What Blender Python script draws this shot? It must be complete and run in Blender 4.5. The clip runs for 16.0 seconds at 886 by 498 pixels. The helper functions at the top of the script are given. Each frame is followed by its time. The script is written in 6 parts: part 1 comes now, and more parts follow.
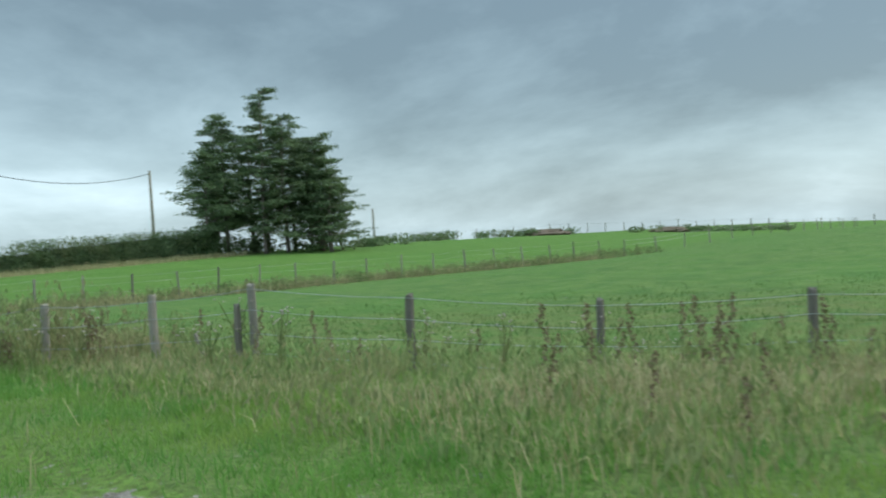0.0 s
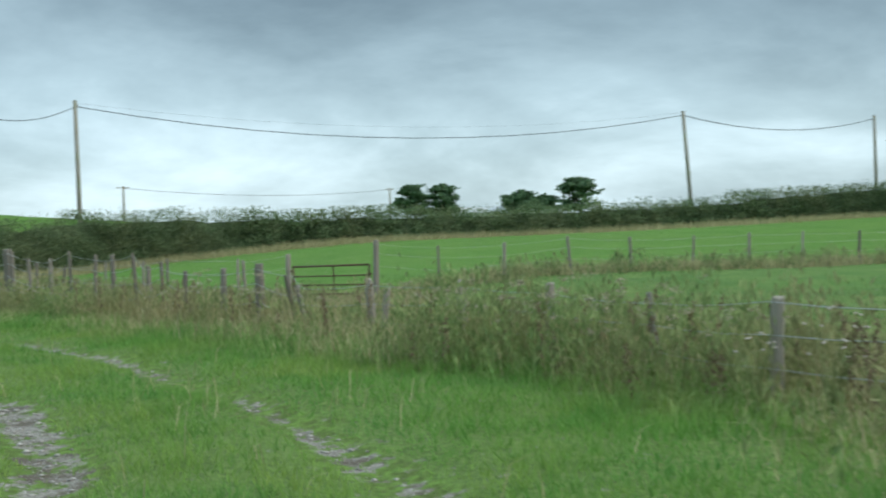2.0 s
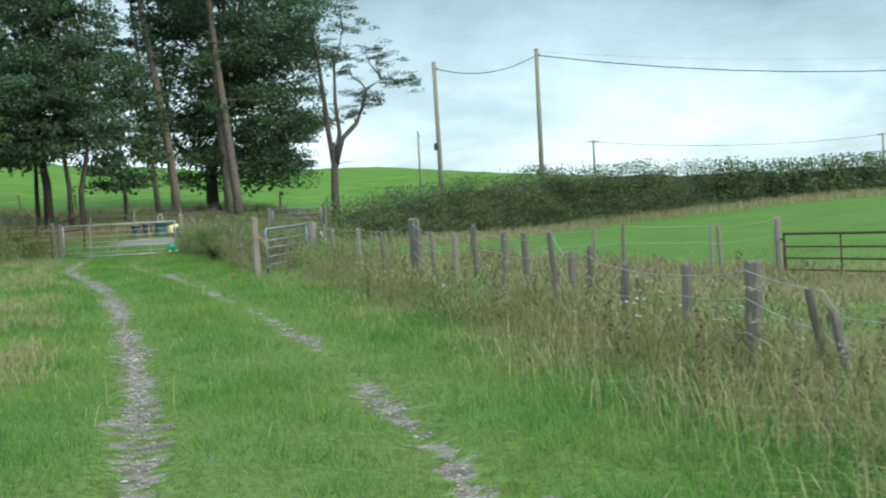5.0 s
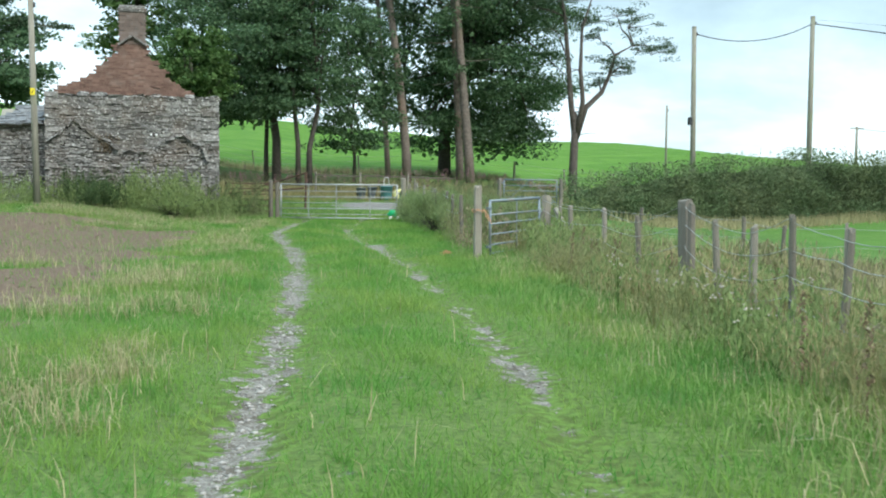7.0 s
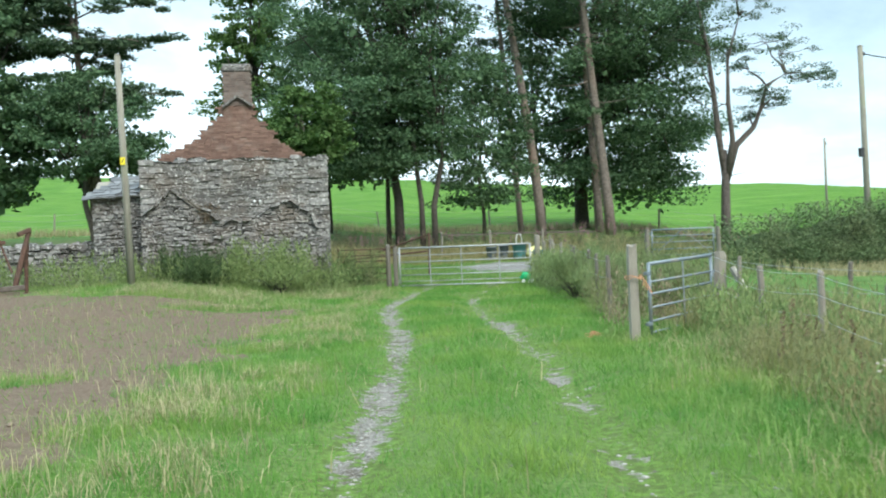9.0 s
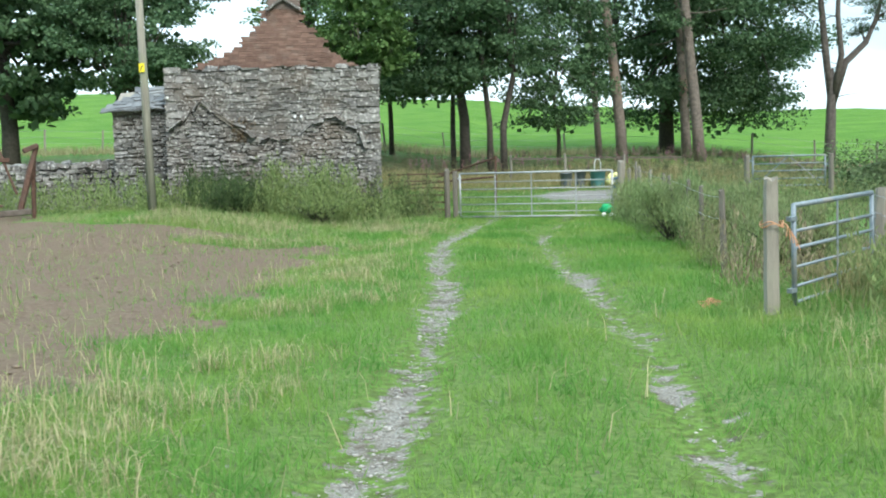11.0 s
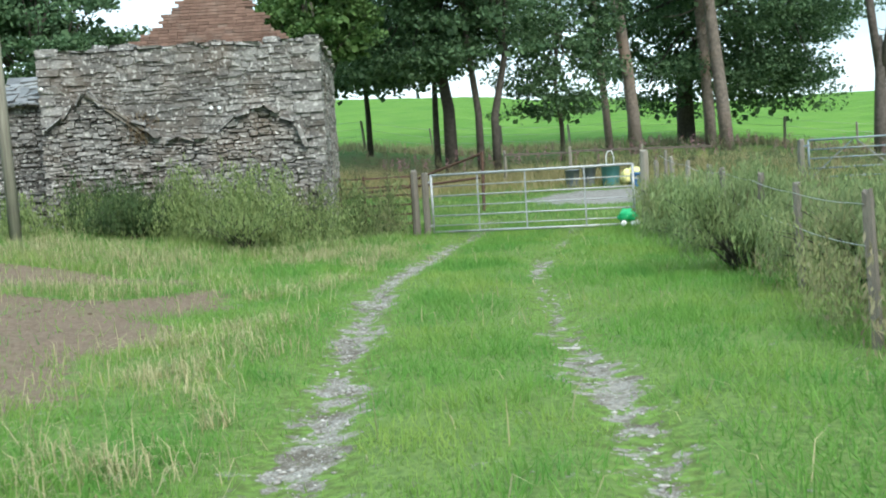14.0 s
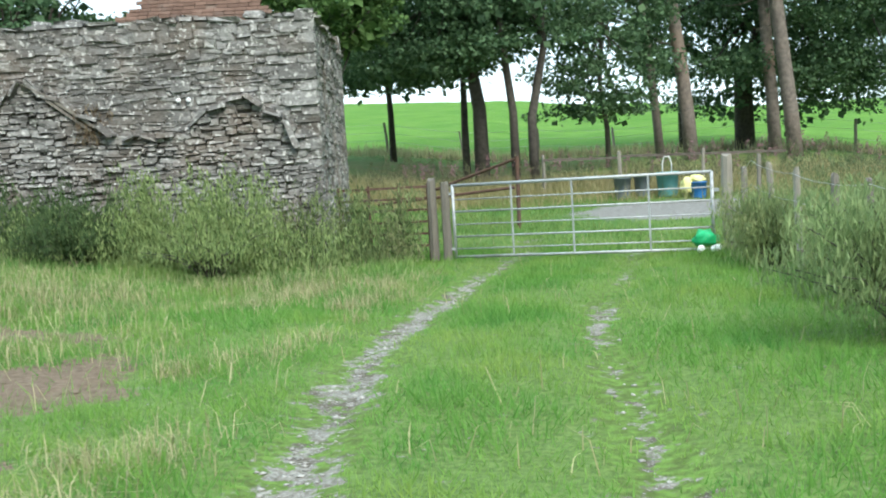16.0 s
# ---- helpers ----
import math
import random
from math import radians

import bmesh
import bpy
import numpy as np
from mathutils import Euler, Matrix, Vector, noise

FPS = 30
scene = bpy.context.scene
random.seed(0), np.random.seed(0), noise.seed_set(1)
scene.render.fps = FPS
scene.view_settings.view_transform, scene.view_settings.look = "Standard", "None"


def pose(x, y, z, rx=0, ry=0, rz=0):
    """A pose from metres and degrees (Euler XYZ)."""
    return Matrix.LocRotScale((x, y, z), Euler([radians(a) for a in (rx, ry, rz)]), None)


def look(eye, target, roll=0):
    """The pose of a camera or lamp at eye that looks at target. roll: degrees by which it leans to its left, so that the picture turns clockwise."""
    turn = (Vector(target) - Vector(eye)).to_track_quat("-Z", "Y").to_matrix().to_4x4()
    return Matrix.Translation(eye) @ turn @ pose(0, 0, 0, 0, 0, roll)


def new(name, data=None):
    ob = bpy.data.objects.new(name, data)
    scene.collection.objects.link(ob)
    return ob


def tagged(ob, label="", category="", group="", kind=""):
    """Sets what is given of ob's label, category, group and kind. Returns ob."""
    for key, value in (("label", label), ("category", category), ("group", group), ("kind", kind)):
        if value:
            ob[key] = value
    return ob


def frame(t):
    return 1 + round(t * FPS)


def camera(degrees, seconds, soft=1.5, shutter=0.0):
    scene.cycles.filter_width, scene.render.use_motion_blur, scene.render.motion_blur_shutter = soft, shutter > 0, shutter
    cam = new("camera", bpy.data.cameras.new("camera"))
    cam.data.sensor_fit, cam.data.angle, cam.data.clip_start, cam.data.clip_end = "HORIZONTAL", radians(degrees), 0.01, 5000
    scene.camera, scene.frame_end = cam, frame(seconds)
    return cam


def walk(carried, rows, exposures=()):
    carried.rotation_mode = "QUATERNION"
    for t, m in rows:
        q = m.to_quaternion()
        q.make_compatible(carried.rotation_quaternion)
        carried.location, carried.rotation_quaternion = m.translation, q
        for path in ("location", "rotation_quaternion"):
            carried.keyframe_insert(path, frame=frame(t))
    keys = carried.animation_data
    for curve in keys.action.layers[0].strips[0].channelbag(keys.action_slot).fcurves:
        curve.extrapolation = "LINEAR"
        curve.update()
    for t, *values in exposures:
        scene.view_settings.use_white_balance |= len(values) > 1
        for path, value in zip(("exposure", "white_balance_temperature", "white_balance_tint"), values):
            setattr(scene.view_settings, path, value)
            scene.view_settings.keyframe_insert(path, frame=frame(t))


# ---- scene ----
cam = camera(44.0, 16.0, soft=2.0, shutter=0.2)
PATH = [
    (0, (-5.74, -47.967, 1.093), (-3.791, -47.52, 1.075), -4.0),
    (0.5, (-4.341, -47.394, 1.134), (-2.477, -46.669, 1.123), -3.6),
    (1, (-3.214, -46.785, 1.215), (-1.483, -45.784, 1.194), -2.4),
    (1.5, (-2.377, -46.1, 1.24), (-0.792, -44.881, 1.21), -2.2),
    (2, (-1.634, -45.131, 1.238), (-0.319, -43.624, 1.198), -2.2),
    (2.5, (-0.894, -44.102, 1.236), (0.215, -42.439, 1.172), -1.2),
    (3, (-0.232, -43.245, 1.249), (0.784, -41.526, 1.134), -1.0),
    (3.5, (0.351, -42.462, 1.304), (1.321, -40.719, 1.164), -1.4),
    (4, (0.901, -41.586, 1.353), (1.759, -39.783, 1.24), -2.9),
    (4.5, (1.297, -40.633, 1.397), (2.03, -38.774, 1.301), -3.3),
    (5, (1.625, -39.599, 1.379), (2.199, -37.685, 1.291), -3.0),
    (7.5, (2.508, -34.32, 1.315), (2.608, -32.327, 1.186), -0.4),
    (8, (2.686, -33.209, 1.373), (2.752, -31.214, 1.243), -2.6),
    (8.5, (2.721, -32.205, 1.399), (2.733, -30.206, 1.344), -2.1),
    (9, (2.634, -31.083, 1.441), (2.545, -29.085, 1.419), -2.4),
    (9.5, (2.576, -30.094, 1.467), (2.389, -28.103, 1.449), -1.8),
    (10, (2.565, -29.032, 1.498), (2.34, -27.047, 1.406), -1.3),
    (12.5, (2.698, -23.786, 1.376), (2.477, -21.806, 1.201), -2.0),
    (13, (2.726, -22.636, 1.387), (2.494, -20.657, 1.214), -2.6),
    (13.5, (2.698, -21.561, 1.353), (2.468, -19.581, 1.191), -3.1),
    (14, (2.634, -20.356, 1.361), (2.392, -18.376, 1.207), -3.6),
    (14.5, (2.517, -19.286, 1.398), (2.252, -17.308, 1.263), -3.3),
    (15, (2.391, -18.123, 1.356), (2.095, -16.148, 1.257), -3.3),
    (15.5, (2.339, -17.149, 1.343), (2.018, -15.177, 1.243), -3.1),
    (16, (2.283, -16.109, 1.363), (1.98, -14.137, 1.224), -3.4),
]
EXPOSURES = [(0.0, 0.38), (1.5, 0.38), (2.5, 0.32), (3.5, 0.37), (4.0, 0.46), (5.0, 0.60), (7.5, 0.95), (12.5, 1.14), (14.5, 1.13), (16.0, 1.25)]
walk(cam, [(t, look(eye, target, roll)) for t, eye, target, roll in PATH], EXPOSURES)

# ---- sky and light: a bright, broken overcast ----
world = bpy.data.worlds.new("overcast")
scene.world = world
world.use_nodes = True
wn, wl = world.node_tree.nodes, world.node_tree.links
wn.clear()


def wnode(kind, **inputs):
    n = wn.new(kind)
    for key, value in inputs.items():
        n.inputs[key].default_value = value
    return n


def wmath(op, a, b=None):
    n = wn.new("ShaderNodeMath")
    n.operation = op
    for i, v in enumerate((a, b)):
        if v is None:
            continue
        if isinstance(v, (int, float)):
            n.inputs[i].default_value = v
        else:
            wl.new(v, n.inputs[i])
    return n.outputs[0]


sky = wn.new("ShaderNodeTexSky")
sky.sky_type, sky.sun_disc = "NISHITA", False
sky.sun_elevation, sky.sun_rotation = radians(45), radians(148)
coord = wn.new("ShaderNodeTexCoord")
axis = wn.new("ShaderNodeSeparateXYZ")
wl.new(coord.outputs["Generated"], axis.inputs[0])
depth = wmath("ADD", wmath("MAXIMUM", axis.outputs[2], 0.0), 0.30)
flat = wn.new("ShaderNodeCombineXYZ")
wl.new(wmath("DIVIDE", axis.outputs[0], depth), flat.inputs[0])
wl.new(wmath("DIVIDE", axis.outputs[1], depth), flat.inputs[1])
cloud = wnode("ShaderNodeTexNoise", Scale=1.0, Detail=9.0, Roughness=0.58, Distortion=0.25)
wl.new(flat.outputs[0], cloud.inputs["Vector"])
# thicker, darker cloud overhead and to the east, brighter low down
height = wmath("SUBTRACT", 1.0, wmath("MINIMUM", wmath("DIVIDE", wmath("MAXIMUM", axis.outputs[2], 0.0), 0.22), 1.0))
east = wmath("ADD", wmath("MULTIPLY", axis.outputs[0], -0.31), wmath("MULTIPLY", wmath("SUBTRACT", wmath("MINIMUM", axis.outputs[1], 0.4), 0.4), 0.34))
bright = wmath("ADD", wmath("ADD", wmath("SUBTRACT", wmath("MULTIPLY", cloud.outputs["Fac"], 1.45), 0.17), wmath("MULTIPLY", height, 0.38)), east)
ramp = wn.new("ShaderNodeValToRGB")
ramp.color_ramp.elements[0].position, ramp.color_ramp.elements[0].color = 0.16, (0.125, 0.185, 0.215, 1)
ramp.color_ramp.elements[1].position, ramp.color_ramp.elements[1].color = 0.95, (0.67, 0.85, 0.94, 1)
low_cloud = ramp.color_ramp.elements.new(0.34)
low_cloud.color = (0.20, 0.285, 0.325, 1)
middle = ramp.color_ramp.elements.new(0.62)
middle.color = (0.35, 0.475, 0.53, 1)
wl.new(bright, ramp.inputs[0])
veil = wn.new("ShaderNodeMixRGB")
veil.inputs[0].default_value = 0.02
wl.new(ramp.outputs[0], veil.inputs[1])
wl.new(sky.outputs[0], veil.inputs[2])
# the cloud is thinnest overhead
overhead = wmath("ADD", 1.0, wmath("MULTIPLY", wmath("MAXIMUM", wmath("SUBTRACT", axis.outputs[2], 0.28), 0.0), 2.4))
back = wnode("ShaderNodeBackground")
wl.new(overhead, back.inputs[1])
wl.new(veil.outputs[0], back.inputs[0])
wl.new(back.outputs[0], wn.new("ShaderNodeOutputWorld").inputs[0])

sun_data = bpy.data.lights.new("sun", "SUN")
sun_data.energy, sun_data.angle, sun_data.color = 2.2, radians(30), (1.0, 0.97, 0.92)
sun = new("sun", sun_data)
sun.matrix_world = look((34, -52, 62), (0, 0, 0))

# ---- materials ----


class Nodes:
    """Short hand for a node material."""

    def __init__(self, name, rough=0.9, metal=0.0, spec=0.3):
        self.mat = bpy.data.materials.new(name)
        self.mat.use_nodes = True
        self.nt = self.mat.node_tree
        self.bsdf = self.nt.nodes["Principled BSDF"]
        self.out = self.nt.nodes["Material Output"]
        self.bsdf.inputs["Roughness"].default_value = rough
        self.bsdf.inputs["Metallic"].default_value = metal
        self.bsdf.inputs["Specular IOR Level"].default_value = spec

    def put(self, value, socket):
        if isinstance(value, bpy.types.NodeSocket):
            self.nt.links.new(value, socket)
        elif isinstance(value, (tuple, list)) and len(value) == 3 and socket.type == "RGBA":
            socket.default_value = (*value, 1)
        else:
            socket.default_value = value

    def coord(self, kind="Object"):
        return self.nt.nodes.new("ShaderNodeTexCoord").outputs[kind]

    def place(self):
        return self.nt.nodes.new("ShaderNodeNewGeometry").outputs["Position"]

    def noise(self, scale, detail=4.0, vector=None, rough=0.55, stretch=None):
        n = self.nt.nodes.new("ShaderNodeTexNoise")
        n.inputs["Scale"].default_value, n.inputs["Detail"].default_value, n.inputs["Roughness"].default_value = scale, detail, rough
        v = vector if vector is not None else self.place()
        if stretch:
            m = self.nt.nodes.new("ShaderNodeVectorMath")
            m.operation = "MULTIPLY"
            m.inputs[1].default_value = stretch
            self.put(v, m.inputs[0])
            v = m.outputs[0]
        self.put(v, n.inputs["Vector"])
        return n.outputs["Fac"]

    def step(self, value, low, high):
        n = self.nt.nodes.new("ShaderNodeMapRange")
        self.put(value, n.inputs[0])
        n.inputs[1].default_value, n.inputs[2].default_value = low, high
        return n.outputs[0]

    def mix(self, fac, a, b):
        n = self.nt.nodes.new("ShaderNodeMixRGB")
        self.put(fac, n.inputs[0])
        self.put(a, n.inputs[1])
        self.put(b, n.inputs[2])
        return n.outputs[0]

    def math(self, op, a, b=0.0):
        n = self.nt.nodes.new("ShaderNodeMath")
        n.operation = op
        self.put(a, n.inputs[0])
        self.put(b, n.inputs[1])
        return n.outputs[0]

    def attribute(self, name):
        n = self.nt.nodes.new("ShaderNodeAttribute")
        n.attribute_name = name
        return n.outputs["Fac"]

    def island(self):
        return self.nt.nodes.new("ShaderNodeNewGeometry").outputs["Random Per Island"]

    def each(self):
        return self.nt.nodes.new("ShaderNodeObjectInfo").outputs["Random"]

    def bump(self, height, strength=0.4, distance=0.02):
        n = self.nt.nodes.new("ShaderNodeBump")
        n.inputs["Strength"].default_value, n.inputs["Distance"].default_value = strength, distance
        self.put(height, n.inputs["Height"])
        self.put(n.outputs[0], self.bsdf.inputs["Normal"])
        return self

    def colour(self, value):
        self.put(value, self.bsdf.inputs["Base Color"])
        return self

    def leafy(self, colour, share=0.3):
        """Thin leaf: some light shines through."""
        self.colour(colour)
        t = self.nt.nodes.new("ShaderNodeBsdfTranslucent")
        self.put(colour, t.inputs[0])
        m = self.nt.nodes.new("ShaderNodeMixShader")
        m.inputs[0].default_value = share
        self.put(self.bsdf.outputs[0], m.inputs[1])
        self.put(t.outputs[0], m.inputs[2])
        self.put(m.outputs[0], self.out.inputs[0])
        return self.mat


def grainy(name, a, b, scale, c=None, scale2=0.7, rough=0.9, metal=0.0, bump=0.3, dist=0.01, stretch=None, vary=None, spec=0.3):
    """Two colours in fine grain, a third in large blotches, and a step of tone for each piece."""
    n = Nodes(name, rough, metal, spec)
    fine = n.noise(scale, 6, n.coord() if stretch else None, 0.6, stretch)
    col = n.mix(n.step(fine, 0.3, 0.7), a, b)
    if c:
        col = n.mix(n.step(n.noise(scale2, 5), 0.52, 0.70), col, c)
    if vary:
        pick = n.each() if vary == "object" else n.island()
        col = n.mix(n.step(pick, 0, 1), n.mix(0.45, col, (a[0] * 0.55, a[1] * 0.55, a[2] * 0.55)), n.mix(0.4, col, (b[0] * 1.25, b[1] * 1.25, b[2] * 1.25)))
    n.colour(col).bump(fine, bump, dist)
    return n.mat


def leaves(name, dark, light, share=0.3, rough=0.75, patch=None, lush=None):
    n = Nodes(name, rough, 0.0, 0.2)
    col = n.mix(n.island(), dark, light)
    if patch:
        col = n.mix(n.math("MULTIPLY", n.step(n.noise(0.5, 5), 0.43, 0.64), 0.8), col, patch)
    if lush:
        col = n.mix(n.math("MULTIPLY", n.step(n.noise(1.3, 4), 0.50, 0.66), 0.7), col, lush)
        col = n.mix(n.math("MULTIPLY", n.step(n.noise(5.5, 4), 0.50, 0.68), 0.55), col, dark)
    return n.leafy(col, share)


M = {}
M["grass"] = leaves("grass_blades", (0.112, 0.255, 0.048), (0.180, 0.365, 0.080), 0.5, patch=(0.285, 0.380, 0.095), lush=(0.080, 0.250, 0.056))
M["verge"] = leaves("verge_blades", (0.115, 0.225, 0.055), (0.270, 0.395, 0.125), 0.45, patch=(0.33, 0.38, 0.14), lush=(0.085, 0.235, 0.055))
M["dullgrass"] = leaves("grazed_blades", (0.065, 0.145, 0.034), (0.140, 0.245, 0.066), 0.4, patch=(0.18, 0.235, 0.08), lush=(0.052, 0.150, 0.038))
M["browngrass"] = leaves("brown_seeding_grass", (0.225, 0.195, 0.092), (0.50, 0.435, 0.235), 0.45, patch=(0.25, 0.27, 0.105))
M["palenettle"] = leaves("pale_nettles", (0.105, 0.165, 0.055), (0.33, 0.41, 0.165), 0.42)
M["darknettle"] = leaves("dark_nettles", (0.035, 0.070, 0.026), (0.11, 0.165, 0.065), 0.35)
M["straw"] = leaves("straw_blades", (0.26, 0.25, 0.12), (0.50, 0.45, 0.26), 0.4)
M["olive"] = leaves("olive_weeds", (0.115, 0.185, 0.060), (0.31, 0.39, 0.155), 0.45, patch=(0.29, 0.27, 0.14))
M["willow"] = leaves("willowherb_leaves", (0.06, 0.10, 0.045), (0.15, 0.20, 0.09), 0.35, patch=(0.20, 0.17, 0.11))
M["pink"] = leaves("pink_flowers", (0.24, 0.13, 0.14), (0.36, 0.22, 0.23), 0.3)
M["deadweed"] = leaves("dead_weeds", (0.17, 0.140, 0.082), (0.40, 0.345, 0.220), 0.42, patch=(0.17, 0.20, 0.085))
M["weed"] = leaves("weed_leaves", (0.052, 0.092, 0.034), (0.29, 0.355, 0.15), 0.42, patch=(0.25, 0.22, 0.13))
M["dock"] = grainy("dock_seed", (0.125, 0.095, 0.055), (0.24, 0.185, 0.115), 30, rough=0.95)
M["cream"] = leaves("cream_flowers", (0.24, 0.21, 0.14), (0.40, 0.36, 0.26), 0.3)
M["thistledown"] = grainy("thistledown", (0.34, 0.29, 0.25), (0.54, 0.48, 0.43), 40, rough=1.0)
M["stem"] = grainy("stem", (0.16, 0.15, 0.07), (0.24, 0.22, 0.11), 20)
M["broadleaf"] = leaves("broad_leaves", (0.046, 0.098, 0.048), (0.128, 0.218, 0.104), 0.32, 0.65)
M["limeleaf"] = leaves("light_leaves", (0.045, 0.100, 0.028), (0.125, 0.215, 0.065), 0.32, 0.6)
M["needles"] = leaves("pine_needles", (0.032, 0.066, 0.036), (0.095, 0.150, 0.078), 0.22, 0.7)
M["conifer"] = leaves("conifer_needles", (0.062, 0.105, 0.054), (0.185, 0.255, 0.130), 0.34, 0.8, patch=(0.13, 0.19, 0.08))
M["brownneedles"] = leaves("browned_needles", (0.10, 0.07, 0.045), (0.19, 0.15, 0.09), 0.15, 0.8)
M["hedge"] = leaves("hedge_leaves", (0.085, 0.138, 0.062), (0.165, 0.240, 0.110), 0.36, 0.8, patch=(0.18, 0.215, 0.105))
M["gorse"] = leaves("shrub_leaves", (0.115, 0.175, 0.065), (0.31, 0.40, 0.175), 0.45, 0.8, patch=(0.215, 0.25, 0.12))
M["darkbark"] = grainy("grey_brown_bark", (0.062, 0.054, 0.047), (0.135, 0.118, 0.102), 7, bump=0.8, dist=0.04)
M["pinebark"] = grainy("pine_bark", (0.10, 0.085, 0.072), (0.205, 0.175, 0.148), 7, (0.20, 0.15, 0.115), 0.5, bump=0.8, dist=0.04)
M["bark"] = grainy("dark_bark", (0.045, 0.04, 0.033), (0.10, 0.09, 0.075), 9, bump=0.7, dist=0.03)
M["oldwood"] = grainy("weathered_post", (0.105, 0.094, 0.078), (0.31, 0.285, 0.24), 9, (0.24, 0.24, 0.18), 3.0, bump=0.6, dist=0.012, stretch=(4, 4, 0.5), vary="object")
M["palewood"] = grainy("bleached_timber", (0.30, 0.28, 0.24), (0.52, 0.50, 0.45), 8, (0.22, 0.20, 0.17), 3.0, bump=0.5, dist=0.01)
M["polewood"] = grainy("pole_wood", (0.17, 0.16, 0.13), (0.30, 0.29, 0.235), 6, (0.22, 0.24, 0.16), 1.2, bump=0.4, stretch=(5, 5, 0.3))
M["galv"] = grainy("galvanised_steel", (0.29, 0.305, 0.31), (0.45, 0.465, 0.47), 18, (0.24, 0.25, 0.25), 2.5, rough=0.55, metal=0.35, bump=0.05)
M["bluegalv"] = grainy("blue_grey_steel", (0.145, 0.19, 0.215), (0.245, 0.29, 0.315), 18, (0.33, 0.30, 0.27), 2.5, rough=0.55, metal=0.3, bump=0.05)
M["wire"] = grainy("fence_wire", (0.30, 0.32, 0.31), (0.44, 0.46, 0.45), 30, rough=0.5, metal=0.7)
M["cable"] = grainy("overhead_cable", (0.035, 0.04, 0.045), (0.06, 0.065, 0.07), 5, rough=0.6)
M["rust"] = grainy("rusty_iron", (0.075, 0.042, 0.032), (0.155, 0.092, 0.068), 14, (0.11, 0.082, 0.066), 3, rough=0.9, metal=0.2, bump=0.4)


def rubble(name, pick, mortar=False):
    """Grey-brown slate: each stone its own tone, rust stains and pale lichen over all."""
    n = Nodes(name, 0.92, 0.0, 0.25)
    fine = n.noise(26, 7, None, 0.65)
    layer = n.noise(9, 5, None, 0.6, (1, 1, 5))
    if mortar:
        col = n.mix(n.step(fine, 0.3, 0.7), (0.085, 0.079, 0.070), (0.190, 0.179, 0.160))
    else:
        each = n.each() if pick == "object" else n.island()
        tone = n.mix(n.step(each, 0.0, 0.5), (0.062, 0.060, 0.055), (0.165, 0.164, 0.154))
        tone = n.mix(n.step(each, 0.5, 1.0), tone, (0.345, 0.345, 0.325))
        col = n.mix(n.step(layer, 0.25, 0.75), n.mix(0.45, tone, (0.075, 0.070, 0.064)), n.mix(0.25, tone, (0.36, 0.35, 0.33)))
    col = n.mix(n.math("MULTIPLY", n.step(n.noise(8, 6, None, 0.7, (1, 1, 2.0)), 0.50, 0.64), 0.75), col, (0.062, 0.058, 0.052))
    col = n.mix(n.math("MULTIPLY", n.step(n.noise(6.5, 6, None, 0.7, (1, 1, 1.7)), 0.52, 0.66), 0.6), col, (0.30, 0.295, 0.275))
    col = n.mix(n.math("MULTIPLY", n.step(n.noise(1.1, 6), 0.48, 0.66), 0.60), col, (0.150, 0.115, 0.085))
    col = n.mix(n.math("MULTIPLY", n.step(n.noise(0.8, 5, None, 0.6), 0.52, 0.66), 0.65), col, (0.075, 0.073, 0.069))
    col = n.mix(n.math("MULTIPLY", n.step(n.noise(15, 5, None, 0.6), 0.57, 0.63), 0.85), col, (0.52, 0.515, 0.48))
    col = n.mix(n.math("MULTIPLY", n.step(n.noise(3.2, 6, None, 0.65), 0.56, 0.68), 0.6), col, (0.36, 0.35, 0.32))
    n.colour(col).bump(n.math("ADD", fine, layer), 0.7, 0.025)
    return n.mat


M["stone"] = rubble("slate_rubble", "object")
M["stonestuff"] = rubble("slate_rubble_joined", "island")
M["mortar"] = rubble("earth_mortar", "", True)
M["brick"] = grainy("red_brick", (0.140, 0.084, 0.064), (0.245, 0.155, 0.120), 14, (0.275, 0.215, 0.180), 2.2, bump=0.6, vary="object")
M["greybrick"] = grainy("sooty_brick", (0.120, 0.092, 0.078), (0.225, 0.180, 0.155), 14, (0.25, 0.235, 0.215), 3.0, bump=0.6, vary="object")
M["lime"] = grainy("lime_mortar", (0.185, 0.130, 0.102), (0.280, 0.205, 0.168), 18)
M["rail"] = grainy("old_brown_rail", (0.075, 0.062, 0.050), (0.15, 0.128, 0.108), 9, bump=0.4)
M["slate"] = grainy("roof_slate", (0.105, 0.112, 0.116), (0.21, 0.218, 0.222), 9, (0.25, 0.26, 0.245), 2.0, rough=0.85, vary="object")
M["gravel"] = grainy("gravel", (0.17, 0.16, 0.14), (0.42, 0.405, 0.37), 30, rough=0.9, vary="island")
M["yellow"] = grainy("yellow_plate", (0.75, 0.62, 0.03), (0.82, 0.70, 0.05), 20, rough=0.5)
M["black"] = grainy("black_paint", (0.02, 0.02, 0.02), (0.04, 0.04, 0.04), 20, rough=0.6)
M["tealplastic"] = grainy("teal_plastic", (0.10, 0.28, 0.30), (0.13, 0.34, 0.36), 8, rough=0.5, bump=0.05)
M["greyplastic"] = grainy("grey_plastic", (0.13, 0.16, 0.19), (0.17, 0.20, 0.23), 8, rough=0.5, bump=0.05)
M["blueplastic"] = grainy("blue_plastic", (0.03, 0.16, 0.42), (0.04, 0.2, 0.5), 8, rough=0.45, bump=0.05)
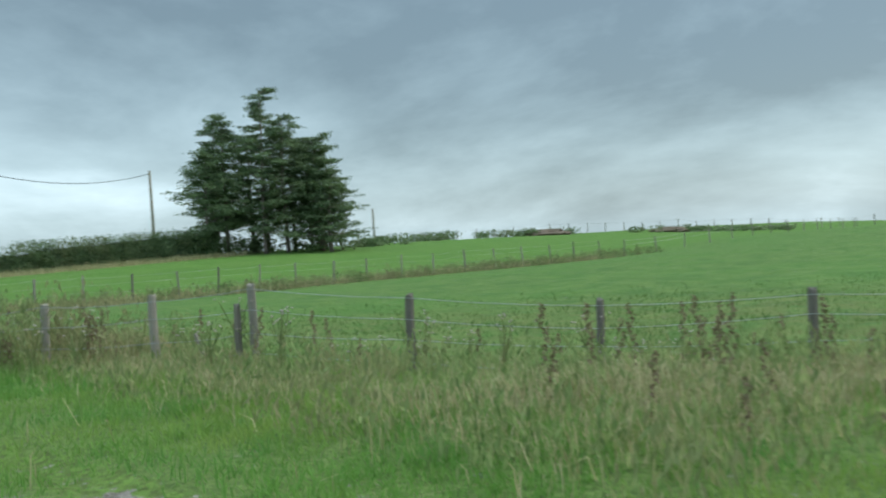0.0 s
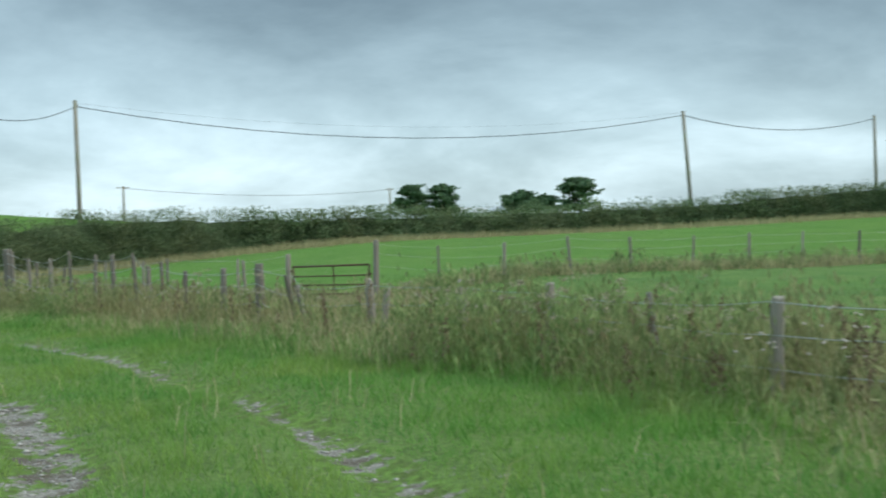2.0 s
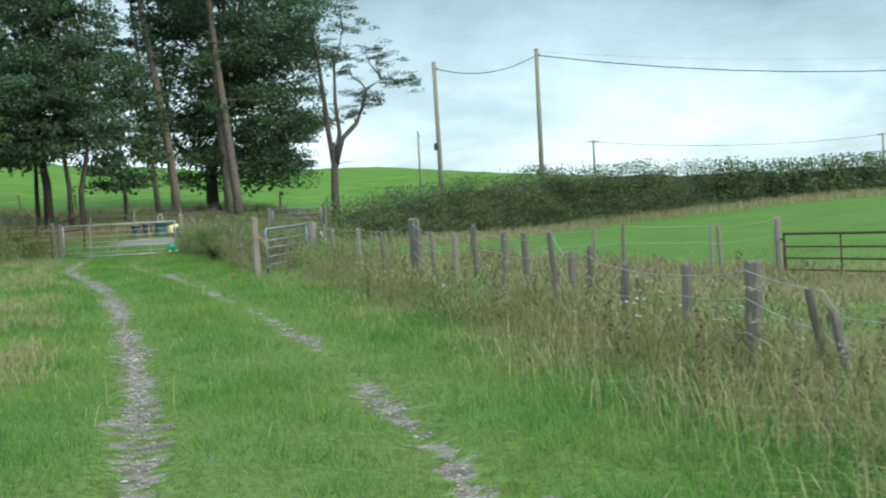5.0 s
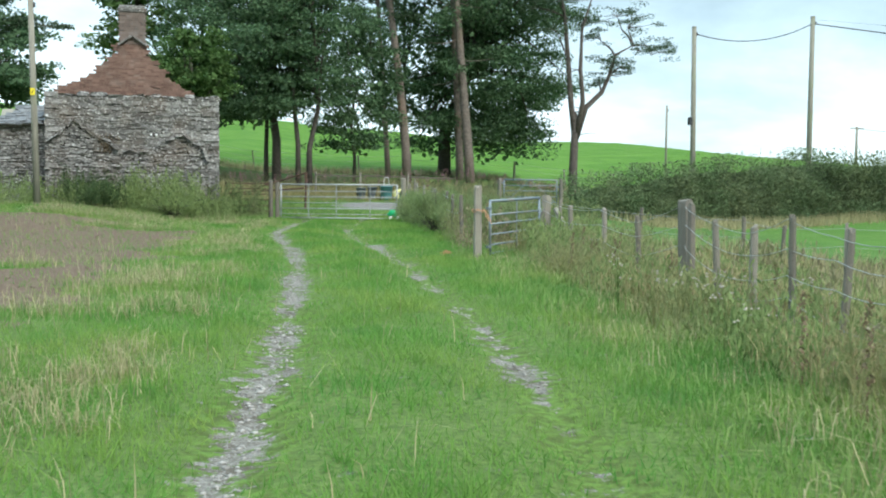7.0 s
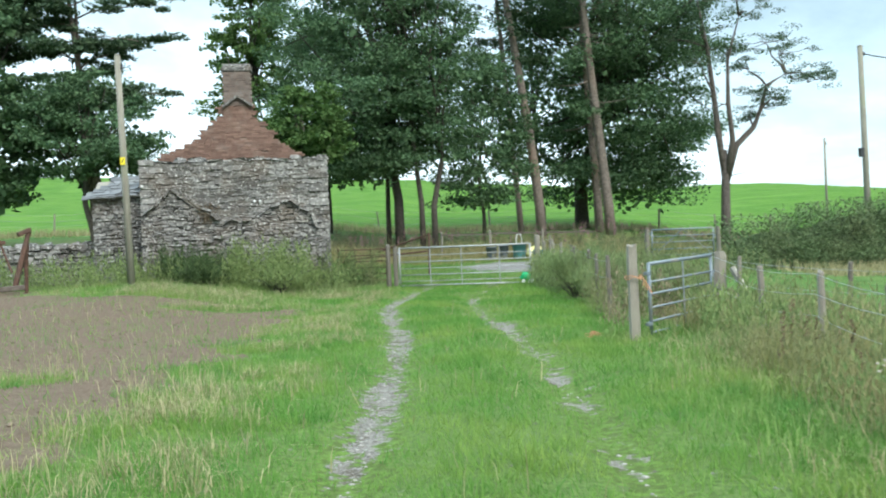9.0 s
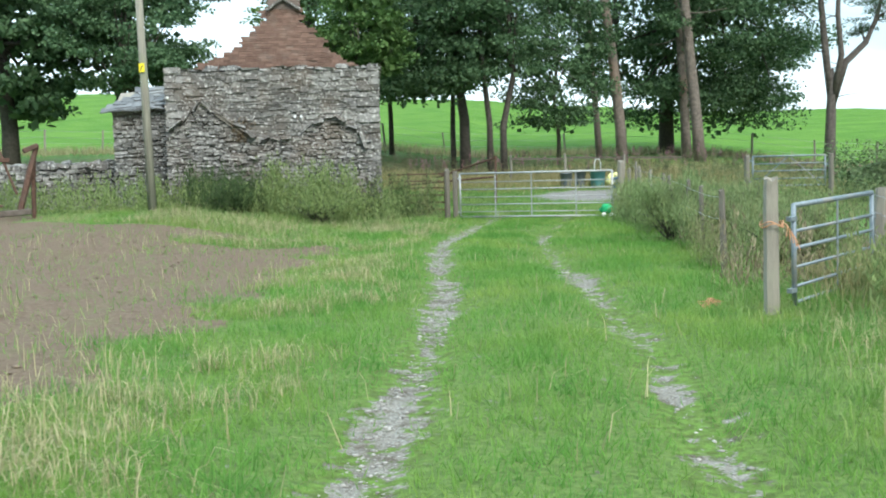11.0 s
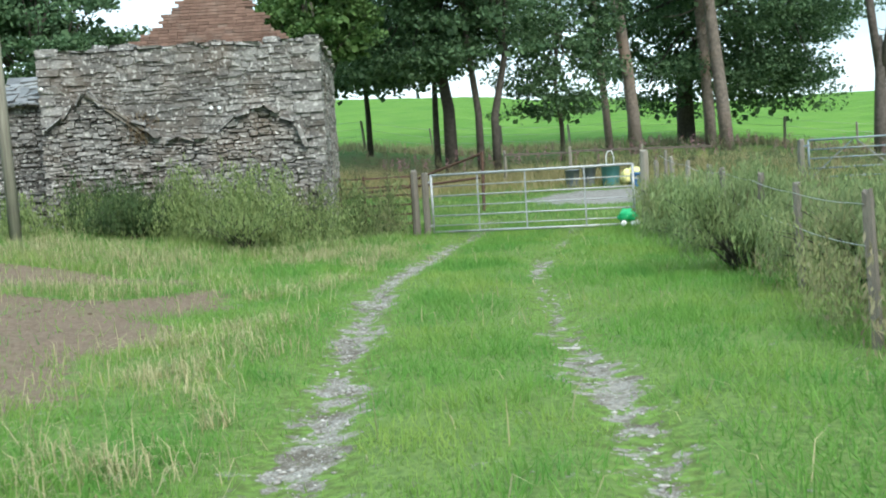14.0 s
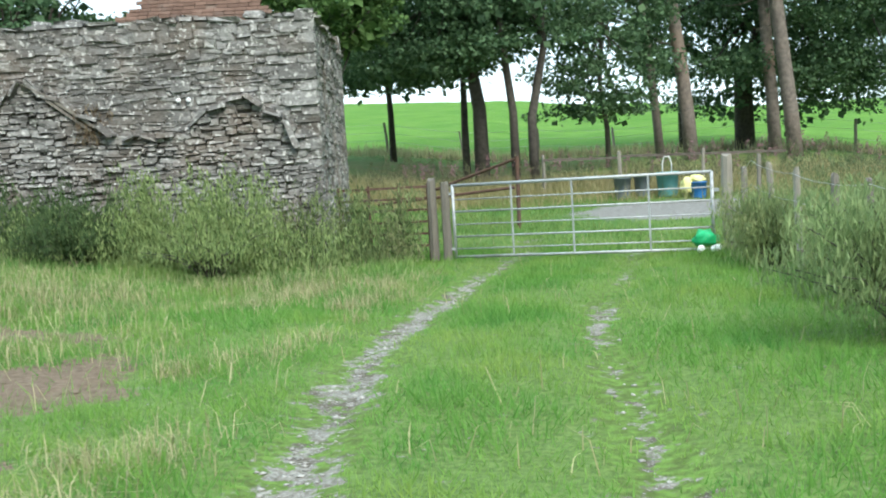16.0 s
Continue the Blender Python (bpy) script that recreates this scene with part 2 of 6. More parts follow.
M["yellowbag"] = grainy("pale_yellow_sack", (0.62, 0.60, 0.22), (0.75, 0.72, 0.35), 10, rough=0.6)
M["greenbag"] = grainy("green_plastic_sack", (0.01, 0.30, 0.10), (0.02, 0.42, 0.16), 10, rough=0.35, bump=0.2)
M["tin"] = grainy("white_tin", (0.7, 0.72, 0.72), (0.8, 0.8, 0.8), 10, rough=0.4)
M["palestone"] = grainy("pale_stone", (0.25, 0.24, 0.215), (0.42, 0.41, 0.37), 14)
M["twine"] = grainy("orange_twine", (0.44, 0.21, 0.11), (0.56, 0.31, 0.18), 30)
M["roofsheet"] = grainy("pale_roof_sheet", (0.42, 0.45, 0.46), (0.55, 0.58, 0.58), 2)
M["whitewall"] = grainy("white_render", (0.68, 0.68, 0.66), (0.78, 0.78, 0.76), 2)
M["clod"] = grainy("soil_clods", (0.105, 0.078, 0.055), (0.235, 0.182, 0.132), 20, vary="island")

# ---- mesh helpers ----


def link_mesh(name, me, material, parent=None, label=""):
    me.materials.append(material)
    ob = new(name, me)
    if parent is not None:
        ob.parent = parent
    if label:
        ob["label"] = label
    return ob


def part(name, bm, material, parent=None, label="", smooth=False):
    """Link a bmesh as one mesh object under a thing or a part."""
    me = bpy.data.meshes.new(name)
    bm.to_mesh(me)
    bm.free()
    if smooth:
        me.polygons.foreach_set("use_smooth", [True] * len(me.polygons))
    return link_mesh(name, me, material, parent, label)


def stuff_mesh(name, verts, faces):
    """A mesh from arrays: verts (n, 3), faces (m, k)."""
    verts, faces = np.asarray(verts, np.float32), np.asarray(faces, np.int32)
    me = bpy.data.meshes.new(name)
    me.vertices.add(len(verts))
    me.vertices.foreach_set("co", verts.ravel())
    k = faces.shape[1]
    me.loops.add(faces.size)
    me.loops.foreach_set("vertex_index", faces.ravel())
    me.polygons.add(len(faces))
    me.polygons.foreach_set("loop_start", np.arange(0, faces.size, k, dtype=np.int32))
    me.update(calc_edges=True)
    return me


def thing(name, x, y, z, label, category, group="", rz=0.0, rx=0.0, ry=0.0, kind=""):
    ob = new(name)
    ob.matrix_world = pose(x, y, z, rx, ry, rz)
    ob.empty_display_size = 0.1
    return tagged(ob, label, category, group, kind)


def box(bm, size, at=(0, 0, 0), turn=(0, 0, 0), jitter=0.0, bevel=0.0):
    m = pose(*at, *turn) @ Matrix.Diagonal((*size, 1))
    made = bmesh.ops.create_cube(bm, size=1.0, matrix=m)["verts"]
    if bevel:
        bmesh.ops.bevel(bm, geom=list({e for v in made for e in v.link_edges}), offset=bevel, segments=1, affect="EDGES")
    elif jitter:
        for v in made:
            v.co += Vector((random.uniform(-jitter, jitter), random.uniform(-jitter, jitter), random.uniform(-jitter, jitter)))
    return bm


def tube(bm, points, radii, sides=8, cap=True):
    """A tapered tube along points."""
    pts, radii = [Vector([float(c) for c in p]) for p in points], [float(r) for r in radii]
    rings = []
    for i, p in enumerate(pts):
        ahead = (pts[min(i + 1, len(pts) - 1)] - pts[max(i - 1, 0)]).normalized()
        side = ahead.cross(Vector((0.31, 0.17, 0.93)) if abs(ahead.z) < 0.9 else Vector((0, 1, 0))).normalized()
        up = side.cross(ahead)
        rings.append([bm.verts.new(p + radii[i] * (math.cos(2 * math.pi * k / sides) * side + math.sin(2 * math.pi * k / sides) * up)) for k in range(sides)])
    for a, b in zip(rings, rings[1:]):
        for k in range(sides):
            bm.faces.new((a[k], a[(k + 1) % sides], b[(k + 1) % sides], b[k]))
    if cap:
        bm.faces.new(rings[0][::-1])
        bm.faces.new(rings[-1])
    return bm


def lathe(bm, profile, sides=20, at=(0, 0, 0)):
    """Turn a profile of (radius, height) round the upright axis."""
    rings = [[bm.verts.new((at[0] + r * math.cos(2 * math.pi * k / sides), at[1] + r * math.sin(2 * math.pi * k / sides), at[2] + z)) for k in range(sides)] for r, z in profile]
    for a, b in zip(rings, rings[1:]):
        for k in range(sides):
            bm.faces.new((a[k], a[(k + 1) % sides], b[(k + 1) % sides], b[k]))
    bm.faces.new(rings[0][::-1])
    return bm


def smooth_step(low, high, v):
    t = np.clip((np.asarray(v, float) - low) / (high - low), 0, 1)
    return t * t * (3 - 2 * t)


def past_fence(x, y):
    """Metres beyond the line of the pasture fence."""
    return (np.asarray(x, float) - 16) * 0.359 + (np.asarray(y, float) + 21.5) * 0.933


def ground_z(x, y):
    """Height of the land, metres."""
    x, y = np.asarray(x, float), np.asarray(y, float)
    hill = np.interp(y, (-60, -4, 2, 6, 10, 15, 22, 30, 60, 105, 125, 300, 900), (0, 0, 0.08, 0.28, 0.5, 1.05, 1.6, 2.1, 4.5, 8.6, 9.3, 8.0, 4.0))
    hill = hill * np.clip(1 - (x + 14) / 170, 0.0, 1.25) * (1 - smooth_step(30, 110, x))
    hill = hill * (1 - smooth_step(8, 20, x) * (1 - smooth_step(14, 34, y)))
    inner = np.interp(y, (-45, -41), (3.8, 5.8))
    dip = -0.5 * smooth_step(0.0, 1.0, (x - inner) / 2.9) * (1 - smooth_step(-34, -16, y) * (1 - smooth_step(7, 16, x)))
    out = past_fence(x, y)
    rise = 1.0 * smooth_step(2, 37, out) * smooth_step(17, 40, x) + 0.6 * smooth_step(50, 80, x) * smooth_step(3, 27, out)
    # the strip under the lane fence falls away to the south, and a hollow lies before the rusty gate
    trough = np.interp(y, (-60, -49, -47, -45, -43, -41.5), (-0.8, -0.75, -0.42, -0.24, -0.05, 0.0)) * np.exp(-(((x - 5.2) / 1.9) ** 2))
    hollow = -0.42 * np.exp(-(((x - 13.8) / 3.4) ** 2) - ((y + 21.0) / 3.6) ** 2)
    left = 0.45 * smooth_step(1.5, 7, -x) * smooth_step(-18, -3, y)
    small = 0.035 * np.sin(1.3 * x + 0.4 * y) * np.sin(0.9 * y - 0.5 * x) + 0.02 * np.sin(2.9 * x) * np.sin(2.3 * y + 1)
    away = -14.0 * smooth_step(130, 700, x) - 0.5 * smooth_step(90, 150, x)
    land = hill + dip + rise + left + small + away + trough + hollow
    # along the pasture fence the land sinks gently to the east
    level = np.interp(x, (14, 16, 18, 20, 24, 30, 38, 43, 48, 58, 68), (-0.85, -0.85, -0.45, -0.25, -0.3, -0.5, -0.62, -0.65, -0.72, -0.85, -0.95))
    near = np.exp(-((out / 9.0) ** 2)) * smooth_step(13, 19, x) * (1 - smooth_step(72, 100, x))
    return land * (1 - near) + level * near


def gz(x, y):
    return float(ground_z(x, y))


# wheel ruts: middle line x at each y
RUT_Y = (-46.5, -44.0, -41.0, -39.0, -37.0, -34.5, -31.0, -27.0, -22.0, -18.5, -15.0, -11.6, -9.0, -6.8, -5.0, -2.2, 1.0)
RUT_L = (-4.4, -2.2, -0.3, 0.75, 1.25, 1.62, 1.75, 1.75, 1.62, 1.48, 1.25, 0.8, 0.5, 0.36, 0.42, 0.62, 0.9)
RUT_R = (-2.1, 0.0, 1.75, 2.35, 2.78, 3.25, 3.48, 3.52, 3.36, 3.2, 2.9, 2.5, 2.3, 2.15, 2.2, 2.5, 2.7)


def across(x, y, line):
    """Distance from the middle of a rut, square to it."""
    slope = (np.interp(y + 0.5, RUT_Y, line) - np.interp(y - 0.5, RUT_Y, line)) / 1.0
    return np.abs(x - np.interp(y, RUT_Y, line)) / np.sqrt(1 + slope**2)


def rut_distance(x, y):
    x, y = np.asarray(x, float), np.asarray(y, float)
    l, r = across(x, y, RUT_L), across(x, y, RUT_R)
    d = np.minimum(l, r + 0.06)
    return np.where((y < -46) | (y > 4), 9.0, d)


def rut_cover(x, y):
    """How much bare stone shows: full in the west rut, broken in the east one."""
    x, y = np.asarray(x, float), np.asarray(y, float)
    l, r = across(x, y, RUT_L), across(x, y, RUT_R)
    wl_ = 0.175 + 0.045 * np.sin(y * 1.1) + 0.04 * np.sin(y * 2.7 + 1)
    wr_ = 0.13 + 0.03 * np.exp(-(((y + 14) / 3.5) ** 2)) + 0.045 * np.sin(y * 1.4 + 2) + 0.04 * np.sin(y * 3.1)
    gl = np.clip(0.84 + 0.22 * np.sin(y * 0.83 + 0.7) + 0.25 * np.sin(y * 2.2 + 2.0), 0.64, 0.90)
    gr = np.clip(0.52 + 0.16 * np.exp(-(((y + 31) / 5) ** 2)) + 0.3 * np.sin(y * 0.95 + 1.9) + 0.32 * np.sin(y * 1.75 + 0.3), 0.10, 0.82)
    gr = np.maximum(gr, 0.66 * np.exp(-(((y + 13.4) / 5.2) ** 4)) * (1 - 0.4 * np.exp(-(((y + 10.2) / 0.6) ** 2))))
    out = np.maximum(np.exp(-((l / wl_) ** 2)) * gl, np.exp(-((r / wr_) ** 2)) * gr)
    return np.where((y < -46) | (y > 3), 0.0, out * (1 - 0.5 * smooth_step(-4.0, -0.5, y)))


def soil_mask(x, y):
    """1 inside the bare brown plot."""
    x, y = np.asarray(x, float), np.asarray(y, float)
    right = np.interp(y, (-30, -23, -18, -15, -12.5, -10.0, -8.0, -6.7, -6.0, -5.0), (-1.1, -0.75, -0.95, -0.9, -1.05, -1.15, -1.45, -2.3, -4.2, -9.0)) + 0.18 * np.sin(2.1 * y) + 0.1 * np.sin(5.3 * y)
    inside = smooth_step(-0.5, 0.5, right - x + 0.25 * np.sin(3.1 * y + 1.3 * x)) * smooth_step(-34, -31, y + 0.7 * np.sin(0.45 * x) + 0.3 * np.sin(1.7 * x + 1)) * smooth_step(-46, -44, x) * (1 - smooth_step(-3.4, -2.4, y + 0.12 * (x + 7)))
    island = np.exp(-(((x + 4.15) / 1.75) ** 2 + ((y + 19.1) / 0.9) ** 2) ** 2) + np.exp(-(((x + 3.3) / 1.25) ** 2 + ((y + 7.6) / 0.65) ** 2) ** 2)
    return inside * (1 - np.clip(island * 1.3, 0, 1))


# ---- ground: one sheet to the horizon ----


def spaced(parts):
    out = []
    for a, b, n in parts:
        out.append(np.linspace(a, b, n, endpoint=False))
    return np.concatenate(out + [[parts[-1][1]]])


gx = spaced([(-900, -200, 10), (-200, -40, 24), (-40, -10, 26), (-10, -2, 36), (-2, 6, 58), (6, 14, 24), (14, 50, 40), (50, 140, 34), (140, 400, 20), (400, 1200, 10)])
gy = spaced([(-900, -200, 8), (-200, -70, 16), (-70, -52, 24), (-52, 2, 160), (2, 24, 44), (24, 140, 60), (140, 300, 14), (300, 1000, 8)])
XX, YY = np.meshgrid(gx, gy)
rut_d = rut_distance(XX, YY)
ZZ = ground_z(XX, YY) - 0.06 * np.exp(-((rut_d / 0.26) ** 2)) + 0.010 * soil_mask(XX, YY) * np.sin(XX * 9 + 2 * np.sin(YY)) * (np.abs(XX) < 14)
nx, ny = len(gx), len(gy)
idx = np.arange(nx * ny).reshape(ny, nx)
quads = np.stack([idx[:-1, :-1], idx[:-1, 1:], idx[1:, 1:], idx[1:, :-1]], -1).reshape(-1, 4)
me = stuff_mesh("ground", np.stack([XX, YY, ZZ], -1).reshape(-1, 3), quads)
me.polygons.foreach_set("use_smooth", np.ones(len(quads), bool))
for key, values in (("rut", rut_cover(XX, YY)), ("moss", np.exp(-((rut_d / 0.34) ** 2))), ("soil", soil_mask(XX, YY)), ("yard", np.exp(-((((XX - 3.9) / 2.6) ** 2 + ((YY - 7.2) / 2.3) ** 2) ** 2))), ("lush", np.clip(smooth_step(22, 30, YY) + 0.45 * smooth_step(0.0, 2.5, past_fence(XX, YY)) * smooth_step(15, 18, XX), 0, 1)), ("sward", smooth_step(-17, -8.0, XX) * (1 - smooth_step(6.6, 7.2, XX)) * smooth_step(-59, -57, YY) * (1 - smooth_step(0.5, 2.0, YY)) * 0.85), ("rough", smooth_step(3.9, 5.0, XX) * (1 - 0.55 * smooth_step(7.0, 9, XX)) * (1 - smooth_step(14, 22, XX)) * (YY < -12) + smooth_step(9, 11, YY) * (1 - smooth_step(19, 24, YY)) * (np.abs(XX) < 22))):
    me.attributes.new(key, "FLOAT", "POINT").data.foreach_set("value", values.ravel().astype(np.float32))
n = Nodes("meadow", 0.95, 0, 0.15)
fine, coarse, wide = n.noise(22, 6), n.noise(1.6, 6), n.noise(0.16, 5)
field = n.mix(n.step(fine, 0.3, 0.7), (0.048, 0.112, 0.024), (0.112, 0.195, 0.050))
field = n.mix(n.math("MULTIPLY", n.step(coarse, 0.42, 0.72), 0.55), field, (0.17, 0.235, 0.07))
field = n.mix(n.math("MULTIPLY", n.step(n.noise(0.7, 7, None, 0.65), 0.5, 0.6), 0.55), field, (0.045, 0.115, 0.026))
field = n.mix(n.math("MULTIPLY", n.step(wide, 0.45, 0.65), 0.35), field, (0.065, 0.175, 0.028))
field = n.mix(n.math("MULTIPLY", n.attribute("rough"), n.step(n.noise(3.0, 5), 0.35, 0.6)), field, (0.16, 0.15, 0.06))
gravel = n.mix(n.step(n.noise(45, 5), 0.35, 0.65), (0.140, 0.128, 0.105), (0.29, 0.275, 0.242))
gravel = n.mix(n.math("MULTIPLY", n.step(n.noise(3.1, 6, None, 0.65), 0.47, 0.6), 0.85), gravel, (0.085, 0.070, 0.050))
gravel = n.mix(n.math("MULTIPLY", n.step(n.noise(60, 3), 0.60, 0.66), 0.8), gravel, (0.42, 0.42, 0.40))
keep = n.step(n.math("ADD", n.attribute("rut"), n.math("MULTIPLY", n.math("SUBTRACT", n.noise(5.0, 7, None, 0.72), 0.5), 3.8)), 0.46, 0.62)
pasture = n.mix(n.step(n.noise(0.35, 6), 0.35, 0.7), (0.062, 0.158, 0.018), (0.112, 0.222, 0.034))
field = n.mix(n.attribute("lush"), field, pasture)
thatch = n.mix(n.step(fine, 0.35, 0.65), (0.070, 0.115, 0.030), (0.145, 0.215, 0.060))
field = n.mix(n.attribute("sward"), field, thatch)
worn = n.step(n.math("ADD", n.attribute("moss"), n.math("MULTIPLY", n.math("SUBTRACT", n.noise(4.0, 6, None, 0.65), 0.5), 1.4)), 0.35, 0.62)
field = n.mix(worn, field, n.mix(n.step(n.noise(14, 5), 0.4, 0.62), (0.078, 0.112, 0.030), (0.125, 0.215, 0.045)))
col = n.mix(keep, field, gravel)
earth = n.mix(n.step(n.noise(16, 8, None, 0.7), 0.35, 0.65), (0.095, 0.068, 0.046), (0.205, 0.152, 0.108))
earth = n.mix(n.math("MULTIPLY", n.step(n.noise(1.1, 6), 0.52, 0.75), 0.5), earth, (0.13, 0.15, 0.06))
dug = n.step(n.math("ADD", n.attribute("soil"), n.math("MULTIPLY", n.math("SUBTRACT", n.noise(2.6, 7, None, 0.65), 0.5), 1.5)), 0.42, 0.56)
yard = n.step(n.math("ADD", n.attribute("yard"), n.math("MULTIPLY", n.math("SUBTRACT", n.noise(3.0, 6), 0.5), 1.1)), 0.40, 0.62)
col = n.mix(yard, col, n.mix(n.step(n.noise(14, 6), 0.35, 0.65), (0.15, 0.145, 0.13), (0.28, 0.275, 0.26)))
n.colour(n.mix(dug, col, earth)).bump(n.math("ADD", fine, n.noise(7, 6)), 0.7, 0.06)
ground = tagged(link_mesh("ground", me, n.mat), "uneven green pasture with a stony double track and a bare brown plot", "ground", kind="structure")

# ---- farm fences and gates ----
rnd = random.Random(7)


def post_mesh(kind):
    """Old cleft or round stake, one metre tall, worn and split at the top."""
    r = random.Random(kind)
    bm = bmesh.new()
    sides, rings = 8, []
    wob = [r.uniform(0.82, 1.15) for _ in range(sides)]
    for z, s in ((-0.3, 1.0), (0.0, 1.03), (0.25, 1.0), (0.5, 0.97), (0.75, 0.96), (0.93, 0.93), (0.985, 0.84)):
        ox, oy = r.uniform(-0.04, 0.04), r.uniform(-0.04, 0.04)
        rings.append([bm.verts.new((s * wob[k] * 0.5 * math.cos(2 * math.pi * k / sides) + ox, s * wob[k] * 0.5 * math.sin(2 * math.pi * k / sides) + oy, z + (r.uniform(-0.02, 0.03) if z > 0.9 else 0))) for k in range(sides)])
    for a, b in zip(rings, rings[1:]):
        for k in range(sides):
            bm.faces.new((a[k], a[(k + 1) % sides], b[(k + 1) % sides], b[k]))
    top = bm.verts.new((0, 0, 0.99 + r.uniform(0, 0.02)))
    for k in range(sides):
        bm.faces.new((rings[-1][k], rings[-1][(k + 1) % sides], top))
    me = bpy.data.meshes.new("post")
    bm.to_mesh(me)
    bm.free()
    me.materials.append(M["oldwood"])
    return me


POSTS = [post_mesh(k) for k in range(6)]


def post(parent, x, y, top, width=0.10, tilt=0.0, tilt2=0.0, base=None, label=""):
    """A stake as a part of a fence: its foot in the ground, its top at the height given."""
    z = gz(x, y) if base is None else base
    ob = new("post", rnd.choice(POSTS))
    ob.parent = parent
    width *= rnd.uniform(0.72, 0.92)
    tilt, tilt2 = tilt + rnd.uniform(-3.5, 3.5), tilt2 + rnd.uniform(-3.5, 3.5)
    ob.matrix_world = pose(x, y, z, tilt, tilt2, rnd.uniform(0, 360)) @ Matrix.Diagonal((width, width * rnd.uniform(0.85, 1.15), max(top - z, 0.3), 1))
    if label:
        ob["label"] = label
    return ob


def strand(name, points, radius, material, parent=None, sag=0.0, label=""):
    """A wire from point to point, hanging a little between them."""
    cu = bpy.data.curves.new(name, "CURVE")
    cu.dimensions, cu.bevel_depth, cu.bevel_resolution = "3D", radius, 1
    line = []
    for a, b in zip(points, points[1:]):
        a, b = Vector(a), Vector(b)
        steps = 12 if sag > 0.2 else 3
        for k in range(steps):
            u = k / steps
            p = a.lerp(b, u)
            p.z -= 4 * sag * u * (1 - u)
            line.append(p)
    line.append(Vector(points[-1]))
    sp = cu.splines.new("POLY")
    sp.points.add(len(line) - 1)
    for q, p in zip(sp.points, line):
        q.co = (*p, 1)
    cu.materials.append(material)
    ob = new(name, cu)
    if parent is not None:
        ob.parent = parent
    if label:
        ob["label"] = label
    return ob


def fence(name, label, posts, strands, wire=0.0035, group=""):
    """posts: x, y, height of the top, width, tilt, tilt2. strands: depths below the tops."""
    f = tagged(new(name), label, "fence", group)
    for x, y, top, *more in posts:
        post(f, x, y, top, *more)
    for down in strands:
        strand("wire", [(x - 0.06, y, max(top, gz(x, y) + 0.35) - down + rnd.uniform(-0.03, 0.03)) for x, y, top, *_ in posts], wire, M["wire"], f, 0.02)
    return f


lane_posts = [(4.7, -55.4, 0.36), (4.75, -53.2, 0.38), (4.8, -51.0, 0.38), (4.8, -48.97, 0.41, 0.12), (4.8, -47.0, 0.43, 0.11), (4.8, -45.15, 0.58, 0.12), (4.8, -43.5, 0.77, 0.13), (4.75, -42.4, 0.72, 0.11), (4.84, -41.05, 0.69, 0.12),
              (5.3, -39.7, 0.66, 0.09, 0, 6), (5.55, -38.3, 0.70, 0.10), (5.7, -37.0, 0.70, 0.11), (5.85, -35.3, 0.69, 0.12), (5.8, -34.1, 0.62, 0.09, 14, 0), (5.82, -33.85, 0.74, 0.09, -12, 0), (5.72, -33.15, 0.86, 0.16),
              (5.9, -31.9, 0.79, 0.11), (5.9, -30.8, 0.75, 0.10, 5, 0), (5.9, -30.15, 0.88, 0.08), (5.9, -29.7, 0.82, 0.09), (5.92, -29.3, 1.03, 0.08, 8, 0), (5.9, -28.5, 0.99, 0.09), (5.9, -27.7, 1.0, 0.09), (5.9, -26.8, 1.08, 0.09, -5, 0),
              (5.9, -25.9, 0.95, 0.09), (5.9, -25.0, 0.96, 0.09), (6.0, -23.75, 1.10, 0.12), (6.08, -23.45, 1.13, 0.22), (5.9, -22.0, 0.9, 0.10), (5.92, -19.9, 0.95, 0.10), (5.95, -17.4, 0.92, 0.10), (5.95, -14.7, 1.05, 0.2)]
lane_fence = fence("lane_fence", "old grey wooden stakes with rusty sheep wire beside the track", lane_posts, (0.06, 0.26, 0.48, 0.7))
# a split double post, a loose brace and leaning stubs
post(lane_fence, 4.72, -43.35, 0.58, 0.10, 0, 4)
post(lane_fence, 5.0, -42.85, 0.30, 0.08, 0, -22, label="loose brace leaning on the fence")
post(lane_fence, 5.9, -39.2, 0.42, 0.10, -10, 14)
post(lane_fence, 5.75, -35.6, 0.60, 0.10, 0, 9)
post(lane_fence, 6.0, -36.6, 0.55, 0.12)

# posts from the small gate to the field gate
yard_fence = fence("yard_fence", "grey wooden stakes and wire half hidden in shrubs", [(4.55, -13.0, 1.02, 0.09), (4.6, -10.4, 1.0, 0.09), (4.6, -8.2, 1.05, 0.09), (4.55, -6.3, 1.1, 0.1), (4.5, -4.6, 1.12, 0.1), (4.4, -3.3, 1.18, 0.1), (4.25, -2.4, 1.25, 0.09), (4.15, -1.7, 1.36, 0.08), (4.05, -1.2, 1.2, 0.12)], (0.08, 0.35))

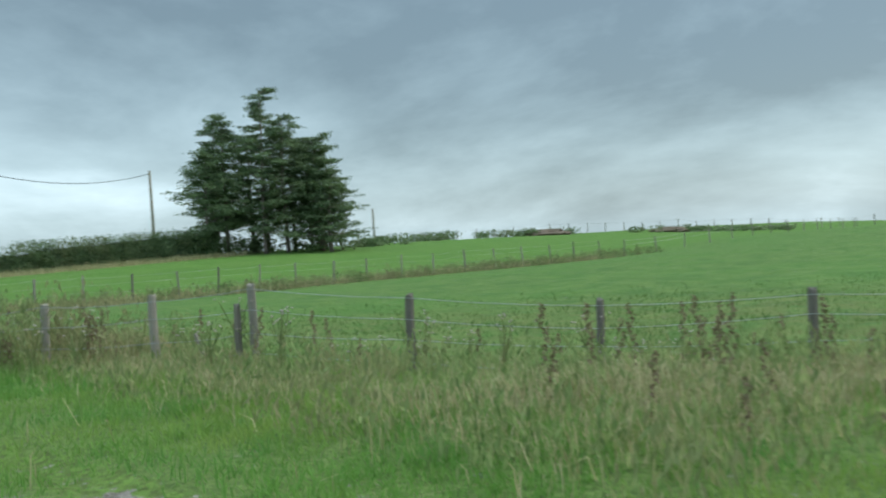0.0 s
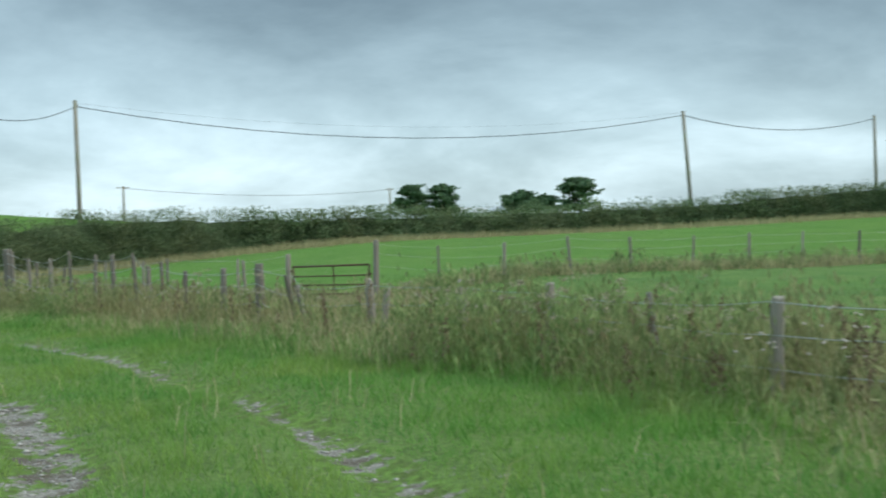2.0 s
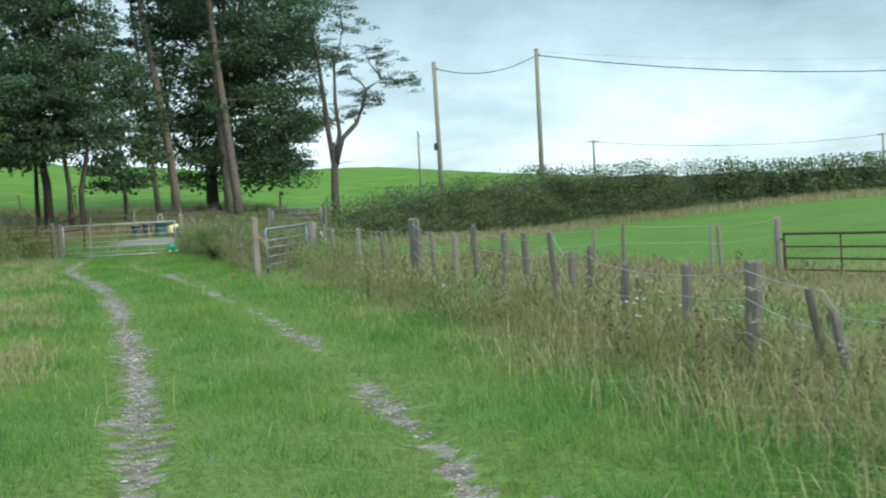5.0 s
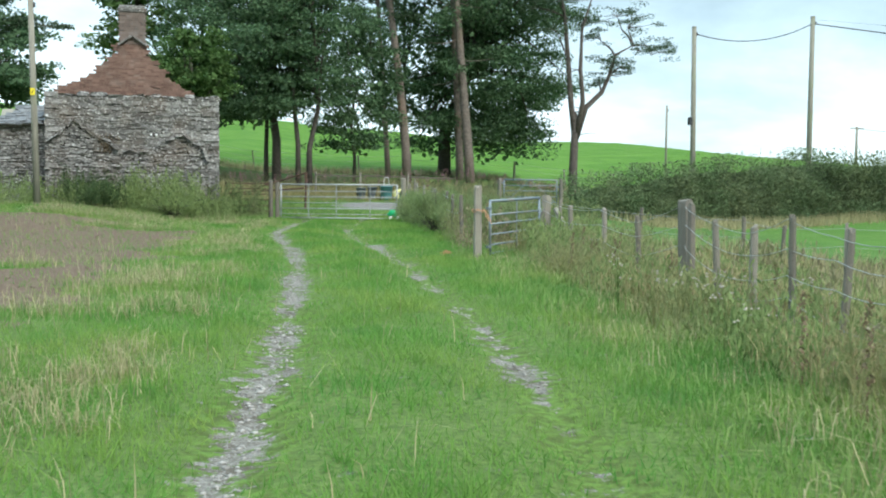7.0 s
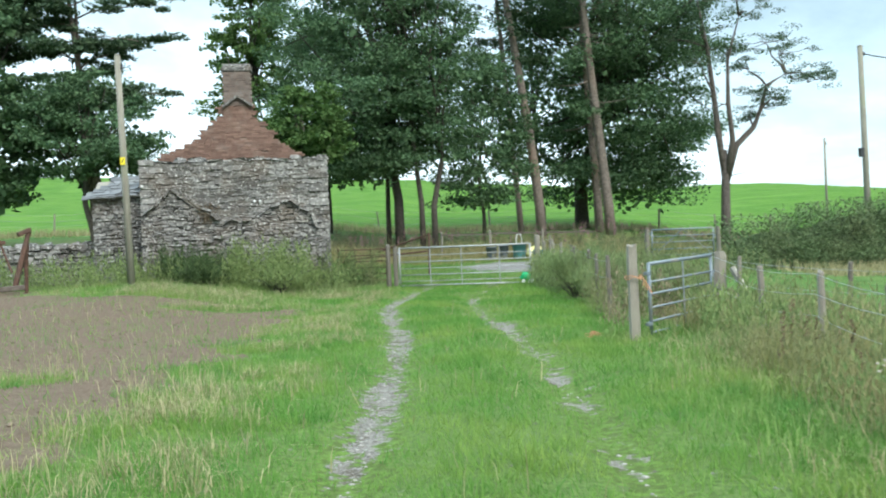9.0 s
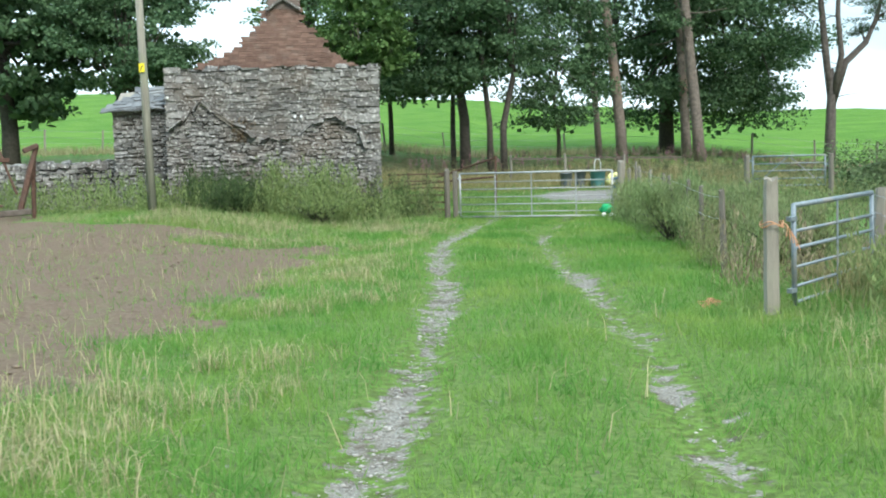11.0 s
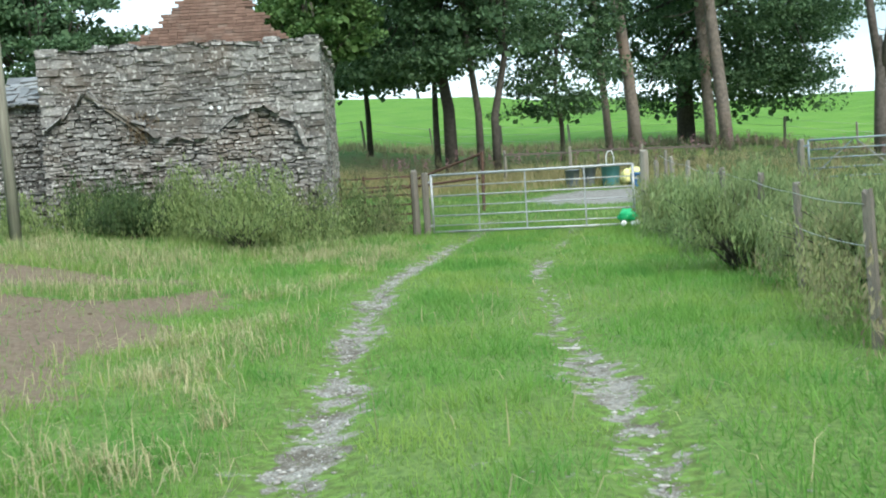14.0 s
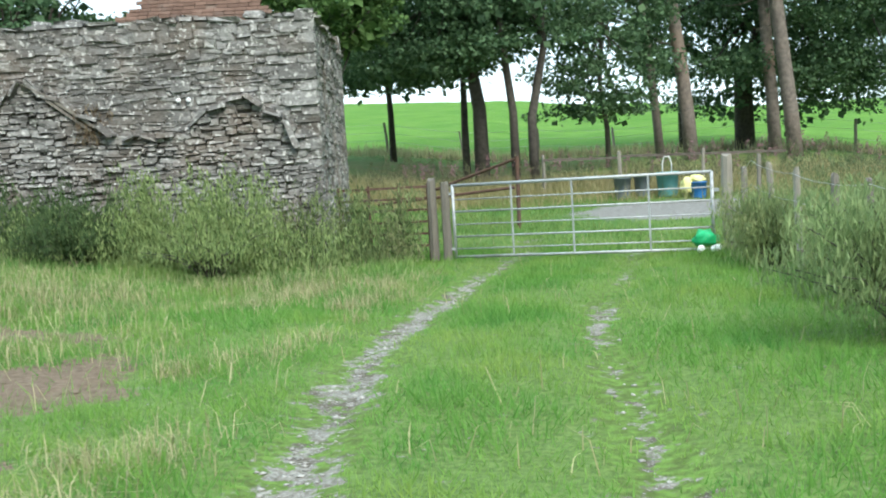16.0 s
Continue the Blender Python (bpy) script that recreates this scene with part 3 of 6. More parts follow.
# fence across the pasture, and a rusty gate in it
# x of each stake along the bent line of the pasture fence, then an even run to the east
PASTURE_X, PASTURE_Y = (16.2, 19.5, 24.5, 33.0, 42.0, 60.0, 90.0), (-21.9, -23.0, -24.2, -26.3, -30.8, -39.0, -50.0)
mid_x = [16.2, 17.95, 19.85, 22.05, 24.15, 26.4, 28.65, 30.9, 33.3, 35.3, 37.1, 39.1, 41.05, 43.25, 45.4, 47.8, 50.2, 52.8, 55.4, 58.1, 61.0, 64.0, 67.6]
mid_posts = []
for k, mx in enumerate(mid_x):
    my = float(np.interp(mx, PASTURE_X, PASTURE_Y))
    top = float(np.interp(mx, (16.2, 18, 22, 26, 31, 36, 41, 46, 68), (0.92, 0.76, 0.80, 0.72, 0.66, 0.60, 0.50, 0.46, 0.30)))
    mid_posts.append((mx, my, top + rnd.uniform(-0.05, 0.05), 0.11 if k else 0.20, rnd.uniform(-3, 3), rnd.uniform(-3, 3)))
pasture_fence = fence("pasture_fence", "grey stake and wire fence across the pasture", mid_posts, (0.08, 0.35, 0.65), 0.003)
low_posts = [(15.7, -18.5, 0.64, 0.2), (14.54, -18.05, 0.52, 0.14), (14.32, -17.99, 0.56, 0.12), (12.5, -17.3, 0.66, 0.11), (11.9, -17.1, 0.62, 0.1), (10.98, -16.75, 0.64, 0.09), (9.97, -16.4, 0.58, 0.09), (9.34, -16.15, 0.72, 0.1), (7.6, -15.5, 0.85, 0.1), (6.2, -14.95, 0.98, 0.1)]
fence("paddock_fence", "short run of grey stakes and wire in the pasture", low_posts, (0.08, 0.4), 0.004)

# stakes on the skyline to the east and behind the shelter belt
sky_posts = []
for k in range(34):
    u = k / 33
    mx, my = 128 + 25 * u, 6 - 78 * u
    sky_posts.append((mx, my, gz(mx, my) + 1.3 + rnd.uniform(-0.2, 0.2), 0.14, rnd.uniform(-3, 3), rnd.uniform(-3, 3)))
skyline_fence = fence("skyline_fence", "far line of dark fence stakes on the skyline", sky_posts, (0.1,), 0.008)
far_posts = [(71 + 5.5 * k, -43.2 - 2.0 * k, gz(71 + 5.5 * k, -43.2 - 2.0 * k) + 1.15, 0.13) for k in range(13)]
fence("meadow_fence", "far stake fence along the edge of the meadow", far_posts, (0.1, 0.4), 0.008)
back_posts = [(-38 + 2.9 * k, 26.5 + 0.5 * math.sin(k), gz(-38 + 2.9 * k, 26.5) + 1.15 + rnd.uniform(-0.1, 0.1), 0.12, rnd.uniform(-4, 4), rnd.uniform(-4, 4)) for k in range(24)]
back_fence = fence("back_fence", "dark stakes and wire behind the shelter trees", back_posts, (0.08, 0.4, 0.7), 0.006)


def field_gate(name, label, x, y, z, turn, length, rails, uprights, material, slope=0.0, brace=False):
    """Tubular gate: rails with their heights and radii, uprights at shares of the length."""
    g = thing(name, x, y, z, label, "gate", rz=turn, ry=-slope)
    low, high = rails[-1][0], rails[0][0]
    for h, r in rails:
        part("rail", tube(bmesh.new(), [(0, 0, h), (length, 0, h)], [r, r], 10), material, g, smooth=True)
    for u, r, w in uprights:
        if 0 < u < 1:
            part("upright", box(bmesh.new(), (w, 0.008, high - low), (u * length, -r, (low + high) / 2)), material, g)
        else:
            part("end_stile", tube(bmesh.new(), [(u * length, 0, low - 0.03), (u * length, 0, high + 0.01)], [r, r], 10), material, g, smooth=True)
    if brace:
        part("brace", tube(bmesh.new(), [(0.05, 0.02, low), (length * 0.5, 0.02, high)], [0.014, 0.014], 6), material, g)
        part("brace", tube(bmesh.new(), [(length - 0.05, 0.02, low), (length * 0.5, 0.02, high)], [0.014, 0.014], 6), material, g)
    for h in (low + 0.12, high - 0.12):
        part("hinge", box(bmesh.new(), (0.12, 0.05, 0.04), (-0.05, 0, h)), material, g)
    part("latch", box(bmesh.new(), (0.10, 0.03, 0.05), (length + 0.04, 0, high - 0.25)), material, g)
    return g


RAILS7 = [(1.16, 0.023), (0.95, 0.010), (0.77, 0.014), (0.58, 0.010), (0.40, 0.014), (0.22, 0.010), (0.10, 0.021)]
UP5 = [(0, 0.025, 0.05), (0.24, 0.016, 0.026), (0.48, 0.016, 0.026), (0.77, 0.016, 0.026), (1, 0.025, 0.05)]
field_gate("field_gate", "closed galvanised tubular steel field gate across the track", 0.0, 0.0, 0.0, -10.8, 3.75, RAILS7, UP5, M["galv"])
field_gate("paddock_gate", "blue-grey tubular gate tied shut with orange twine", 4.70, -16.48, -0.01, 55.5, 2.02, [(0.98, 0.026), (0.74, 0.016), (0.58, 0.018), (0.40, 0.015), (0.22, 0.015), (0.07, 0.018)], [(0, 0.024, 0.04), (0.5, 0.02, 0.035), (1, 0.024, 0.04)], M["bluegalv"], 1.2)
field_gate("yard_gate", "galvanised tubular gate with crossed braces by the hedge", 7.85, 4.86, 0.25, -5, 1.95, [(1.13, 0.024), (0.92, 0.016), (0.72, 0.016), (0.50, 0.016), (0.30, 0.02)], [(0, 0.024, 0.04), (1, 0.024, 0.04)], M["bluegalv"], 0, True)
rusty_gate = field_gate("rusty_gate", "old rusty iron gate in the pasture fence", 15.72, -18.72, -0.82, -81, 3.0, [(1.08, 0.028), (0.80, 0.02), (0.55, 0.02), (0.30, 0.02), (0.08, 0.022)], [(0, 0.03, 0.05), (0.55, 0.02, 0.04), (1, 0.03, 0.05)], M["rust"], 1.0)


def gatepost(label, x, y, top, width, tilt=0.0, tilt2=0.0):
    g = tagged(new("gate_post", rnd.choice(POSTS)), label, "gate post", "gate posts")
    z = gz(x, y)
    g.matrix_world = pose(x, y, z, tilt, tilt2, rnd.uniform(0, 360)) @ Matrix.Diagonal((width, width, top - z, 1))
    return g


gatepost("weathered grey gate post with orange twine round it", 4.46, -16.65, 1.23, 0.14)
tagged(part("timber_strut", tube(bmesh.new(), [(6.62, -14.95, -0.1), (6.38, -14.88, 0.35), (6.14, -14.8, 0.82)], [0.06, 0.055, 0.05], 7), M["palewood"]), "leaning pale timber strut beside the small gate", "strut")
gatepost("pale timber hanging post of the field gate", -0.12, 0.03, 1.22, 0.15)
gatepost("grey timber post beside the field gate", -0.32, 0.06, 1.28, 0.14)
gatepost("pale timber closing post of the field gate", 3.88, -0.68, 1.38, 0.17)
gatepost("square grey post of the yard gate", 7.70, 4.9, 1.42, 0.16)
gatepost("square grey post of the yard gate", 9.95, 4.65, 1.42, 0.16)

twine = tagged(new("twine_loop"), "frayed orange baler twine tied round the gate post", "twine")
for k in range(2):
    pts = [(4.46 + 0.105 * math.cos(a), -16.65 + 0.105 * math.sin(a), 0.80 + 0.02 * k + 0.02 * math.sin(3 * a + k)) for a in np.linspace(0, 2 * math.pi, 15)]
    strand("turn", pts, 0.006, M["twine"], twine)
for k in range(5):
    strand("loose_end", [(4.56, -16.74, 0.82), (4.58 + 0.02 * k, -16.77 + 0.01 * k, 0.80 - 0.03 * k), (4.57 + 0.03 * k, -16.78, 0.70 - 0.03 * k)], 0.005, M["twine"], twine)

# rusty iron hurdle between the house and the field gate
hurdle = thing("iron_hurdle", -1.78, 0.2, gz(-1.1, 0.1) + 0.02, "rusty iron hurdle overgrown with nettles", "hurdle", rz=-6)
for h in (1.12, 0.95, 0.78, 0.6, 0.42, 0.24):
    part("bar", box(bmesh.new(), (1.4, 0.014, 0.035), (0.7, 0, h)), M["rust"], hurdle)
for u in (0.0, 0.47, 0.95, 1.4):
    part("upright", box(bmesh.new(), (0.04, 0.02, 1.18), (u, 0.02, 0.58)), M["rust"], hurdle)

# rusty rails behind the gate
rails = tagged(new("rusty_rail_frame"), "rusty pipe rails on the bank behind the gate", "rail")
part("rail", tube(bmesh.new(), [(-1.3, 6.2, gz(-1, 6) + 0.75), (0.55, 5.0, gz(0.5, 5) + 1.35)], [0.03, 0.03], 8), M["rust"], rails)
part("rail", tube(bmesh.new(), [(-2.4, 6.0, gz(-2, 6) + 0.5), (0.5, 5.0, gz(0.5, 5) + 0.8)], [0.03, 0.03], 8), M["rust"], rails)
part("post", tube(bmesh.new(), [(0.55, 5.0, gz(0.5, 5) - 0.1), (0.58, 5.0, gz(0.5, 5) + 1.4)], [0.04, 0.04], 8), M["rust"], rails)
bank = tagged(new("bank_rails"), "rusty iron rails between stakes on the bank", "fence")
for x0, x1 in ((0.7, 2.6), (2.6, 4.6), (4.6, 6.6)):
    part("rail", box(bmesh.new(), (x1 - x0, 0.04, 0.06), ((x0 + x1) / 2, 11.6, gz(x0, 11.6) + 0.85), (0, 1.5, 0)), M["rail"], bank)
    post(bank, x0, 11.65, gz(x0, 11.6) + 1.0, 0.12)

# ---- yard things beyond the gate ----


def bucket(name, label, x, y, r, h, material, handle=None, rim=0.012):
    z = gz(x, y)
    b = thing(name, x, y, z, label, "bucket")
    part("body", lathe(bmesh.new(), [(r * 0.82, 0), (r * 0.84, 0.02), (r, h - 0.03), (r + rim, h - 0.03), (r + rim, h), (r - 0.008, h), (r * 0.8, 0.04)], 20), material, b, smooth=True)
    if handle:
        w, t = handle
        pts = [(-w, 0, h - 0.05), (-w * 1.05, 0, h + t * 0.55), (-w * 0.55, 0, h + t), (w * 0.55, 0, h + t), (w * 1.05, 0, h + t * 0.55), (w, 0, h - 0.05)]
        part("handle", tube(bmesh.new(), pts, [0.014] * 6, 8), M["tin"], b, "pale bent handle", smooth=True)
    return b


bucket("feed_tub", "dark grey plastic tub standing in the yard", 2.62, 10.2, 0.20, 0.50, M["greyplastic"])
bucket("feed_tub", "dark blue-grey plastic tub standing in the yard", 3.08, 10.3, 0.19, 0.52, M["greyplastic"])
bucket("lidded_bin", "teal plastic bin with a raised pale handle", 3.66, 10.1, 0.26, 0.58, M["tealplastic"], (0.10, 0.36))
bucket("blue_tub", "bright blue plastic tub beside yellow sacks", 4.32, 9.7, 0.20, 0.38, M["blueplastic"])


def sack(name, label, x, y, z, size, material, seed):
    """A slumped, creased sack."""
    bm = bmesh.new()
    bmesh.ops.create_icosphere(bm, subdivisions=3, radius=1.0)
    for v in bm.verts:
        d = noise.noise(v.co * 1.8 + Vector((seed, 0, 0))) * 0.45 + noise.noise(v.co * 5 + Vector((0, seed, 0))) * 0.16
        v.co *= 1 + d
        v.co = Vector((v.co.x * size[0], v.co.y * size[1], max(v.co.z, -0.75) * size[2] + 0.75 * size[2]))
    ob = tagged(part(name, bm, material, smooth=True), label, "sack")
    ob.matrix_world = pose(x, y, z)
    return ob


sack("yellow_sack", "crumpled pale yellow plastic sack on the ground", 4.05, 9.65, gz(4.05, 9.65) + 0.12, (0.16, 0.12, 0.20), M["yellowbag"], 3)
sack("yellow_sack", "crumpled pale yellow plastic sack over a tub", 4.30, 9.7, gz(4.3, 9.7) + 0.36, (0.18, 0.13, 0.10), M["yellowbag"], 5)
sack("green_sack", "bright green plastic sack caught on the gate", 3.55, -0.98, 0.16, (0.16, 0.11, 0.13), M["greenbag"], 8)
for dx in (-0.06, 0.10):
    can = tagged(part("tin_can", lathe(bmesh.new(), [(0.042, 0), (0.045, 0.01), (0.045, 0.12), (0.04, 0.13), (0.01, 0.128)], 14), M["tin"], smooth=True), "white tin lying by the green sack", "can", "tins by the gate")
    can.matrix_world = pose(3.52 + dx, -1.16, 0.13, 75, 0, 20 + 300 * dx)

# ---- poles and overhead cable ----


def pole(x, y, top, base=None, label="weathered wooden utility pole", lean=(0.0, 0.0), r=0.13, box_at=None, arm=0.0):
    z = gz(x, y) if base is None else base
    p = thing("utility_pole", x, y, z, label, "pole", "utility poles")
    h = top - z
    part("shaft", tube(bmesh.new(), [(0, 0, -0.3), (lean[0] * 0.5, lean[1] * 0.5, h / 2), (lean[0], lean[1], h)], [r, r * 0.88, r * 0.75], 12), M["polewood"], p, smooth=True)
    part("cap", lathe(bmesh.new(), [(r * 0.8, 0), (r * 0.8, 0.03), (0.01, 0.07)], 12, (lean[0], lean[1], h - 0.005)), M["polewood"], p)
    part("insulator", lathe(bmesh.new(), [(0.03, 0), (0.05, 0.03), (0.03, 0.07), (0.05, 0.10), (0.02, 0.14)], 10, (lean[0] + r, lean[1], h - 0.35)), M["cable"], p)
    if box_at:
        part("fuse_box", box(bmesh.new(), (0.14, 0.28, 0.34), (-r - 0.06, 0, box_at), bevel=0.01), M["cable"], p, "small dark box on the pole")
    if arm:
        part("cross_arm", box(bmesh.new(), (arm, 0.12, 0.12), (0, 0, h - 0.15)), M["polewood"], p)
    return p


house_pole = pole(-6.87, -2.6, 6.55, 0.3, "weathered grey wooden pole with a yellow plate before the ruin", (-0.12, 0.0), 0.105)
plate = part("warning_plate", box(bmesh.new(), (0.13, 0.012, 0.20), (-0.06, -0.115, 3.48)), M["yellow"], house_pole, "yellow warning plate")
part("mark", box(bmesh.new(), (0.02, 0.006, 0.12), (-0.06, -0.124, 3.48), (0, 25, 0)), M["black"], plate)
pole(17.1, 11.6, 8.05, None, "weathered wooden utility pole behind the hedge", (-0.1, 0), 0.13, 4.4)
pole(23.65, 14.8, 9.1, None, "weathered wooden utility pole in the hedge with a small box", (0.0, 0), 0.14, 2.9)
pole(63.2, 2.0, 8.75, None, "leaning wooden utility pole in the hedge", (-0.6, 0.1), 0.15)
pole(86.0, 0.0, 9.15, None, "wooden utility pole at the end of the hedge", (0, 0), 0.15)
pole(128.0, -8.5, 5.5, None, "far wooden pole beyond the pines", (0, 0), 0.15)
pole(22.6, 35.0, 6.3, None, "thin wooden pole on the rise behind the hedge", (0, 0), 0.08)
pole(66.0, 100.0, 8.6, None, "far wooden pole with a cross arm", (0, 0), 0.18, None, 1.8)
pole(112.0, 98.0, 8.0, None, "far wooden pole with a cross arm", (0, 0), 0.18, None, 1.8)
cable = tagged(new("overhead_cable"), "dark sagging overhead cable between the poles", "cable")
strand("span", [(17.0, 11.6, 7.8), (23.65, 14.8, 8.8)], 0.022, M["cable"], cable, 0.55)
strand("span", [(23.65, 14.8, 8.8), (62.6, 2.1, 8.5)], 0.026, M["cable"], cable, 1.7)
strand("span", [(62.6, 2.1, 8.5), (86.0, 0.0, 8.9)], 0.03, M["cable"], cable, 1.0)
strand("span", [(23.65, 14.8, 9.0), (62.6, 2.1, 8.7)], 0.004, M["cable"], cable, 1.2)
strand("span", [(66, 100, 8.4), (112, 98, 7.8)], 0.03, M["cable"], cable, 1.0)

# ---- ruined house ----
HOUSE = pose(-1.95, 0.05, 0.0, 0, 0, 10.0)
LONG, DEEP, EAVES = 5.25, 6.4, 3.86
ruin = tagged(new("ruined_house"), "roofless ruined house of grey slate rubble with a red brick gable", "house")
ruin.matrix_world = HOUSE


def wall_core(name, size, at):
    return part(name, box(bmesh.new(), size, at), M["mortar"], ruin)


front_wall = wall_core("front_wall", (LONG - 0.06, 0.46, EAVES - 0.05), (-LONG / 2, 0.255, EAVES / 2 - 0.02))
side_wall = wall_core("side_wall", (0.40, DEEP - 0.5, EAVES - 0.05), (-0.25, DEEP / 2 + 0.24, EAVES / 2 - 0.02))
west_wall = wall_core("west_wall", (0.40, DEEP - 0.5, EAVES - 0.05), (-LONG + 0.25, DEEP / 2 + 0.24, EAVES / 2 - 0.02))
back_wall = wall_core("back_wall", (LONG - 0.08, 0.5, EAVES + 0.5), (-LONG / 2, DEEP + 0.25, EAVES / 2 + 0.2))


def stone_mesh(kind):
    """A rough split stone in a unit box, its face to -y."""
    r = random.Random(100 + kind)
    bm = bmesh.new()
    outline = []
    # a four-cornered block, each corner knocked off a little
    for sx, sz in ((1, 1), (-1, 1), (-1, -1), (1, -1)):
        cut, drop = r.uniform(0.02, 0.16), r.uniform(0.06, 0.30)
        one, two = (0.5 * sx * r.uniform(0.94, 1.04), (0.5 - drop) * sz), ((0.5 - cut) * sx, 0.5 * sz * r.uniform(0.88, 1.05))
        outline += [one, two] if sx * sz > 0 else [two, one]
    back = [bm.verts.new((x, 0.5, z)) for x, z in outline]
    mid = [bm.verts.new((x, -0.25 + r.uniform(-0.1, 0.1), z)) for x, z in outline]
    face = [bm.verts.new((x * 0.965, -0.5 + r.uniform(-0.14, 0.14), z * 0.90)) for x, z in outline]
    for a, b in ((back, mid), (mid, face)):
        for k in range(8):
            bm.faces.new((a[k], a[(k + 1) % 8], b[(k + 1) % 8], b[k]))
    bm.faces.new(face)
    bmesh.ops.triangulate(bm, faces=[f for f in bm.faces if len(f.verts) > 4])
    bmesh.ops.recalc_face_normals(bm, faces=bm.faces)
    me = bpy.data.meshes.new("stone")
    bm.to_mesh(me)
    bm.free()
    me.materials.append(M["stone"])
    return me


STONES = [stone_mesh(k) for k in range(10)]
STONE_V, STONE_F = [], []
for me in STONES:
    co = np.zeros(len(me.vertices) * 3)
    me.vertices.foreach_get("co", co)
    STONE_V.append(co.reshape(-1, 3))
    STONE_F.append([tuple(p.vertices) for p in me.polygons])


def scar(u):
    """Height of the old roof line on the front wall, u metres from the east corner."""
    return np.interp(u, (0.0, 0.2, 0.4, 1.1, 1.85, 2.35, 2.95, 3.2, 4.35, 5.05, 5.25), (0.4, 1.7, 2.1, 2.72, 2.35, 2.12, 2.12, 2.3, 3.05, 2.45, 2.2))


def courses(length, height, rng, base=0.0, thin=1.0, wide=1.0):
    """Random rubble: u, z, width, height of each stone."""
    z = base
    while z < height:
        h = rng.choice((rng.uniform(0.03, 0.055), rng.uniform(0.04, 0.075), rng.uniform(0.06, 0.11))) * thin
        u = -rng.uniform(0, 0.2)
        while u < length:
            w = wide * rng.choice((rng.uniform(0.07, 0.18), rng.uniform(0.12, 0.28), rng.uniform(0.22, 0.5)))
            a, b = max(u, 0), min(u + w, length)
            if b - a > 0.06:
                hh = h * rng.uniform(0.75, 1.45)
                yield (a + b) / 2, z + h / 2 + rng.uniform(-0.025, 0.025), b - a, hh
            u += w
        z += h


def lay_stones(parent, items, limit, rest_name, rest_parent, matrix=Matrix()):
    """Lay stones: the first ones as parts, the rest joined."""
    verts, faces, base = [], [], 0
    for i, (m, size) in enumerate(items):
        k = rnd.randrange(len(STONES))
        full = m @ Matrix.Diagonal((*size, 1))
        if i < limit:
            ob = new("stone", STONES[k])
            ob.parent = parent
            ob.matrix_basis = full
        else:
            a = np.array(matrix @ full)
            v = STONE_V[k] @ a[:3, :3].T + a[:3, 3]
            verts.append(v)
            faces += [tuple(q + base for q in f) for f in STONE_F[k]]
            base += len(v)
    if verts:
        me = bpy.data.meshes.new(rest_name)
        me.from_pydata(np.concatenate(verts).tolist(), [], faces)
        ob = link_mesh(rest_name, me, M["stonestuff"], rest_parent)
        ob["kind"] = "stuff"


rng = random.Random(21)
front = []
# below the old roof line thin slates with open joints, above it larger stones bedded nearly flush
for u, z, w, h in courses(LONG, 3.2, rng, 0.0, 1.0, 0.85):
    if z < scar(u):
        m = pose(-u, 0.02 + rng.uniform(-0.010, 0.010), z + rng.uniform(-0.012, 0.012), rng.uniform(-2.5, 2.5), rng.uniform(-6, 6), rng.uniform(-3, 3))
        front.append((m, (w * 0.96, 0.16, h * rng.uniform(0.86, 1.08))))
for u, z, w, h in courses(LONG, EAVES - 0.05, rng, 1.0, 1.3, 1.25):
    if z > scar(u) - 0.05:
        m = pose(-u, 0.092 + rng.uniform(-0.007, 0.007), z + rng.uniform(-0.02, 0.02), rng.uniform(-1, 1), rng.uniform(-5, 5), rng.uniform(-1.2, 1.2))
        front.append((m, (w * rng.uniform(0.9, 1.08), 0.16, h * rng.uniform(0.9, 1.2))))
# larger blocks scattered in the wall and at the corners
for k in range(84):
    u, z = rng.uniform(0.3, LONG - 0.3), rng.uniform(0.6, EAVES - 0.15)
    front.append((pose(-u, (0.03 if z < scar(u) else 0.078) + rng.uniform(-0.01, 0.01), z, rng.uniform(-3, 3), rng.uniform(-4, 4), 0), (rng.uniform(0.16, 0.42), 0.16, rng.uniform(0.09, 0.18))))
z, k = 0.1, 0
while z < EAVES - 0.1:
    h = rng.uniform(0.11, 0.24)
    for edge, s in ((0.0, 1), (LONG, -1)):
        w = rng.uniform(0.38, 0.6) if (k + (s > 0)) % 2 else rng.uniform(0.2, 0.32)
        front.append((pose(-edge - s * w / 2 + s * 0.004, 0.066 + rng.uniform(-0.012, 0.012), z + h / 2, 0, rng.uniform(-2, 2), rng.uniform(-2, 2)), (w, 0.16, h * 0.97)))
    z, k = z + h, k + 1
# coping of larger slabs, uneven along the top
u = 0.0
while u < LONG:
    w = min(rng.uniform(0.2, 0.55), LONG - u + 0.02)
    front.append((pose(-u - w / 2, 0.25 + rng.uniform(-0.02, 0.03), EAVES - 0.01 + rng.uniform(-0.02, 0.03), rng.uniform(-3, 3), rng.uniform(-5, 5), 0), (w * 0.98, 0.50, rng.uniform(0.05, 0.12))))
    if rng.random() < 0.3:
        front.append((pose(-u - w / 2, 0.28, EAVES + 0.06, rng.uniform(-5, 5), rng.uniform(-6, 6), rng.uniform(-20, 20)), (w * 0.8, 0.34, rng.uniform(0.05, 0.11))))
    u += w
front.sort(key=lambda s: s[0].translation.x, reverse=True)
lay_stones(front_wall, front, 300, "rubble", front_wall)
side = []
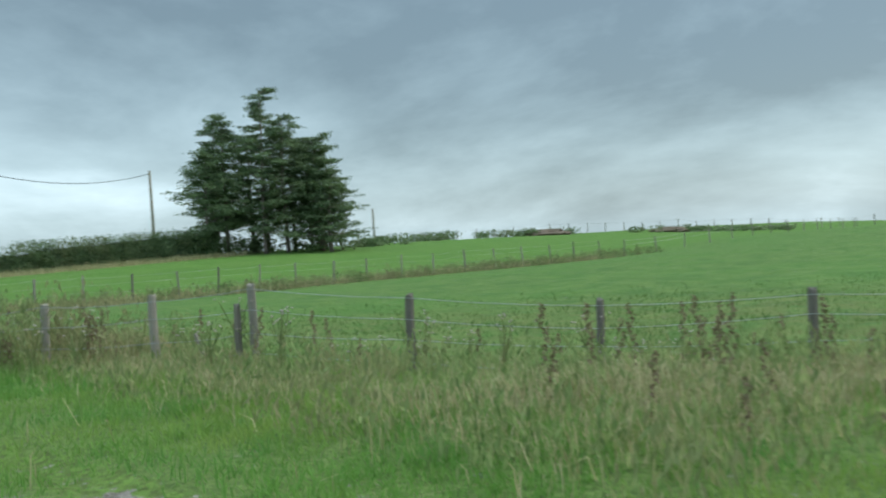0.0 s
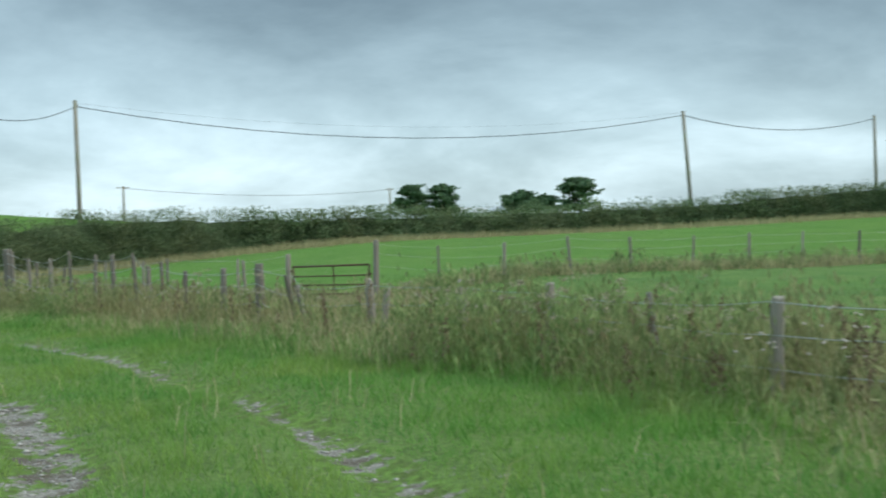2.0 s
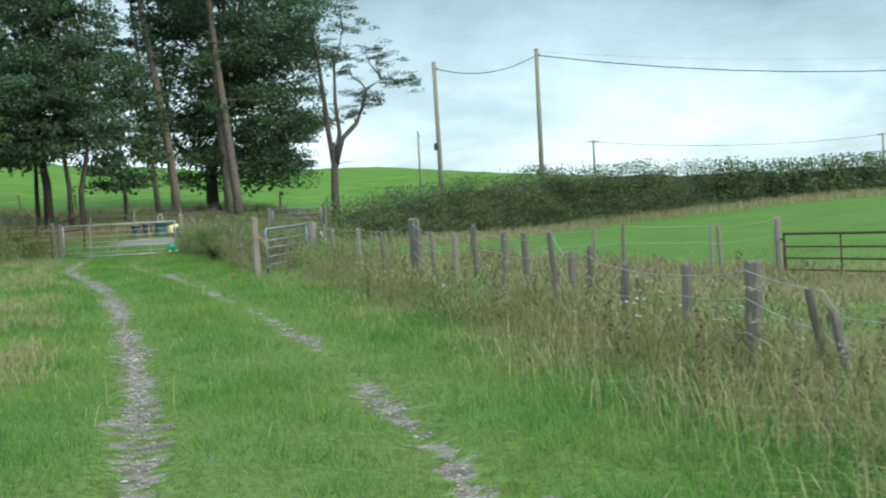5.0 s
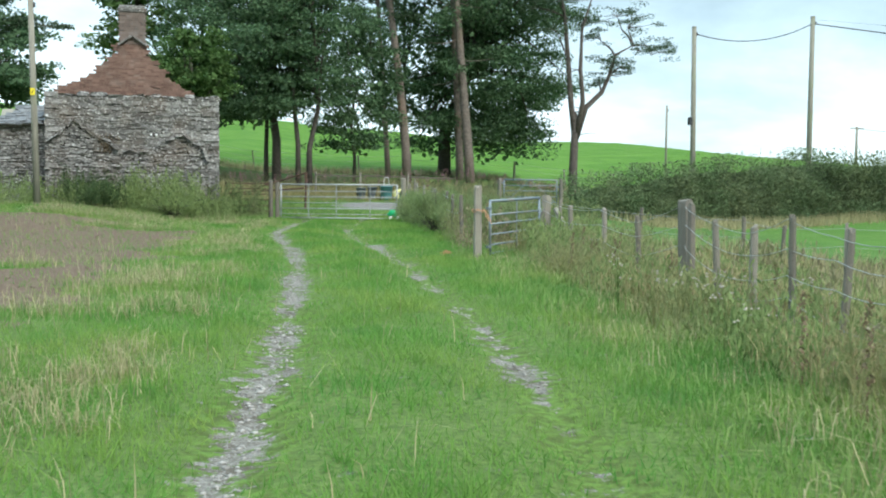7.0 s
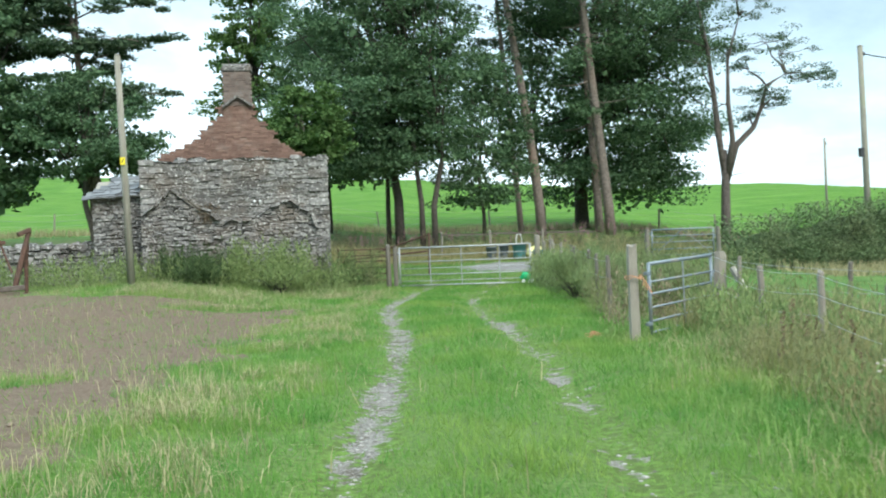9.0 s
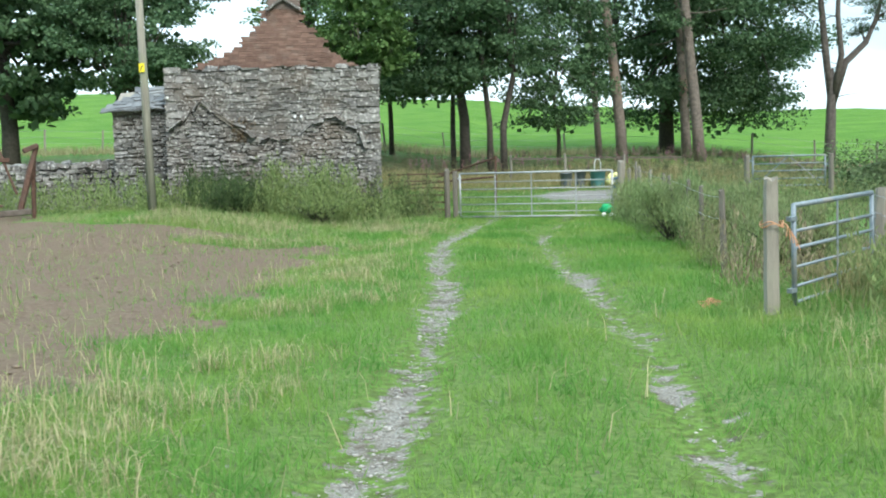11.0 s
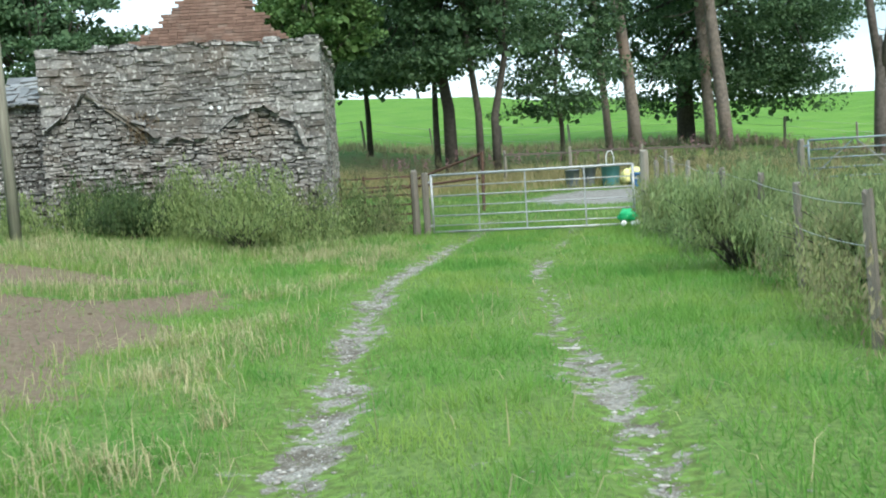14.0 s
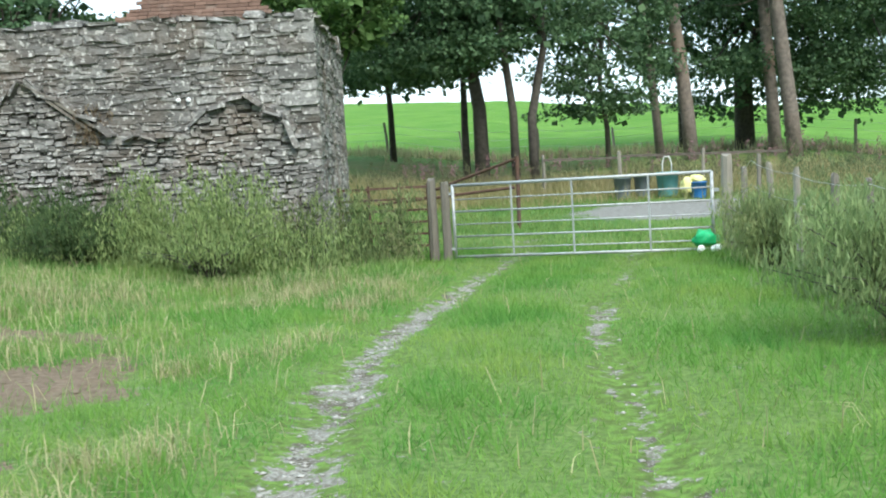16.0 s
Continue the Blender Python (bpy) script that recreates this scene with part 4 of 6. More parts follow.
for u, z, w, h in courses(DEEP, EAVES - 0.03, rng, 0.0, 1.7):
    side.append((pose(-0.105 + rng.uniform(-0.02, 0.02), u, z, rng.uniform(-3, 3), rng.uniform(-3, 3), 90), (w * 1.05, 0.16, h * 1.08)))
for k in range(12):
    side.append((pose(-0.2, 0.3 + 0.53 * k, EAVES + rng.uniform(-0.03, 0.05), 0, rng.uniform(-4, 4), 90), (0.5, 0.46, rng.uniform(0.07, 0.12))))
lay_stones(side_wall, side, 120, "rubble", side_wall)
# drip stones of the two vanished lean-to roofs
for u0, u1 in ((0.3, 1.1), (1.1, 1.95), (2.2, 2.95), (3.05, 4.35), (4.35, 5.1)):
    steps = max(2, int((u1 - u0) / 0.22))
    for k in range(steps):
        a, b = u0 + (u1 - u0) * k / steps, u0 + (u1 - u0) * (k + 1) / steps
        za, zb = float(scar(a)), float(scar(b))
        ob = new("drip_stone", STONES[k % 10])
        ob.parent = front_wall
        ob.matrix_basis = pose(-(a + b) / 2, -0.02 + rng.uniform(-0.03, 0.02), (za + zb) / 2 + 0.02 + rng.uniform(-0.02, 0.02), 0, math.degrees(math.atan2(zb - za, b - a)) + rng.uniform(-22, 22), rng.uniform(-12, 12)) @ Matrix.Diagonal((math.hypot(b - a, zb - za) * rng.uniform(0.8, 1.35), rng.uniform(0.18, 0.30), rng.uniform(0.03, 0.085), 1))
# white pegs left in the wall
for u, z in ((2.09, 2.67), (1.94, 2.67), (5.17, 3.2)):
    part("peg", lathe(bmesh.new(), [(0.012, -0.16), (0.012, -0.02), (0.034, -0.015), (0.036, 0.0), (0.02, 0.012), (0.002, 0.014)], 12), M["tin"], front_wall, "small white peg").matrix_basis = pose(-u, -0.045, z, 90, 0, 0)
# rafter end left in the wall
for at, size, turn in (((-3.56, -0.10, 2.50), (0.85, 0.05, 0.045), 36), ((-3.72, -0.09, 2.53), (0.8, 0.04, 0.035), 39), ((-4.18, -0.10, 2.92), (0.45, 0.05, 0.04), 27)):
    part("rafter_end", box(bmesh.new(), size, at, (0, turn, 0), jitter=0.012), M["oldwood"], front_wall, "pale split rafter left in the wall")

GABLE_X = -2.76
# brick gable with chimney at the back of the house
gable = part("gable_core", box(bmesh.new(), (0.9, 0.20, 2.0), (GABLE_X, DEEP + 0.12, 5.1)), M["lime"], ruin, "core of the brick gable")
BM = bmesh.new()
box(BM, (1.0, 1.0, 1.0), bevel=0.03)
brick_me = bpy.data.meshes.new("brick")
BM.to_mesh(BM_me := brick_me)
BM.free()
brick_me.materials.append(M["brick"])

sooty_me = brick_me.copy()
sooty_me.materials[0] = M["greybrick"]


def gable_half(z, side):
    """Half width of the gable at a height: sunken, ragged rakes."""
    t = (z - 4.35) / 1.95
    return np.interp(t, (0, 0.18, 0.3, 0.5, 0.7, 0.85, 1.0), (2.15, 1.75, 1.45, 0.98, 0.72, 0.56, 0.48) if side > 0 else (2.75, 2.25, 1.72, 1.08, 0.80, 0.60, 0.48)) + (0.10 * math.sin(7.3 * z) + 0.07 * math.sin(17 * z + side))


z, row = 4.30, 0
while z < 6.25:
    left, right = gable_half(z, -1), gable_half(z, 1)
    u = -left + (0.1125 if row % 2 else 0.0)
    part_core = part("core", box(bmesh.new(), (left + right - 0.1, 0.18, 0.076), (GABLE_X + (right - left) / 2, DEEP + 0.14, z)), M["lime"], gable)
    while u < right:
        if rng.random() > 0.012:
            ob = new("brick", brick_me)
            ob.parent = gable
            ob.matrix_basis = pose(GABLE_X + u, DEEP + 0.045 + rng.uniform(-0.006, 0.006), z, 0, rng.uniform(-1, 1), rng.uniform(-1, 1)) @ Matrix.Diagonal((0.217, 0.10, 0.068, 1))
        u += 0.225
    z += 0.076
    row += 1
chimney = part("chimney", box(bmesh.new(), (0.92, 0.58, 1.35), (GABLE_X, DEEP + 0.3, 6.85), bevel=0.02), M["lime"], ruin, "short brick chimney stack")
for k in range(17):
    for j in range(4):
        ob = new("brick", sooty_me)
        ob.parent = chimney
        ob.matrix_basis = pose(GABLE_X - 0.36 + 0.24 * j + (0.03 if k % 2 else -0.03), DEEP + 0.01, 6.22 + 0.077 * k) @ Matrix.Diagonal((0.225, 0.06, 0.064, 1))
part("cap", box(bmesh.new(), (1.04, 0.70, 0.16), (GABLE_X, DEEP + 0.3, 7.42), bevel=0.03), M["stone"], chimney, "grey stone chimney cap")
part("cap_top", box(bmesh.new(), (0.92, 0.6, 0.12), (GABLE_X, DEEP + 0.3, 7.55), bevel=0.03), M["stone"], chimney)
for s in (-1, 1):
    part("drip_course", box(bmesh.new(), (0.62, 0.24, 0.08), (GABLE_X + s * 0.25, DEEP - 0.02, 6.33), (0, s * 34, 0), bevel=0.01), M["stone"], chimney)

# low lean-to with a broken slate roof on the west side
leanto = tagged(new("lean_to"), "low stone lean-to with a broken slate roof", "shed")
leanto.matrix_world = HOUSE @ pose(-LONG, 0.35, 0)
lw = part("wall", box(bmesh.new(), (1.35, 0.4, 2.9), (-0.68, 0.25, 1.45)), M["mortar"], leanto)
part("back", box(bmesh.new(), (0.36, 2.6, 2.6), (-1.17, 1.5, 1.2)), M["mortar"], leanto)
lay_stones(lw, [(pose(-u, 0.045, z, rng.uniform(-3, 3), rng.uniform(-3, 3), 0), (w * 0.97, 0.15, h * 0.92)) for u, z, w, h in courses(1.36, 2.9, rng)], 200, "rubble", lw)
part("rear_wall", box(bmesh.new(), (1.3, 0.3, 3.3), (-0.70, 1.25, 1.65)), M["mortar"], leanto)
roof = part("roof", box(bmesh.new(), (1.36, 1.35, 0.05), (-0.69, 0.62, 3.19), (24, -3, 0)), M["oldwood"], leanto)
slate_me = brick_me.copy()
slate_me.name = "slate"
slate_me.materials[0] = M["slate"]
for j in range(7):
    for i in range(6):
        sx = -1.46 + 0.30 * i + (0.13 if j % 2 else 0.0) + rng.uniform(-0.04, 0.04)
        if sx > -0.12 or sx < -1.5 + 0.10 * j:
            continue
        ob = new("slate", slate_me)
        ob.parent = roof
        ob.matrix_basis = pose(sx, -0.06 + 0.19 * j + rng.uniform(-0.03, 0.03), 2.955 + 0.087 * j + 0.05 * (sx + 1.4) + rng.uniform(0, 0.02), 20 + rng.uniform(-7, 7), -3 + rng.uniform(-7, 7), rng.uniform(-14, 14)) @ Matrix.Diagonal((0.34, 0.36, 0.022, 1))
# loose slates and stones left along the broken edge
for k in range(9):
    ob = new("slate", slate_me)
    ob.parent = roof
    ob.matrix_basis = pose(-1.42 + 0.15 * k, -0.06 + rng.uniform(-0.04, 0.05), 2.925 + 0.008 * k, rng.uniform(-4, 10), rng.uniform(-8, 8), rng.uniform(-25, 25)) @ Matrix.Diagonal((0.36, 0.3, 0.028, 1))

# dry stone wall running west
drystone = tagged(new("dry_stone_wall"), "low dry stone wall of grey rounded stones", "wall")
drystone.matrix_world = pose(-8.35, -0.35, gz(-9, -0.5) - 0.05, 0, 0, 3)
part("core", box(bmesh.new(), (9.0, 0.4, 1.0), (-4.5, 0.3, 0.5)), M["mortar"], drystone)
dry = []
for u, z, w, h in courses(9.0, 1.12, rng, 0.0, 1.35):
    dry.append((pose(-u, 0.08 + rng.uniform(-0.03, 0.03), z, rng.uniform(-8, 8), rng.uniform(-8, 8), rng.uniform(-8, 8)), (w * 0.95, 0.26, h * 1.0)))
for k in range(34):
    dry.append((pose(-0.13 - 0.26 * k, 0.3, 1.17 + rng.uniform(-0.03, 0.06), rng.uniform(-12, 12), rng.uniform(-20, 20), rng.uniform(-20, 20)), (rng.uniform(0.2, 0.32), 0.5, rng.uniform(0.14, 0.24))))
lay_stones(drystone, dry, 300, "rubble", drystone)

# ---- plants ----


def leaf_cloud(rs, centres, radii, counts, size, slim=0.6, flat=0.45, upright=False):
    """Diamond leaves strewn loosely round centres. flat: how much the leaves lie level."""
    pos = []
    for c, r, k in zip(centres, radii, counts):
        d = np.clip(rs.normal(size=(k, 3)), -1.55, 1.55) * 0.58
        pos.append(np.asarray(c) + d * np.asarray(r))
    pos = np.concatenate(pos)
    n = len(pos)
    nrm = rs.normal(size=(n, 3))
    nrm[:, 2] = np.abs(nrm[:, 2]) + flat * 2
    nrm /= np.linalg.norm(nrm, axis=1, keepdims=True)
    a = np.cross(nrm, rs.normal(size=(n, 3)))
    a /= np.linalg.norm(a, axis=1, keepdims=True)
    if upright:
        a = rs.normal(size=(n, 3)) * 0.34 + np.array([0, 0, 1.0])
        a /= np.linalg.norm(a, axis=1, keepdims=True)
    b = np.cross(nrm, a)
    b /= np.linalg.norm(b, axis=1, keepdims=True) + 1e-6
    s = size * rs.uniform(0.6, 1.35, (n, 1))
    verts = np.stack([pos - a * s * 0.5, pos + b * s * 0.5 * slim, pos + a * s * 0.5, pos - b * s * 0.5 * slim], 1).reshape(-1, 3)
    return verts, np.arange(4 * n).reshape(-1, 4)


def limb(bm, a, b, ra, rb, bend, rs, sides=6):
    a, b = np.asarray(a, float), np.asarray(b, float)
    pts = [a + (b - a) * u + np.array([0, 0, bend * math.sin(math.pi * u)]) + rs.normal(size=3) * 0.05 * np.linalg.norm(b - a) * math.sin(math.pi * u) * 0.6 for u in (0, 0.25, 0.5, 0.75, 1.0)]
    tube(bm, pts, [ra + (rb - ra) * u for u in (0, 0.25, 0.5, 0.75, 1.0)], sides)
    return pts


def bough(parent, a, b, ra, rb, bend, rs, material, sides=5):
    bm = bmesh.new()
    limb(bm, a, b, ra, rb, bend, rs, sides)
    part("bough", bm, material, parent, smooth=True)


def broad_tree(name, label, x, y, height, crown_base, spread, seed, leaves_n=20000, leaf=0.14, trunk=0.2, material="broadleaf", stems=1, lopsided=(0.0, 0.0), clumps=80, group="shelter trees"):
    """Leafy tree: tapered trunk, forking limbs, layered sprays of leaves with gaps."""
    rs = np.random.RandomState(seed)
    z0 = gz(x, y)
    t = thing(name, x, y, z0, label, "tree", group)
    cz, rz = (height + crown_base) / 2, (height - crown_base) / 2
    centre = np.array([lopsided[0], lopsided[1], cz])
    tops = []
    for s in range(stems):
        wood = bmesh.new()
        off = np.array([rs.uniform(-0.5, 0.5), rs.uniform(-0.3, 0.3), 0]) * (stems > 1)
        top = centre + np.array([rs.uniform(-0.3, 0.3) * spread, rs.uniform(-0.3, 0.3) * spread, rz * 0.6])
        pts = [off + np.array([0, 0, -0.3]), off * 1.1 + np.array([0, 0, height * 0.14]), off * 1.6 + (top - off) * 0.35 + rs.normal(size=3) * 0.15, top * 0.7 + off * 0.3 + rs.normal(size=3) * 0.2, top]
        tube(wood, pts, [trunk * 1.2, trunk, trunk * 0.8, trunk * 0.5, trunk * 0.12], 10)
        part("trunk", wood, M["bark"], t, smooth=True)
        tops.append(pts)
    cs, rr, kk = [], [], []
    for i in range(clumps):
        # widest at a third of the height, rounded above, swept in below
        level = rs.uniform(0.0, 1.0) ** 1.1
        wide = min(1.0, 0.62 + 1.6 * level) * math.sqrt(max(0.0, 1 - (max(0.0, level - 0.3) / 0.72) ** 2))
        ang, out = rs.uniform(0, 2 * math.pi), rs.uniform(0.15, 1.0) ** 0.5
        reach = spread * wide * out * rs.uniform(0.85, 1.12)
        p = np.array([centre[0] + reach * math.cos(ang), centre[1] + reach * math.sin(ang), crown_base + 0.35 + (height - crown_base - 0.5) * level])
        r = (rs.uniform(0.09, 0.17) * spread + 0.25) * (1.15 - 0.35 * out)
        k = max(20, int(leaves_n / clumps * rs.uniform(0.6, 1.4) * (0.3 if p[2] > 13.2 else 1.0)))
        # a spray: three drooping shelves side by side
        for j in range(3):
            q = p + np.array([rs.normal() * r * 0.6, rs.normal() * r * 0.6, -0.28 * r * j + rs.normal() * 0.1])
            cs.append(q)
            rr.append((r, r, r * 0.30))
            kk.append(k // 3)
        if i % 3 == 0:
            stem = tops[rs.randint(stems)]
            start = np.asarray(stem[2]) + (np.asarray(stem[3]) - np.asarray(stem[2])) * rs.uniform(0, 1)
            bough(t, start, p, trunk * 0.30, 0.015, -0.1, rs, M["bark"])
    v, f = leaf_cloud(rs, cs, rr, kk, leaf, 0.62, 0.12)
    # shaded inner leaves close the heart of the crown
    mid = np.array([centre[0], centre[1], 0.0])
    inner = [mid + (np.asarray(c) - mid) * np.array([0.66, 0.66, 0.97]) for c in cs]
    v2, f2 = leaf_cloud(rs, inner, [(r[0], r[1], r[2] * 2.0) for r in rr], [max(2, k // 11) for k in kk], leaf * 1.8, 0.8, 0.0)
    v, f = np.concatenate([v, v2]), np.concatenate([f, f2 + len(v)])
    link_mesh("crown", stuff_mesh("crown", v, f), M[material], t)
    return t


def pine(name, label, x, y, height, seed, trunk=0.24, lean=(0.0, 0.0), first=0.55, spread=3.0, pads=26, leaf=0.20, density=300, group="shelter trees", bare=0, material="needles", thick=0.33, arms=()):
    """Scots pine: long bare stem, snaggy branches, flat pads of needles."""
    rs = np.random.RandomState(seed)
    z0 = gz(x, y)
    t = thing(name, x, y, z0, label, "tree", group)
    wood = bmesh.new()
    axis_at = lambda u: np.array([lean[0] * u ** 1.2 + 0.10 * math.sin(5 * u + seed), lean[1] * u + 0.08 * math.sin(4 * u), height * u])
    us = np.linspace(-0.02, 1, 12)
    tube(wood, [axis_at(max(u, 0)) + np.array([0, 0, min(u, 0) * height]) for u in us], [trunk * (1.1 if u <= 0 else 1 - 0.85 * u**1.4) for u in us], 10)
    part("trunk", wood, M["pinebark"], t, smooth=True)
    cs, rr, kk = [], [], []
    for i in range(pads + len(arms)):
        u = first + (1 - first) * (i + rs.uniform(0, 1)) / pads
        ang = rs.uniform(0, 2 * math.pi)
        reach = spread * (1.15 - 0.75 * (u - first) / (1 - first)) * rs.uniform(0.45, 1.0)
        if i >= pads:
            u, reach = arms[i - pads][0] / height, abs(arms[i - pads][1])
            ang = (0.0 if arms[i - pads][1] > 0 else math.pi) + rs.uniform(-0.3, 0.3)
        a = axis_at(u)
        b = a + np.array([math.cos(ang) * reach, math.sin(ang) * reach, rs.uniform(-0.1, 0.35) * reach])
        bough(t, a, b, trunk * 0.22, 0.015, 0.08 * reach, rs, M["pinebark"])
        for j in range(7):
            c = a + (b - a) * (0.4 + 0.11 * j) + np.append(rs.normal(size=2) * 0.16 * reach, 0.1 + rs.normal() * 0.12)
            r = rs.uniform(0.3, 0.7) * (0.45 + 0.16 * spread)
            cs.append(c)
            rr.append((r, r, r * thick))
            kk.append(int(density * 0.5 * rs.uniform(0.5, 1.2)))
    for i in range(bare):
        u = rs.uniform(0.2, first)
        a, ang = axis_at(u), rs.uniform(0, 2 * math.pi)
        bough(t, a, a + np.array([math.cos(ang), math.sin(ang), rs.uniform(-0.3, 0.4)]) * rs.uniform(0.5, 1.8), 0.035, 0.008, -0.1, rs, M["pinebark"], 4)
    v, f = leaf_cloud(rs, cs, rr, kk, leaf, 0.35, 0.25)
    link_mesh("crown", stuff_mesh("crown", v, f), M[material], t)
    return t


def forked_pine(x, y, seed=5):
    """Wind-bent pine: one bole, three stems and an arm held out to the east."""
    rs = np.random.RandomState(seed)
    t = thing("forked_pine", x, y, gz(x, y), "wind-bent forked pine with a thin layered crown", "tree", "shelter trees")
    stems = (([(0, 0, -0.3), (0.02, 0, 1.6), (0.08, 0, 3.4), (0.12, 0, 4.5)], [0.27, 0.22, 0.19, 0.05]),
             ([(0.07, 0, 3.0), (-0.15, 0.1, 5.2), (-0.3, 0.2, 7.2), (-0.5, 0.2, 9.3), (-0.9, 0.2, 11.6)], [0.15, 0.145, 0.12, 0.09, 0.03]),
             ([(0.08, 0, 3.1), (0.42, -0.2, 5.0), (0.25, -0.3, 6.6), (0.3, -0.3, 8.6), (0.9, -0.3, 10.6)], [0.15, 0.12, 0.1, 0.07, 0.02]),
             ([(0.08, 0, 3.0), (0.6, 0, 4.7), (1.45, 0.1, 5.5), (1.85, 0.1, 6.4), (2.1, 0.1, 7.4), (3.0, 0.1, 7.9)], [0.17, 0.15, 0.12, 0.10, 0.07, 0.02]))
    for pts, radii in stems:
        part("trunk", tube(bmesh.new(), pts, radii, 9), M["darkbark"], t, smooth=True)
    tips = ((-0.4, 10.4), (1, 9.2), (2, 6.0), (3, 7.4), (1, 8.2), (2.2, 7.0), (-0.2, 7.8), (0.4, 6.8))
    cs, rr, kk = [], [], []
    for px, pz, pr in ((-1.0, 10.2, 0.9), (-2.1, 9.9, 0.7), (-0.3, 11.5, 1.0), (1.0, 10.7, 1.2), (2.2, 9.7, 1.2), (2.9, 9.1, 1.0), (3.3, 7.9, 1.0), (4.0, 7.6, 0.6), (1.9, 7.0, 0.6), (-1.6, 11.2, 0.9), (0.4, 9.2, 0.5), (1.3, 8.5, 0.5), (-1.3, 8.7, 0.5), (0.6, 12.0, 0.8), (2.6, 6.9, 0.4), (1.4, 6.2, 0.35)):
        py = rs.uniform(-1.2, 1.2)
        near = min(((s, p) for s, _ in stems[1:] for p in s[1:]), key=lambda q: (q[1][0] - px) ** 2 + (q[1][2] - pz + 0.7) ** 2)[1]
        bough(t, near, (px, py, pz - 0.1), 0.06, 0.012, 0.1, rs, M["darkbark"])
        for j in range(9):
            e = np.array([px + rs.normal() * 0.75 * pr, py + rs.normal() * 0.8 * pr, pz + rs.normal() * 0.26])
            if j % 2 == 0:
                bough(t, (px * 0.8 + near[0] * 0.2, py * 0.7, pz - 0.25), e, 0.02, 0.006, 0.04, rs, M["darkbark"], 4)
            cs.append(e)
            rr.append((rs.uniform(0.25, 0.5), rs.uniform(0.25, 0.5), rs.uniform(0.07, 0.16)))
            kk.append(int(rs.uniform(55, 125)))
    for k in range(12):
        s, _ = stems[rs.randint(1, 4)]
        a = np.asarray(s[rs.randint(1, len(s) - 1)], float)
        bough(t, a, a + np.array([rs.uniform(-1.2, 1.6), rs.uniform(-0.6, 0.6), rs.uniform(-0.2, 0.5)]), 0.03, 0.006, -0.08, rs, M["darkbark"], 4)
    bough(t, (0.1, 0, 3.2), (1.2, 0, 3.4), 0.03, 0.006, 0.1, rs, M["darkbark"], 4)
    v, f = leaf_cloud(rs, cs, rr, kk, 0.14, 0.28, 0.2)
    link_mesh("crown", stuff_mesh("crown", v, f), M["needles"], t)
    return t


# shelter belt behind the yard
pine("scots_pine", "tall bare-stemmed pine with reddish bark", 4.94, 20.4, 19.5, 1, 0.23, (-2.2, 0.3), 0.60, 3.6, 26, bare=10, leaf=0.26, density=110)
pine("scots_pine", "tall bare-stemmed pine with reddish bark", 7.74, 21.6, 20.0, 2, 0.21, (-0.6, 0.2), 0.60, 3.6, 26, bare=10, leaf=0.26, density=110)
pine("scots_pine", "tall bare-stemmed pine leaning over its neighbour", 8.2, 20.0, 19.5, 3, 0.24, (-1.7, 0.3), 0.58, 3.8, 28, bare=12, leaf=0.26, density=110)
pine("scots_pine", "slender pine behind the tall stems", 4.2, 22.4, 18.0, 4, 0.15, (-1.6, 0.2), 0.42, 3.0, 26, bare=8, leaf=0.26, density=110)
forked_pine(13.45, 20.0)
broad_tree("sycamore", "large dense dark sycamore with low sweeping boughs", 7.3, 25.3, 18.5, 1.5, 6.0, 6, 112000, 0.15, 0.32, lopsided=(1.5, 0.0), clumps=290)
broad_tree("sycamore", "thin dark broadleaf tree behind the pines", 5.2, 27.0, 15.0, 2.8, 3.4, 7, 11000, 0.16, 0.14, clumps=90)
broad_tree("sycamore", "thick-stemmed dark broadleaf tree beside the ruin", -1.15, 14.4, 15.5, 3.3, 4.2, 8, 60000, 0.13, 0.19, clumps=190, lopsided=(-0.9, 0))
broad_tree("sycamore", "slim dark broadleaf tree in the shelter belt", -1.65, 14.9, 12.5, 3.2, 2.4, 29, 12000, 0.13, 0.10, clumps=70)
broad_tree("sycamore", "slim dark broadleaf tree in the shelter belt", -0.15, 13.6, 14.5, 3.4, 2.1, 9, 13000, 0.125, 0.11, clumps=70, lopsided=(-0.4, 0.0))
broad_tree("sycamore", "slim leaning broadleaf tree in the shelter belt", 0.36, 13.4, 13.5, 3.6, 1.9, 39, 9000, 0.125, 0.12, clumps=60, lopsided=(0.5, 0.0))
broad_tree("small_tree", "small slender green tree under the pines", 2.34, 18.7, 8.6, 1.6, 2.6, 10, 17000, 0.14, 0.08, "broadleaf", clumps=90)
broad_tree("ash_tree", "light green leafy tree behind the chimney", -8.4, 21.0, 14.5, 3.2, 2.1, 11, 12000, 0.21, 0.2, "limeleaf", clumps=100)
broad_tree("ash_tree", "light green bushy tree behind the ruin", -5.2, 22.3, 11.0, 2.2, 2.7, 12, 22000, 0.16, 0.11, "broadleaf", clumps=90)
broad_tree("ash_tree", "light green bush growing behind the gable", -4.0, 9.4, 6.8, 3.8, 1.5, 19, 9000, 0.16, 0.1, "limeleaf", clumps=50)
pine("scots_pine", "pine with flat spreading pads behind the lean-to", -13.2, 13.0, 13.5, 14, 0.19, (-1.2, 0), 0.60, 3.6, 9, arms=((6.0, 3.4), (6.5, 2.2), (7.6, 2.6), (8.3, 3.4), (9.6, 3.9), (10.2, 3.0), (8.0, -2.6), (9.4, -3.4)), density=340, leaf=0.24, thick=0.22)
